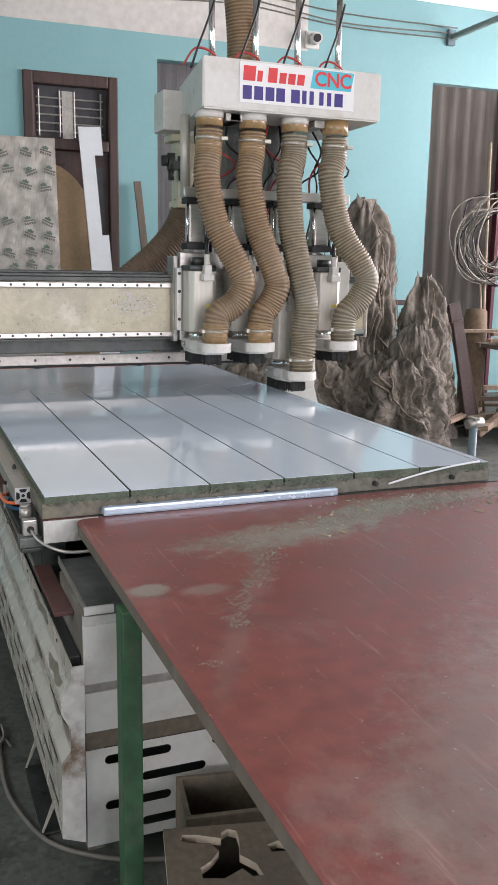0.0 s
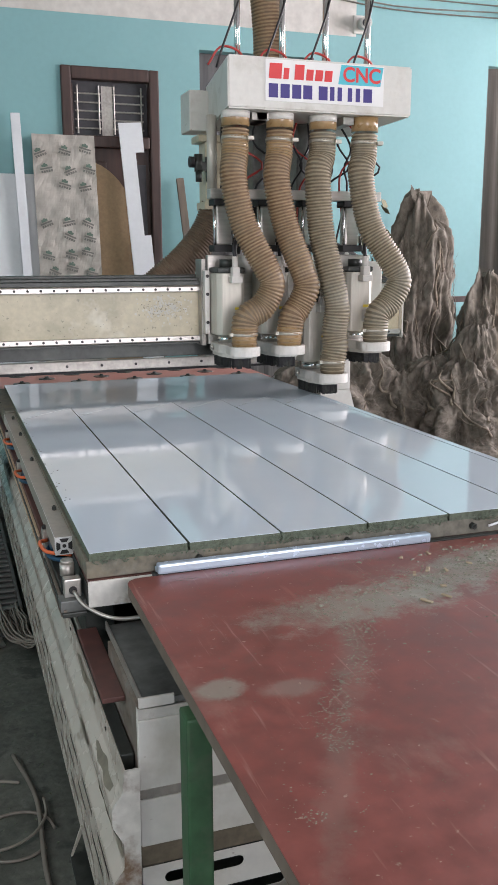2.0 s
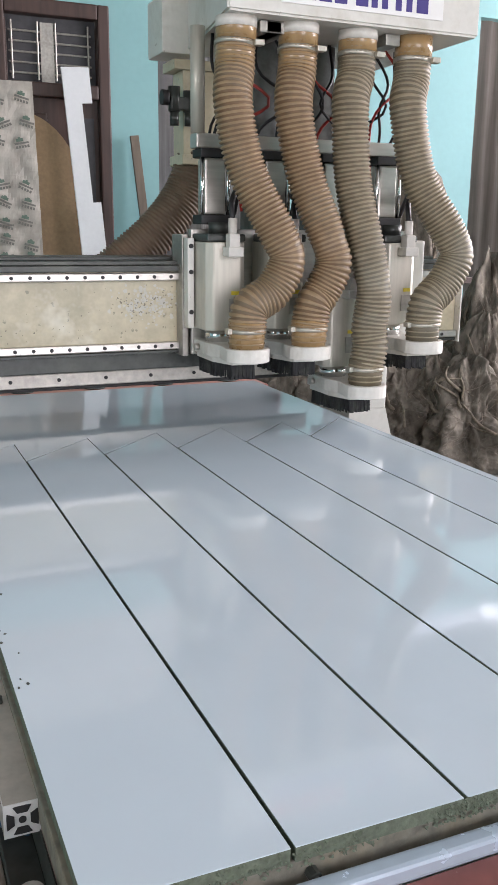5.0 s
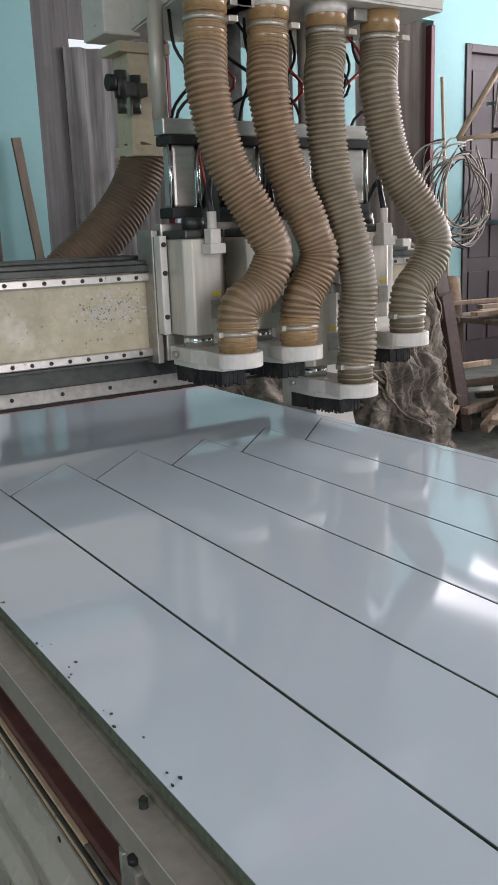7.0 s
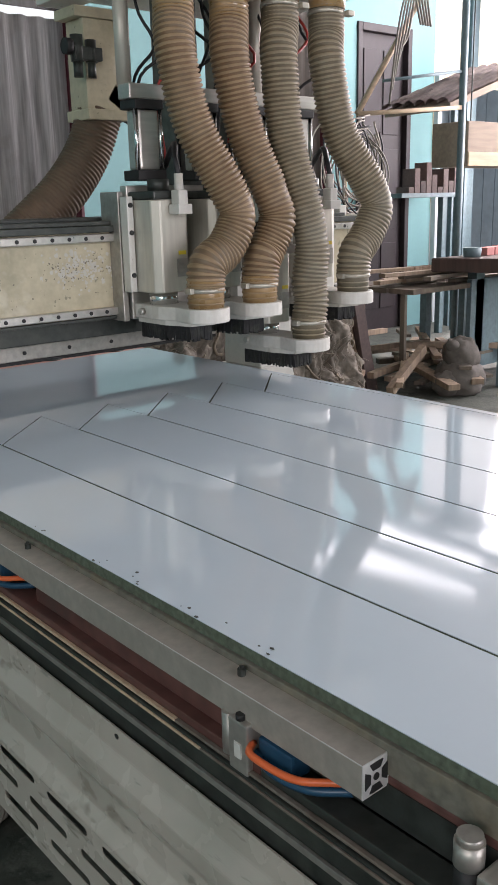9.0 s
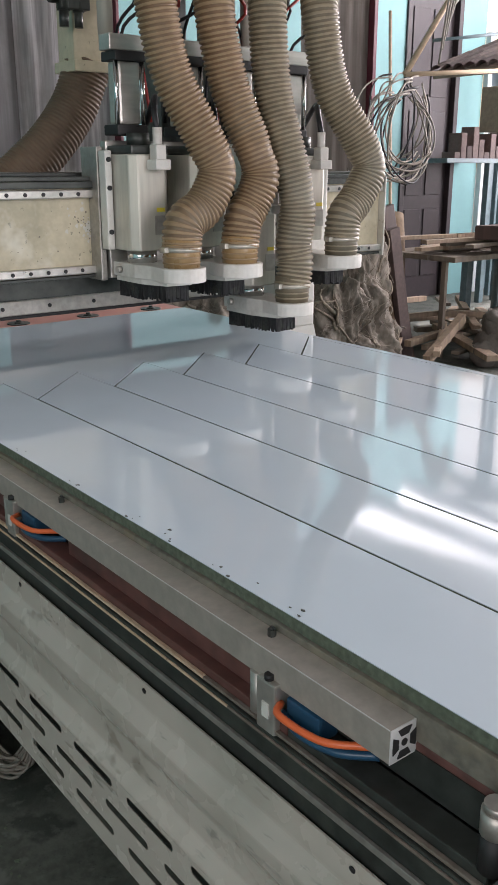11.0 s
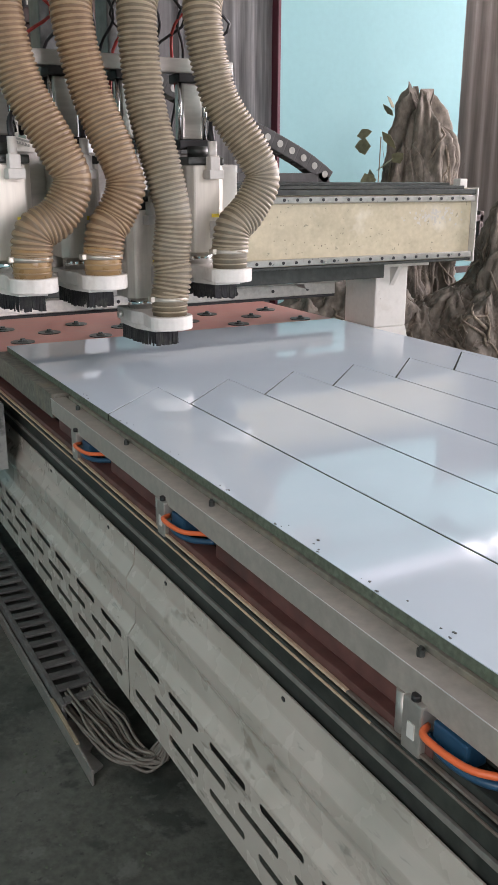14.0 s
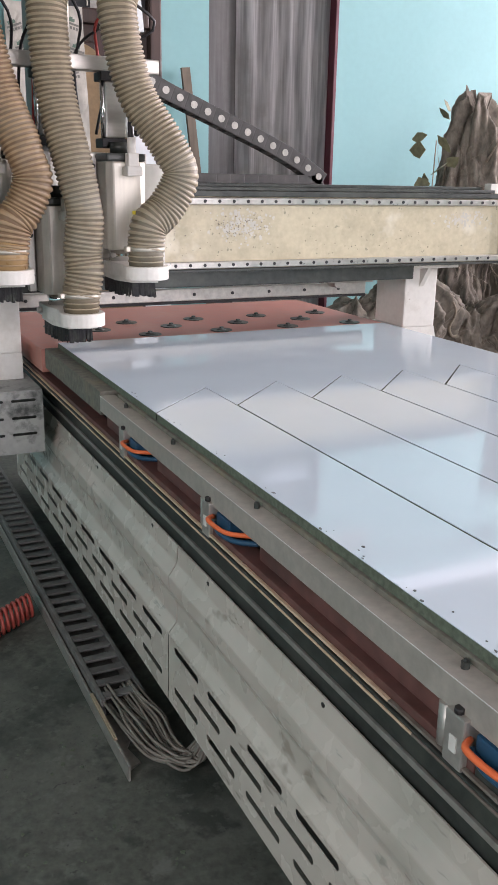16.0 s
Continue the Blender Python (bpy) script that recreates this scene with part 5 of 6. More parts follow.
        prism(q, [(xa, za), (xb, za), (xb + skew, zb), (xa + skew, zb)], yf, yf + 0.0012, "y")
        part("print_bar", q, m, hood)

    for xa, xb in ((0.888, 0.937), (0.944, 0.965), (0.988, 1.025), (1.034, 1.062), (1.070, 1.100), (1.108, 1.138)):
        tall = 0.052 if xa in (0.888, 0.988) else 0.038
        bar(xa, xb, 2.022, 2.022 + tall, "red_ink", 0.004)
    bar(1.165, 1.340, 2.016, 2.084, "cyan_ink", 0.012)
    txt = bpy.data.curves.new("sign_letters", "FONT")
    txt.body, txt.size, txt.extrude, txt.align_x, txt.align_y = "CNC", 0.072, 0.0004, "CENTER", "CENTER"
    txt.offset = 0.0016
    txt.materials.append(M["red_ink"])
    tob = new("sign_letters", txt)
    tob.parent = hood
    tob.matrix_basis = Matrix.Translation(Vector((1.262, yf - 0.0006, 2.049)) - base_of(hood)) @ Matrix.Rotation(radians(90), 4, "X")
    digit = [0.888, 0.934, 0.980, 1.024, 1.086, 1.132, 1.163, 1.205, 1.238, 1.270]
    for n, xa in enumerate(digit):
        w = 0.018 if n in (5, 6, 7, 8) else 0.036
        bar(xa, xa + w, 1.957, 2.005, "navy_ink")
    # collars under the hood
    for k, x in enumerate((0.785, 0.962, 1.140, 1.318)):
        bm = B()
        cyl(bm, (x, 1.578, 1.862), (x, 1.578, 1.916), 0.0525, seg=28)
        part("collar", bm, "cuff", hood, "amber hose collar")
        if k < 3:
            bm = B()
            cyl(bm, (x, 1.578, 1.890), (x, 1.578, 1.9155), 0.0545, seg=28)
            part("collar_ring", bm, "shoe_white", hood, "white ring over the hose collar")
        if k in (0, 1, 3):
            bm = B()
            box(bm, x - 0.10 if k else x + 0.06, x - 0.055 if k else x + 0.14, 1.56, 1.70, 1.885, 1.914, 0.003)
            part("bracket", bm, "alu_dull", hood)
    # main suction hose rising from the hood, and the one sagging behind
    bm = B()
    tube(bm, [(1.02, 1.86, 2.06), (1.02, 1.86, 2.25), (1.00, 1.87, 2.5), (0.98, 1.92, 2.9), (0.97, 2.0, 3.4)], 0.064, 24, ridge=0.006, pitch=0.013, mats=True)
    part("main_hose", bm, ("hose", "hose_rib"), c, "wide ribbed brown suction hose")
    bm = B()
    tube(bm, [(0.87, 2.10, 1.62), (0.82, 2.11, 1.50), (0.74, 2.11, 1.40), (0.65, 2.12, 1.32), (0.55, 2.13, 1.24)], 0.066, 20, ridge=0.007, pitch=0.012, mats=True)
    part("rear_hose", bm, ("old_hose", "old_hose"), c, "ribbed brown hose sagging behind the beam")
    bm = B()
    box(bm, 0.735, 0.845, 2.05, 2.20, 1.905, 2.065, 0.006)
    part("motor_box", bm, "enamel", c)
    bm = B()
    cyl(bm, (0.845, 2.12, 1.985), (0.875, 2.12, 1.985), 0.06, seg=24)
    part("motor_flange", bm, "hose", c, "brown round flange")
    bm = B()
    box(bm, 0.77, 0.93, 2.04, 2.16, 1.862, 1.89, 0.003)
    part("valve_plate", bm, "cream", c)
    bm = B()
    box(bm, 0.80, 0.92, 2.05, 2.15, 1.62, 1.862, 0.004)
    part("valve_box", bm, "cream", c, "dusty cream valve box")
    bm = B()
    box(bm, 0.79, 0.93, 2.03, 2.16, 1.59, 1.62, 0.003)
    part("valve_plate", bm, "cream", c)
    reg = B()
    for dx, r, h in ((0.0, 0.018, 0.07), (0.045, 0.016, 0.06)):
        cyl(reg, (0.765 + dx, 2.03, 1.74), (0.765 + dx, 2.03, 1.74 + h), r, seg=14)
        cyl(reg, (0.765 + dx, 2.03, 1.70), (0.765 + dx, 2.03, 1.74), r * 0.75, seg=14)
    box(reg, 0.75, 0.84, 2.015, 2.045, 1.745, 1.78, 0.003)
    part("air_regulator", reg, "dark_steel", c, "small black and clear air regulator")
    bm = B()
    cyl(bm, (0.745, 2.03, 1.778), (0.725, 2.03, 1.778), 0.022, seg=16)
    part("gauge", bm, "black", c)
    # cables behind the hoses
    rnd = random.Random(3)
    for k in range(14):
        xa = 0.80 + 0.045 * k
        bm = B()
        tube(bm, [(xa, 1.79, 1.93), (xa + rnd.uniform(-0.05, 0.05), 1.72, 1.82), (xa + rnd.uniform(-0.07, 0.07), 1.70, 1.74), (xa + rnd.uniform(-0.05, 0.05), 1.78, 1.66), (xa, 1.79, 1.45)], 0.0045, 6)
        part("cable", bm, "red_cable" if k % 5 == 2 else "cable", c)
    for x in SPX:
        bm = B()
        tube(bm, [(x + 0.10, 1.755, 2.40), (x + 0.06, 1.72, 2.30), (x + 0.0, 1.70, 2.16), (x - 0.02, 1.72, 2.09)], 0.0045, 6)
        part("cable", bm, "cable", c)
        bm = B()
        tube(bm, [(x + 0.10, 1.74, 2.09), (x + 0.08, 1.73, 2.15), (x + 0.0, 1.72, 2.165), (x - 0.05, 1.73, 2.10)], 0.0045, 6)
        part("air_tube", bm, "red_cable", c)
    spindles = [spindle(c, k) for k in range(4)]
    chain = energy_chain(c)
    return c, spindles, chain


def spindle(c, k):
    x, d = SPX[k], DROP[k]
    bm = B()
    prism(bm, [(x - 0.058, 1.735), (x - 0.058, 1.625), (x - 0.040, 1.605), (x + 0.040, 1.605), (x + 0.058, 1.625), (x + 0.058, 1.735)], 1.125 + d, 1.362 + d)
    bmesh.ops.bevel(bm, geom=bm.edges[:], offset=0.003, segments=1, affect="EDGES")
    s = part("spindle", bm, "spindle_body", c, "square aluminium spindle motor")
    bm = B()
    box(bm, x - 0.056, x + 0.056, 1.61, 1.735, 1.3625 + d, 1.384 + d, 0.006)
    cyl(bm, (x, 1.668, 1.384 + d), (x, 1.668, 1.414 + d), 0.030, seg=16)
    part("top_cap", bm, "dark_steel", s)
    if k in (0, 2, 3):
        bm = B()
        box(bm, x - 0.082, x - 0.062, 1.70, 1.735, 1.125 + d, 1.372 + d, 0.003)
        part("guide_strip", bm, "enamel", s, "pale guide strip")
        for z in (1.17, 1.28, 1.35):
            bm = B()
            cyl(bm, (x - 0.072, 1.700, z + d), (x - 0.072, 1.696, z + d), 0.0065, seg=10)
            part("screw", bm, "black", s)
    bm = B()
    box(bm, x + 0.012, x + 0.036, 1.6035, 1.6049, 1.222 + d, 1.232 + d)
    part("yellow_mark", bm, "yellow", s)
    bm = B()
    box(bm, x + 0.006, x + 0.040, 1.6035, 1.6049, 1.165 + d, 1.212 + d)
    part("type_plate", bm, "alu_dull", s)
    # cable connector with its grey plug
    bm = B()
    box(bm, x - 0.014, x + 0.030, 1.558, 1.604, 1.325 + d, 1.350 + d, 0.003)
    box(bm, x - 0.008, x + 0.022, 1.565, 1.60, 1.345 + d, 1.385 + d, 0.004)
    cyl(bm, (x + 0.006, 1.582, 1.38 + d), (x + 0.006, 1.582, 1.425 + d), 0.012, seg=12)
    part("connector", bm, "shoe_white", s, "dusty pale cable plug")
    bm = B()
    tube(bm, [(x + 0.006, 1.582, 1.42 + d), (x + 0.01, 1.60, 1.465 + d), (x + 0.05, 1.66, 1.50 + d), (x + 0.075, 1.75, 1.44 + d)], 0.008, 8)
    part("plug_cable", bm, "cable", s)
    # nose
    bm = B()
    cyl(bm, (x, 1.668, 1.09 + d), (x, 1.668, 1.125 + d), 0.040, seg=20)
    cyl(bm, (x, 1.668, 1.075 + d), (x, 1.668, 1.09 + d), 0.046, seg=20)
    part("nose", bm, "chrome", s)
    # suction shoe: ring round the nose, widening to the hose spigot in front
    bm = B()
    z0, z1 = 1.056 + d, 1.092 + d
    out = [(x - 0.052, 1.735), (x - 0.052, 1.62), (x - 0.038, 1.56)]
    out += [(x + 0.012 + 0.062 * math.cos(a), 1.49 + 0.062 * math.sin(a)) for a in [math.pi * (1.05 + 0.9 * i / 12) for i in range(13)]]
    out += [(x + 0.066, 1.62), (x + 0.058, 1.735)]
    prism(bm, out, z0, z1)
    bmesh.ops.bevel(bm, geom=bm.edges[:], offset=0.002, segments=1, affect="EDGES")
    shoe = part("suction_shoe", bm, "shoe_white", s, "white plastic suction shoe")
    bm = B()
    prism(bm, [(x - 0.045, 1.73), (x - 0.045, 1.60), (x - 0.02, 1.515), (x + 0.052, 1.505), (x + 0.052, 1.73)], 1.043 + d, 1.0558 + d)
    part("shoe_plate", bm, "shoe_white", s)
    bm = B()
    cyl(bm, (x - 0.053, 1.69, 1.074 + d), (x - 0.066, 1.69, 1.074 + d), 0.009, seg=12)
    part("knob", bm, "alu", s)
    # bristles hanging in a ragged skirt
    rnd = random.Random(20 + k)
    bm = B()
    loop = [(x - 0.040, 1.725), (x - 0.040, 1.605), (x - 0.018, 1.525), (x + 0.046, 1.515), (x + 0.046, 1.725)]
    for (ax, ay), (bx, by) in zip(loop, loop[1:] + loop[:1]):
        n = max(2, int(math.hypot(bx - ax, by - ay) / 0.005))
        for i in range(n):
            u, v = i / n, (i + 1) / n
            p, q = (ax + (bx - ax) * u, ay + (by - ay) * u), (ax + (bx - ax) * v, ay + (by - ay) * v)
            hgt = 0.032 + rnd.uniform(0, 0.010)
            mx, my = x - (p[0] + q[0]) / 2, 1.62 - (p[1] + q[1]) / 2
            L = math.hypot(mx, my)
            ix, iy = mx / L * 0.012, my / L * 0.012
            base = [(p[0], p[1]), (q[0], q[1]), (q[0] + ix, q[1] + iy), (p[0] + ix, p[1] + iy)]
            prism_fast(bm, base, 1.043 + d - hgt, 1.0425 + d, (rnd.uniform(-0.002, 0.002), rnd.uniform(-0.002, 0.002)))
    part("brush_skirt", bm, "bristle", s, "ragged black bristle skirt")
    # hose, its amber ends and steel clamps
    hx = x + 0.012
    hb = 1.092 + d
    route = hose_route(k, x, ((0.785, 0.962, 1.140, 1.318)[k], 0), (hx, hb + 0.06))
    bm = B()
    pair = ("hose_g", "hose_g_rib") if k > 1 else ("hose", "hose_rib")
    tube(bm, route, 0.0490, 26, ridge=0.0070, pitch=0.0118, mats=True, crease=(0.70, 0.69, 0.73, 0.70)[k])
    hose = part("suction_hose", bm, pair, s, "ribbed grey-brown suction hose" if k > 1 else "ribbed brown suction hose")
    bm = B()
    cyl(bm, (hx, 1.49, hb), (hx, 1.49, hb + 0.07), 0.047, 0.0485, seg=26)
    part("hose_cuff", bm, "cuff" if k < 2 else pair[0], hose, "amber hose end" if k < 2 else "")
    for i in range(4):
        bm = B()
        cyl(bm, (hx, 1.49, hb + 0.010 + 0.014 * i), (hx, 1.49, hb + 0.014 + 0.014 * i), 0.0495, seg=26)
        part("cuff_ring", bm, pair[1], hose)
    bm = B()
    cyl(bm, (hx, 1.49, hb + 0.040), (hx, 1.49, hb + 0.050), 0.0515, seg=26)
    box(bm, hx - 0.06, hx - 0.046, 1.475, 1.50, hb + 0.038, hb + 0.052, 0.002)
    part("clamp_band", bm, "clamp", hose, "steel hose clamp")
    tx = (0.785, 0.962, 1.140, 1.318)[k]
    bm = B()
    cyl(bm, (tx - 0.003, 1.578, 1.79), (tx - 0.001, 1.58, 1.868), 0.0505, seg=26)
    part("hose_cuff", bm, "cuff" if k < 2 else pair[0], hose)
    bm = B()
    cyl(bm, (tx - 0.002, 1.579, 1.842), (tx - 0.001, 1.58, 1.854), 0.0535, seg=26)
    box(bm, tx + 0.03, tx + 0.055, 1.52, 1.545, 1.842, 1.856, 0.002)
    part("clamp_band", bm, "clamp", hose, "steel hose clamp")
    return s


def prism_fast(bm, base, z0, z1, shift):
    lo = [bm.verts.new((a + shift[0], b + shift[1], z0)) for a, b in base]
    hi = [bm.verts.new((a, b, z1)) for a, b in base]
    n = len(base)
    bm.faces.new(lo[::-1])
    for i in range(n):
        bm.faces.new((lo[i], lo[(i + 1) % n], hi[(i + 1) % n], hi[i]))


def energy_chain(c):
    """Black plastic cable chain lying over the beam, link by link."""
    bm = B()
    path = smooth_path([(1.46, 2.08, 1.67), (1.55, 2.08, 1.615), (1.75, 2.08, 1.535), (1.95, 2.08, 1.455), (2.08, 2.08, 1.395), (2.155, 2.08, 1.345), (2.13, 2.08, 1.325), (1.6, 2.08, 1.323)], 27)
    chain = None
    for n, (a, b) in enumerate(zip(path, path[1:])):
        q = (b - a).to_track_quat("X", "Z").to_matrix().to_4x4()
        L = (b - a).length
        bm = B()
        m4 = Matrix.Translation((a + b) / 2) @ q
        box(bm, -L * 0.56, L * 0.50, -0.030, -0.022, -0.028, 0.028, 0.004, m4)
        box(bm, -L * 0.50, L * 0.56, 0.022, 0.030, -0.028, 0.028, 0.004, m4)
        box(bm, -L * 0.25, L * 0.25, -0.022, 0.022, 0.021, 0.027, 0.0, m4)
        box(bm, -L * 0.25, L * 0.25, -0.022, 0.022, -0.027, -0.021, 0.0, m4)
        if chain is None:
            chain = part("cable_chain", bm, "chain_plastic", c, "black plastic cable chain", at=(1.6, 2.08, 1.32))
            continue
        link = part("chain_link", bm, "chain_plastic", chain)
        bm = B()
        cyl(bm, (0, -0.0305, 0), (0, -0.032, 0), 0.012, seg=12)
        bmesh.ops.transform(bm, matrix=m4, verts=bm.verts[:])
        part("link_pin", bm, "alu_dull", chain)
    return chain


# ---------------------------------------------------------------- round the machine
def leaning_boards():
    # a board wrapped in printed film, leaning on the wall
    f = thing("wrapped_board", (0.88, 5.1, FLOOR), "tall board wrapped in crumpled printed film, leaning", "board")
    bm = B()
    tilt = Matrix.Translation((0.73, 5.30, FLOOR)) @ Matrix.Rotation(radians(-7), 4, "X")
    n, mrow = 26, 80
    grid = [[None] * (mrow + 1) for _ in range(n + 1)]
    for i in range(n + 1):
        for j in range(mrow + 1):
            x, z = -0.24 + 0.48 * i / n, 2.28 * j / mrow
            d = -0.014 - 0.014 * abs(noise.noise((x * 6 + z * 3, z * 5 - x * 4, 1.0))) - 0.007 * abs(noise.noise((x * 11 + z * 9, z * 14 - x * 12, 5)))
            grid[i][j] = bm.verts.new((x, d, z))
    for i in range(n):
        for j in range(mrow):
            bm.faces.new((grid[i][j], grid[i + 1][j], grid[i + 1][j + 1], grid[i][j + 1]))
    bmesh.ops.transform(bm, matrix=tilt, verts=bm.verts[:])
    part("film", bm, "film", f, "crumpled translucent printed film")
    bm = B()
    box(bm, -0.235, 0.235, -0.010, 0.010, 0, 2.275, 0.002, tilt)
    part("core", bm, "mdf", f)
    rnd = random.Random(5)
    for j in range(15):
        for i in range(3):
            x = -0.165 + 0.155 * i + (0.04 if j % 2 else 0.0) + rnd.uniform(-0.025, 0.025)
            if x > 0.185 or rnd.random() < 0.2:
                continue
            z = 0.35 + j * 0.128 + rnd.uniform(-0.03, 0.03)
            q = tilt @ Matrix.Translation((x, -0.034, z)) @ Matrix.Rotation(radians(rnd.choice((-22, -12, 15, 24))), 4, "Y") @ Matrix.Scale(0.78, 4)
            bm = B()
            for a in (-0.5, 0.0, 0.5):
                box(bm, -0.02 + a * 0.04, 0.0 + a * 0.04, -0.001, 0.0, 0.02, 0.055 - abs(a) * 0.02, 0, q)
            part("print_mark", bm, "print_green", f)
            bm = B()
            box(bm, -0.06, 0.06, -0.001, 0.0, -0.003, 0.012, 0, q)
            for a in range(5):
                box(bm, -0.055 + a * 0.024, -0.037 + a * 0.024, -0.001, 0.0, -0.035, -0.014, 0, q)
            part("print_bar", bm, "print_grey", f)
    # plain white boards beside it
    w = thing("white_sheet", (0.40, 5.3, FLOOR), "plain white coated panel leaning on the wall", "board")
    bm = B()
    box(bm, -0.24, 0.20, -0.009, 0.009, 0, 1.98, 0.002, Matrix.Translation((0.34, 5.40, FLOOR)) @ Matrix.Rotation(radians(-6), 4, "X"))
    part("panel", bm, "white_board", w)
    bm = B()
    box(bm, -0.035, 0.035, -0.009, 0.009, 0, 2.42, 0.002, Matrix.Translation((0.42, 5.36, FLOOR)) @ Matrix.Rotation(radians(-5), 4, "X") @ Matrix.Rotation(radians(-1), 4, "Y"))
    solo("long_white_board", bm, "white_board", "long narrow white board leaning on the wall", "board", base=(0.47, 5.24, FLOOR))
    # white board with a long notch
    nb = thing("notched_board", (1.28, 5.15, FLOOR), "white board with two notches cut, leaning by a door", "board")
    bm = B()
    prism(bm, [(-0.085, 0), (0.085, 0), (0.085, 1.52), (0.03, 1.52), (0.03, 2.17), (0.10, 2.17), (0.10, 2.40), (-0.085, 2.40)], -0.009, 0.009, "y")
    bmesh.ops.transform(bm, matrix=Matrix.Translation((1.37, 5.22, FLOOR)) @ Matrix.Rotation(radians(-8), 4, "X") @ Matrix.Rotation(radians(-3), 4, "Y"), verts=bm.verts[:])
    part("panel", bm, "white_board", nb)
    # rounded brown board behind
    bm = B()
    arc = [(0.0, 0.0), (0.42, 0.0)] + [(0.42 * math.cos(a * math.pi / 24), 1.55 + 0.55 * math.sin(a * math.pi / 24)) for a in range(0, 13)]
    prism(bm, arc, -0.009, 0.009, "y")
    bmesh.ops.transform(bm, matrix=Matrix.Translation((0.87, 5.40, FLOOR)) @ Matrix.Rotation(radians(-6), 4, "X"), verts=bm.verts[:])
    solo("rounded_board", bm, "card", "brown fibreboard with a rounded top, leaning", "board", base=(0.9, 5.3, FLOOR))
    bm = B()
    box(bm, -0.03, 0.03, -0.012, 0.012, 0, 1.98, 0.002, Matrix.Translation((1.83, 5.40, FLOOR)) @ Matrix.Rotation(radians(-5), 4, "X") @ Matrix.Rotation(radians(-5), 4, "Y"))
    solo("wooden_lath", bm, "greywood", "weathered grey wooden lath leaning on the wall", "lath", base=(1.8, 5.3, FLOOR))


def root_mass(name, base, limbs, seed, label, power=0.8, vines=22, fibres=160):
    """A weathered stump: furrowed limbs (offset x, y, height, radius), hung with fibres and vines."""
    r = thing(name, base, label, "root")
    rnd = random.Random(seed)

    def surface(s, a, v):
        ox, oy, h, rr = limbs[s]
        ca, sa = math.cos(a), math.sin(a)
        w = rr * (1 - power * v) * math.sqrt(max(0.16, 1 - v ** 9))
        n1 = noise.noise((ca * 1.3 + seed, sa * 1.3, v * 2.0 + s * 3))
        n2 = noise.noise((ca * 3.2, sa * 3.2 + seed, v * 4.5 + s))
        n3 = abs(noise.noise((ca * 6 + s, sa * 6, v * 5 + seed)))
        n4 = abs(noise.noise((ca * 13 + s, sa * 13, v * 12 + seed)))
        n5 = noise.noise((ca * 30 + s, sa * 30, v * 22 + seed))
        w *= 1 + 0.30 * n1 + 0.30 * n2 - 0.16 * n3 - 0.08 * n4 + 0.03 * n5
        z = h * v * (1 + 0.10 * n1 * v + 0.06 * n2)
        p = Vector((base[0] + ox + w * ca, base[1] + oy + w * sa, base[2] + z))
        q = Vector((p.x, p.y, p.z * 0.4))
        lump = 0.08 * noise.noise(p * 4) + 0.05 * noise.noise(q * 10) - 0.045 * abs(noise.noise(q * 17)) - 0.022 * abs(noise.noise(q * 34)) + 0.008 * noise.noise(q * 70)
        lump *= min(1.0, rr * 3) * (1 - 0.5 * v ** 4)
        return p + Vector((ca * lump, sa * lump, 0.35 * lump * v))

    for s in range(len(limbs)):
        body = B()
        seg, rows = 120, 110
        prev = None
        for j in range(rows + 1):
            ring = [body.verts.new(surface(s, 2 * math.pi * i / seg, j / rows)) for i in range(seg)]
            if prev:
                for i in range(seg):
                    body.faces.new((prev[i], prev[(i + 1) % seg], ring[(i + 1) % seg], ring[i])).smooth = True
            prev = ring
        body.faces.new(prev)
        part("trunk" if s == 0 else "root_limb", body, "root", r)

    def strand(s, steps, rad, out, wander):
        a, v = rnd.uniform(math.pi * 0.75, math.pi * 1.95), rnd.uniform(0.02, 0.8)
        da = rnd.uniform(-wander, wander)
        pts = []
        for q in range(steps):
            p = surface(s, a, min(v, 0.96))
            pts.append(p + Vector((math.cos(a), math.sin(a), 0)) * (out * rnd.random()))
            v = min(0.97, v + rnd.uniform(0.015, 0.07))
            a += da * rnd.uniform(0.3, 1.2) + rnd.uniform(-0.08, 0.08)
        return pts, lambda u, rad=rad: rad * (1 - 0.6 * u)

    for k in range(vines):
        bm = B()
        pts, rad = strand(rnd.randrange(len(limbs)), 6, rnd.uniform(0.004, 0.013), 0.03, 0.25)
        tube(bm, pts, rad, 6, 18)
        part("vine", bm, "vine", r)
    bm = B()
    for k in range(fibres):
        pts, rad = strand(rnd.randrange(len(limbs)), 5, rnd.uniform(0.0012, 0.003), 0.035, 0.4)
        tube(bm, pts, rad, 4, 10)
    part("fibre_tangle", bm, "fibre", r, "tangle of thin dry root fibres")
    return r


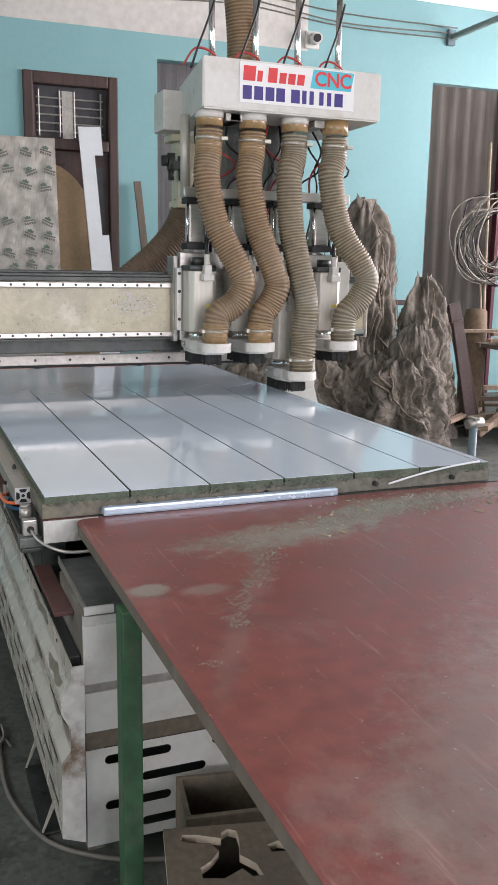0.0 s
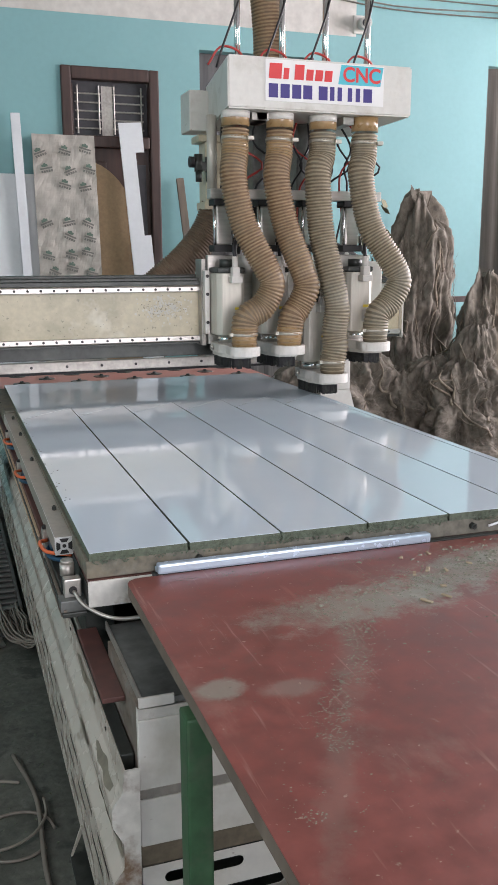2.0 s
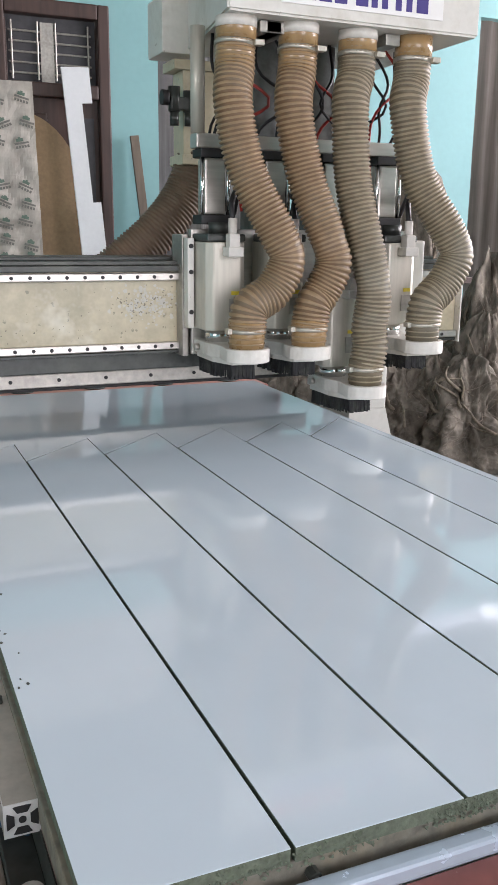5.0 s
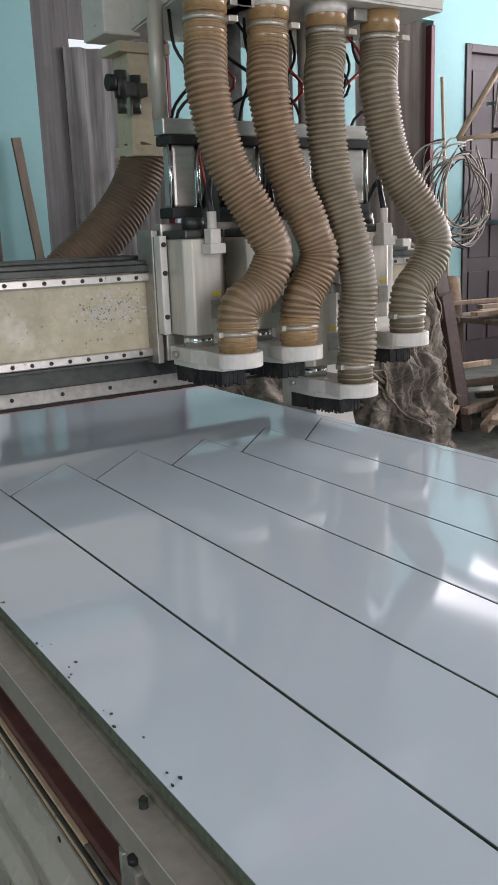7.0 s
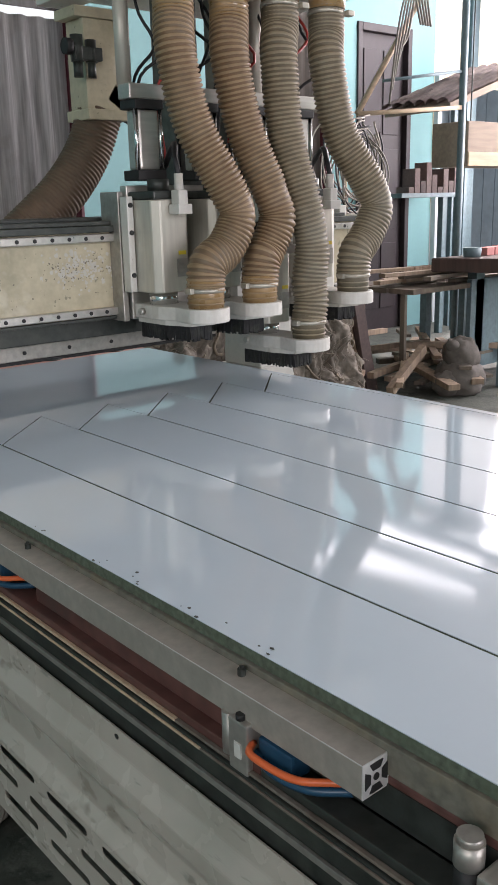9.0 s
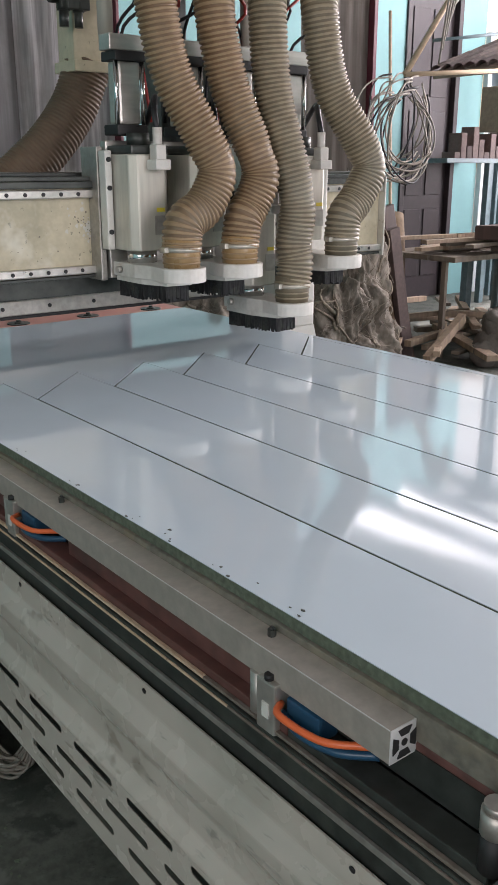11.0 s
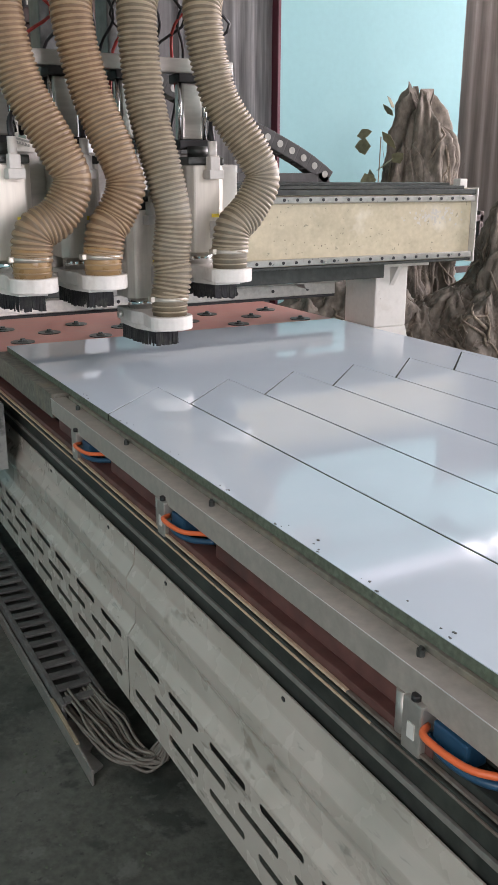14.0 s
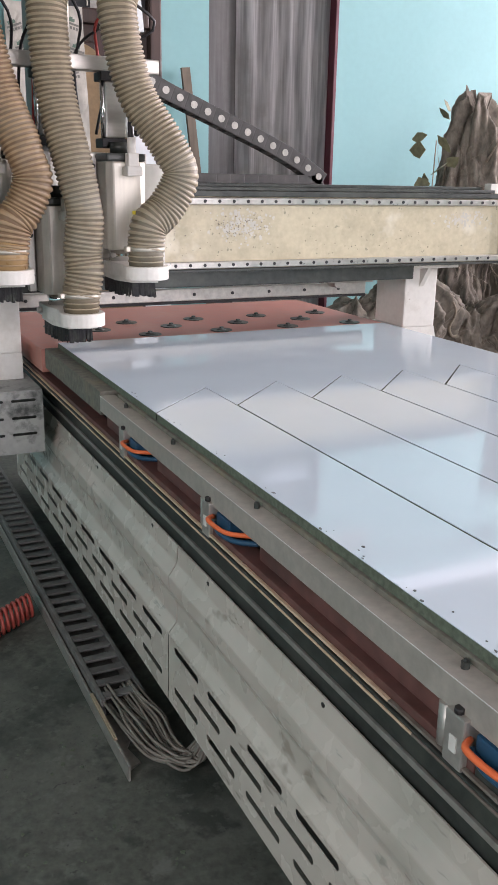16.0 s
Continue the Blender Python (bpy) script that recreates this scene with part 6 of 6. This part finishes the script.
def surroundings():
    root_mass("root_stump", (3.36, 3.82, FLOOR), [(0.05, 0.0, 1.20, 0.36), (-0.36, -0.05, 0.64, 0.34), (-0.08, -0.18, 0.86, 0.32), (-0.26, -0.26, 0.62, 0.34), (0.12, 0.06, 1.0, 0.26)], 11, "large furrowed grey-brown root stump on the floor", 0.55, 60, 420)
    root_mass("root_stump", (3.32, 4.63, FLOOR), [(0.04, 0.0, 1.78, 0.27), (0.10, -0.04, 1.60, 0.22), (-0.10, -0.04, 1.45, 0.22)], 23, "tall weathered root stump wound with dry vines", 0.15, 40)
    root_mass("root_stump", (2.45, 4.0, FLOOR), [(0.0, 0.0, 0.72, 0.50), (0.35, -0.12, 0.55, 0.36), (-0.32, 0.1, 0.60, 0.36)], 31, "low weathered root stump behind the machine", 0.5)
    # dry leaves beside the tall stump
    rnd = random.Random(6)
    pl = thing("dry_plant", (2.85, 4.5, FLOOR), "sprig with dry brown leaves beside a root stump", "plant")
    bm = B()
    tube(bm, [(2.92, 4.5, FLOOR), (2.90, 4.48, 0.8), (2.90, 4.46, 1.3), (2.90, 4.45, 1.6)], 0.004, 6)
    part("stem", bm, "vine", pl)
    for k in range(10):
        z = 1.25 + 0.6 * rnd.random()
        x, y = 2.92 + rnd.uniform(-0.18, 0.12), 4.45 + rnd.uniform(-0.1, 0.1)
        bm = B()
        L, w = rnd.uniform(0.08, 0.15), rnd.uniform(0.03, 0.06)
        out = [(0, 0), (w, L * 0.35), (w * 0.7, L * 0.7), (0, L), (-w * 0.7, L * 0.7), (-w, L * 0.35)]
        prism(bm, out, -0.001, 0.001)
        bmesh.ops.transform(bm, matrix=Matrix.Translation((x, y, z)) @ Euler((rnd.uniform(0, 6), rnd.uniform(0, 6), rnd.uniform(0, 6))).to_matrix().to_4x4(), verts=bm.verts[:])
        part("leaf", bm, "leaf", pl)
    # leaning plank and thin poles
    bm = B()
    m4 = Matrix.Translation((3.905, 3.70, FLOOR)) @ Matrix.Rotation(radians(-15.5), 4, "Y")
    box(bm, -0.050, 0.050, -0.02, 0.02, 0, 1.07, 0.004, m4)
    solo("wooden_plank", bm, "brownwood", "dark red-brown plank leaning beside a root stump", "plank", "leaning planks", base=(3.9, 3.7, FLOOR))
    bm = B()
    box(bm, -0.045, 0.045, -0.02, 0.02, 0, 0.92, 0.004, Matrix.Translation((3.83, 3.64, FLOOR)) @ Matrix.Rotation(radians(-13), 4, "Y"))
    solo("wooden_plank", bm, "dusty_box", "dusty reddish plank leaning beside a root stump", "plank", "leaning planks", base=(3.83, 3.64, FLOOR))
    for x, y, dx, m_, h in ((4.42, 4.35, 0.10, "palewood", 2.35), (4.50, 4.40, 0.04, "rawwood", 1.2)):
        bm = B()
        tube(bm, [(x, y, FLOOR), (x + dx, y + 0.25, FLOOR + h)], 0.012, 8)
        solo("thin_pole", bm, m_, "thin pale wooden pole leaning upright", "pole", "thin poles", base=(x, y, FLOOR))
    # rail behind the plank
    rl = thing("low_rail", (4.1, 5.2, FLOOR), "low dark red wooden rail before the wall", "rail")
    for z in (1.02, 0.62):
        bm = B()
        box(bm, 3.75, 4.5, 5.18, 5.22, z, z + 0.05, 0.004)
        part("bar", bm, "brownwood", rl)
    for x in (3.75, 4.46):
        bm = B()
        box(bm, x, x + 0.04, 5.18, 5.22, FLOOR, 1.1, 0.004)
        part("post", bm, "brownwood", rl)
    # steel frame rack with a diagonal brace, and the hank of hoses on it
    fr = thing("steel_rack", (5.0, 4.3, FLOOR), "welded pale-painted rack with a diagonal brace", "rack")
    for a, b, rr, m_ in (((4.45, 4.36, 1.98), (5.5, 4.2, 2.06), 0.022, "palewood"), ((4.45, 4.36, 1.98), (5.2, 4.28, 3.0), 0.022, "palewood"), ((5.2, 4.28, 3.0), (6.55, 4.2, 3.2), 0.022, "bluegrey"),
                         ((5.5, 4.2, FLOOR), (5.5, 4.2, 3.05), 0.03, "bluegrey"), ((6.5, 4.2, FLOOR), (6.5, 4.2, 3.22), 0.03, "bluegrey"), ((4.7, 4.33, 2.22), (5.5, 4.2, 2.33), 0.016, "bluegrey")):
        bm = B()
        tube(bm, [a, b], rr, 4)
        part("bar", bm, m_, fr)
    hk = thing("hose_hank", (4.5, 4.45, 1.3), "hank of grey and black hoses hung on a rack", "hose hank")
    for k in range(18):
        cx, cz = 4.42 + rnd.uniform(-0.07, 0.10), 1.62 + rnd.uniform(-0.10, 0.06)
        a, b = rnd.uniform(0.14, 0.36), rnd.uniform(0.22, 0.36)
        bm = B()
        y0 = 4.36 + rnd.uniform(-0.07, 0.07)
        tube(bm, [(cx + a * math.cos(q), y0 + 0.05 * math.sin(2 * q + k), cz + b * math.sin(q)) for q in [2 * math.pi * i / 14 + 1.5 for i in range(14 if k % 3 else 10)]], 0.0065, 6, 50)
        part("loop", bm, ("pale_cable", "grey_cable", "cable", "pale_cable")[k % 4], hk)
    hk2 = thing("hose_hank", (5.0, 4.26, 2.3), "pale hoses hung over a diagonal brace", "hose hank")
    for k in range(5):
        bm = B()
        x = 4.98 + 0.03 * k
        tube(bm, [(x - 0.30, 4.25, 2.05 + 0.1 * k), (x - 0.22, 4.25, 2.55), (x - 0.10, 4.27, 2.86 + 0.02 * k), (x - 0.02, 4.28, 2.87 + 0.02 * k), (x + 0.04, 4.25, 2.62)], 0.009, 6)
        part("loop", bm, "grey_cable", hk2)
    wood_pile()
    far_right()
    left_floor()


def wood_pile():
    rnd = random.Random(15)
    for k in range(40):
        x, y = rnd.uniform(3.75, 5.6), rnd.uniform(3.15, 4.7)
        L, w, h = rnd.uniform(0.35, 1.1), rnd.uniform(0.03, 0.09), rnd.uniform(0.02, 0.045)
        z = FLOOR + 0.022 + (k % 5) * 0.05
        bm = B()
        m4 = Matrix.Translation((x, y, z)) @ Euler((0, radians(rnd.uniform(-4, 4)), rnd.uniform(-0.6, 1.2))).to_matrix().to_4x4()
        box(bm, -L / 2, L / 2, -w / 2, w / 2, -h / 2, h / 2, 0.003, m4)
        solo("timber_piece", bm, "rawwood" if k % 3 else "greywood", "short timber piece in an untidy pile", "timber", "timber pile", base=(x, y, z))
    # one squared batten propped on the pile
    bm = B()
    box(bm, -0.03, 0.03, -0.025, 0.025, 0, 0.55, 0.003, Matrix.Translation((3.63, 3.3, FLOOR + 0.10)) @ Euler((0, radians(68), radians(15))).to_matrix().to_4x4())
    solo("squared_batten", bm, "rawwood", "squared raw batten propped on timber scraps", "timber", base=(3.63, 3.3, FLOOR + 0.1))
    # dark bench with scrap timber laid across
    b = thing("trestle_bench", (4.8, 3.9, FLOOR), "dark rough timber bench stacked with offcuts", "bench")
    for y in (3.62, 3.86, 4.10):
        bm = B()
        box(bm, 4.10, 5.60, y - 0.11, y + 0.11, 0.74, 0.775, 0.004)
        part("board", bm, "greywood", b)
    for x in (4.95, 5.45):
        for y in (3.62, 4.10):
            bm = B()
            box(bm, x, x + 0.07, y - 0.03, y + 0.03, FLOOR, 0.74, 0.004)
            part("leg", bm, "bluegrey", b)
    for x, y in ((4.12, 4.10), (4.12, 3.62)):
        bm = B()
        box(bm, x, x + 0.03, y - 0.02, y + 0.02, FLOOR, 0.74, 0.004)
        part("leg", bm, "greywood", b)
    for k in range(14):
        L = rnd.uniform(0.35, 1.0)
        x, y = rnd.uniform(4.35, 5.2), rnd.uniform(3.58, 4.1)
        z = 0.775 + 0.014 + (k % 4) * 0.027
        bm = B()
        box(bm, -L / 2, L / 2, -0.03, 0.03, -0.013, 0.013, 0.003, Matrix.Translation((x, y, z)) @ Euler((0, 0, rnd.uniform(-0.3, 0.3))).to_matrix().to_4x4())
        solo("timber_piece", bm, "rawwood" if k % 2 else "greywood", "sawn timber offcut lying on a bench", "timber", "bench offcuts", base=(x, y, z))
    # a roll leaning behind, by the stump
    bm = B()
    tube(bm, [(4.02, 4.0, FLOOR + 0.02), (4.10, 4.08, 0.55), (4.20, 4.2, 1.02)], lambda u: 0.075 + 0.03 * math.sin(2.6 * u), 22, 16)
    solo("rolled_matting", bm, "matting", "dusty brown sack of matting leaning by a bench", "roll", base=(4.05, 4.0, FLOOR))
    # plain stone figure
    bm = B()
    for dx, dz, r, sz in ((0, 0.10, 0.17, 0.9), (0.02, 0.25, 0.125, 1.0), (0.12, 0.08, 0.12, 0.9), (-0.12, 0.08, 0.1, 0.9), (-0.07, 0.33, 0.05, 0.8), (0.10, 0.33, 0.05, 0.8)):
        q = bmesh.ops.create_uvsphere(bm, u_segments=28, v_segments=18, radius=r)
        for v in q["verts"]:
            v.co += v.co.normalized() * (0.10 * r * noise.noise(v.co * 9 + Vector((dx * 9, 0, dz * 7))) + 0.16 * r * noise.noise(v.co * 24))
            v.co.z *= sz
            v.co += Vector((4.28 + dx, 3.25, FLOOR + dz))
            v.co.z = max(v.co.z, FLOOR)
    for f in bm.faces:
        f.smooth = True
    solo("stone_figure", bm, "statue", "plain grey carved stone figure on the floor", "statue", base=(4.28, 3.25, FLOOR))


def far_right():
    # work table with pink boxes
    t = thing("work_table", (5.3, 3.2, FLOOR), "heavy dark brown work table with grey steel legs", "table")
    bm = B()
    prism(bm, [(4.42, 3.62), (4.62, 3.05), (6.4, 3.05), (6.4, 3.62)], 0.87, 0.965)
    bmesh.ops.bevel(bm, geom=bm.edges[:], offset=0.006, segments=2, affect="EDGES")
    part("top", bm, "brownwood", t)
    for x, y in ((4.62, 3.10), (6.2, 3.10), (4.80, 3.5), (6.2, 3.5)):
        bm = B()
        box(bm, x, x + 0.10, y, y + 0.08, FLOOR, 0.87, 0.004)
        part("leg", bm, "bluegrey", t)
    bm = B()
    box(bm, 4.74, 6.18, 3.5, 3.54, 0.15, 0.80, 0.004)
    part("back_panel", bm, "bluegrey", t)
    rnd = random.Random(2)
    for k in range(5):
        x = 4.84 + 0.10 * k
        bm = B()
        box(bm, x, x + 0.088, 3.45, 3.55, 0.965, 0.965 + (0.055, 0.055, 0.06, 0.14, 0.11)[k], 0.004)
        solo("small_box", bm, "pink_card", "small faded pink box on a work table", "box", "pink boxes", base=(x, 3.5, 0.965))
    bm = B()
    cyl(bm, (4.66, 3.45, 0.965), (4.66, 3.45, 1.03), 0.06, 0.066, seg=18)
    solo("tin_can", bm, "bluegrey", "low dark tin on a work table", "tin", base=(4.66, 3.45, 0.965))
    # wall shelf with boxes
    for k in range(9):
        x = 5.96 + 0.085 * k
        bm = B()
        box(bm, x, x + 0.075, 5.1, 5.25, 1.42, 1.42 + 0.055 * (1 + (k * 3) % 5), 0.004)
        solo("small_box", bm, "dusty_box", "small dusty reddish box on a wall shelf", "box", "shelf boxes", base=(x, 5.2, 1.42))
    ws = thing("wall_shelf", (6.3, 5.3, 1.38), "steel shelf on uprights before the wall", "shelf")
    bm = B()
    box(bm, 5.80, 6.72, 5.05, NY - 0.001, 1.38, 1.42, 0.004)
    part("board", bm, "bluegrey", ws)
    for x in (6.42, 6.66):
        bm = B()
        box(bm, x, x + 0.06, 5.06, 5.12, FLOOR, 1.38, 0.004)
        part("upright", bm, "bluegrey", ws)
    # long case slung between the rack posts
    hc = thing("hanging_cabinet", (6.0, 4.4, 1.62), "long weathered wooden case slung from a steel rack", "cabinet")
    bm = B()
    box(bm, 5.64, 6.80, 4.235, 4.60, 1.62, 1.97, 0.006)
    part("case", bm, "case_wood", hc)
    bm = B()
    box(bm, 5.64, 6.80, 4.222, 4.234, 1.62, 1.73, 0.002)
    part("pale_board", bm, "palewood", hc, "pale timber board along the case")
    for x in (5.7, 6.5):
        bm = B()
        cyl(bm, (x, 4.26, 1.97), (x, 4.26, 3.08), 0.006, seg=8)
        part("hanger", bm, "dark_steel", hc)
    # white post of the yard gate
    bm = B()
    box(bm, 7.0, 7.06, 5.60, 5.66, FLOOR, 2.6, 0.004)
    solo("gate_post", bm, "white_board", "thin white painted gate post", "post", base=(7.0, 5.6, FLOOR))
    # sheet fence of the yard
    bm = B()
    for k in range(12):
        box(bm, 7.12 + 0.22 * k, 7.33 + 0.22 * k, 5.72, 5.75, FLOOR - 0.2, 2.5, 0.004)
    solo("wall_fence", bm, "fence", "blue-grey sheet fence closing the yard", "fence", kind="structure", base=(8.4, 5.7, FLOOR))
    # small tiled canopy standing over the case
    roof = thing("tiled_canopy", (6.6, 4.9, FLOOR), "small canopy of weathered curved tiles on posts", "canopy")
    bm = B()
    prism(bm, [(5.95, 2.16), (7.20, 2.56), (7.20, 2.50), (5.95, 2.10)], 4.66, 5.40, "y")
    part("deck", bm, "case_wood", roof)
    for x, y, z in ((7.1, 4.72, 2.48), (7.1, 5.32, 2.48), (6.9, 5.32, 2.41)):
        bm = B()
        box(bm, x, x + 0.05, y, y + 0.05, FLOOR, z, 0.004)
        part("post", bm, "bluegrey", roof)
    tile = B()
    lo, hi = [], []
    for i in range(7):
        a = math.pi * i / 6
        lo.append(tile.verts.new((0, 0.062 * math.cos(a), 0.05 * math.sin(a))))
        hi.append(tile.verts.new((0.26, 0.055 * math.cos(a), 0.045 * math.sin(a) + 0.012)))
    for i in range(6):
        tile.faces.new((lo[i], lo[i + 1], hi[i + 1], hi[i]))
    bmesh.ops.solidify(tile, geom=tile.faces[:], thickness=0.010)
    tile = mesh_of("roof_tile", tile, "clay")
    slope = Matrix.Rotation(math.atan2(-0.40, 1.25), 4, "Y")
    for r_ in range(6):
        for c_ in range(6):
            piece("roof_tile", tile, roof, (5.93 + 0.205 * r_, 4.72 + 0.125 * c_, 2.165 + 0.0656 * r_), slope)


def left_floor():
    # cable tray and chain lying along the bed, slightly askew
    tr = thing("cable_tray", (-0.10, 2.3, FLOOR), "long black cable chain in a pale steel tray on the floor", "cable chain")
    ask = Matrix.Translation((-0.088, 1.30, FLOOR)) @ Matrix.Rotation(radians(0.3), 4, "Z")
    bm = B()
    box(bm, -0.066, -0.060, 0.0, 2.3, 0, 0.040, 0.002, ask)
    prism(bm, [(ask @ Vector(c)).to_2d()[:] for c in ((-0.060, 0.03, 0), (-0.022, 0.05, 0), (-0.034, 0.11, 0), (0.0, 0.16, 0), (0.062, 0.20, 0), (0.062, 2.3, 0), (-0.060, 2.3, 0))], FLOOR, FLOOR + 0.006)
    part("tray", bm, "alu_dull", tr, "dull bent steel tray")
    bm = B()
    box(bm, -0.068, -0.059, 0.10, 0.30, 0.0402, 0.047, 0.001, ask)
    part("edge_strip", bm, "mdf", tr, "pale strip on the tray's edge")
    bm = B()
    box(bm, -0.0435, 0.0435, 0.25, 2.3, 0.0065, 0.012, 0, ask)
    part("chain_bottom", bm, "chain_plastic", tr)
    for x in (-0.056, 0.044):
        bm = B()
        box(bm, x, x + 0.012, 0.24, 2.3, 0.0065, 0.060, 0.002, ask)
        part("chain_side", bm, "rung_grey", tr)
    rung = B()
    box(rung, -0.0438, 0.0438, -0.0135, 0.0135, -0.004, 0.004, 0.003)
    rung = mesh_of("chain_rung", rung, "rung_grey")
    for k in range(34):
        p = ask @ Vector((0.0, 0.26 + 0.06 * k, 0.056))
        piece("chain_rung", rung, tr, p, Matrix.Rotation(radians(0.3), 4, "Z"))
    rnd = random.Random(12)
    cb = thing("cable_bundle", (-0.05, 1.25, FLOOR), "bundle of dusty grey-brown cables beside a tray", "cables")
    for k in range(30):
        x = -0.138 + 0.0033 * k
        h = FLOOR + 0.020 + 0.032 * rnd.random()
        e = rnd.uniform(-0.012, 0.012)
        bm = B()
        tube(bm, [(x, 1.60, h + 0.01), (x + 0.003, 1.50, h + 0.018), (x + 0.012 + e, 1.42, h + 0.016), (x * 0.7 - 0.004 + e, 1.34 + rnd.uniform(-0.02, 0.02), h + 0.006), (-0.045 + e + 0.001 * k, 1.275 + rnd.uniform(-0.02, 0.02), FLOOR + 0.022 + 0.03 * rnd.random()), (-0.005 + e, 1.27 + rnd.uniform(-0.03, 0.03), FLOOR + 0.05), (0.04, 1.30, FLOOR + 0.09)], 0.0036, 6)
        part("cable", bm, "grey_cable", cb)
    # spiral air hose
    bm = B()
    n = 150
    pts = [(-0.345 + 0.16 * i / n, 2.02 + 0.12 * i / n + 0.034 * math.cos(i * 2 * math.pi / 15), FLOOR + 0.042 + 0.034 * math.sin(i * 2 * math.pi / 15)) for i in range(n)]
    tube(bm, pts, 0.0055, 6, n * 2)
    solo("coiled_hose", bm, "redhose", "red coiled air hose lying on the floor", "hose", base=(-0.22, 2.08, FLOOR))
    bm = B()
    tube(bm, [(-0.14, 0.62, FLOOR + 0.006), (-0.10, 0.40, FLOOR + 0.006), (-0.106, 0.12, FLOOR + 0.006), (-0.09, -0.015, FLOOR + 0.006), (-0.034, -0.17, FLOOR + 0.006), (0.085, -0.271, FLOOR + 0.006), (0.22, -0.32, FLOOR + 0.006)], 0.006, 8)
    solo("floor_hose", bm, "grey_cable", "grey-brown hose lying on the floor by the bed", "hose", base=(-0.1, 0, FLOOR))
    for k, (cx, cy, rx, ry) in enumerate(((-0.16, 0.27, 0.09, 0.09), (-0.20, 0.36, 0.12, 0.14))):
        bm = B()
        tube(bm, [(cx + rx * math.cos(q + k), cy + ry * math.sin(q + k), FLOOR + 0.005 + 0.006 * k) for q in [i * 0.5 for i in range(12)]], 0.004, 6, 60)
        solo("floor_cable", bm, "grey_cable", "loop of dusty cable on the floor", "cable", "floor cables", base=(cx, cy, FLOOR))
    tap = thing("floor_valve", (2.34, 1.6, FLOOR), "blue-grey pipe with a small valve beside the bed", "pipe")
    bm = B()
    cyl(bm, (2.34, 1.6, FLOOR), (2.34, 1.6, 0.60), 0.020, seg=12)
    part("pipe", bm, "bluegrey", tap)
    bm = B()
    cyl(bm, (2.30, 1.6, 0.615), (2.39, 1.6, 0.625), 0.024, seg=12)
    part("valve", bm, "alu_dull", tap)
    bm = B()
    box(bm, 2.325, 2.355, 1.57, 1.63, 0.635, 0.650, 0.004)
    part("handle", bm, "alu_dull", tap)


# ---------------------------------------------------------------- build
hall()
wooden_door()
wall_openings()
machine_bed()
worksheet()
red_table()
GANTRY = gantry()
CARRIAGE, SPINDLES, CHAIN = carriage()
CARRIAGE.scale = (1.031, 1.0, 1.042)
HEAD = (1.111, 1.822, 1.0456)
leaning_boards()
surroundings()

# carriage travel: seconds, across, along, spindle lift
TRAVEL = [
    (0, 0.059, -0.205, -0.033), (0.5, 0.06, -0.122, -0.031), (1, 0.061, -0.048, -0.031), (1.5, 0.052, 0.014, -0.03),
    (2, 0.047, 0.084, -0.031), (2.5, 0.038, 0.103, -0.032), (3, 0.01, 0.068, -0.034), (3.5, -0.008, 0.022, -0.028),
    (4, -0.014, 0.013, -0.01), (4.5, -0.016, 0.006, 0.005), (5.2, -0.012, 0.008, 0.003), (7, -0.001, 0.01, -0.002),
    (7.5, -0.003, 0.004, -0.002), (8, 0, 0.005, -0.003), (8.5, 0.002, 0.005, -0.003), (9, 0, 0, 0),
    (9.5, -0.006, -0.011, 0.003), (10, -0.018, -0.019, 0.004), (10.4, -0.05, 0.005, 0.004), (12.5, -0.517, 0.298, 0.001),
    (13, -0.635, 0.338, 0.002), (13.5, -0.744, 0.385, 0.004), (14, -0.853, 0.432, 0.006), (14.5, -0.964, 0.478, 0.007),
    (15, -1.075, 0.525, 0.01), (15.5, -1.174, 0.57, 0.014), (16, -1.212, 0.572, 0.013),
]


def motions():
    g = tuple(GANTRY["base"])
    walk(GANTRY, [(t, pose(g[0], g[1] + dy, g[2])) for t, dx, dy, dz in TRAVEL])
    walk(CARRIAGE, [(t, pose(HEAD[0] + dx, HEAD[1] + dy, HEAD[2])) for t, dx, dy, dz in TRAVEL])
    for s in SPINDLES:
        walk(s, [(t, pose(0, 0, dz)) for t, dx, dy, dz in TRAVEL])
    o = Vector(CHAIN.location)
    walk(CHAIN, [(t, pose(o.x - 0.5 * (dx + 1.153), o.y, o.z)) for t, dx, dy, dz in TRAVEL])


motions()
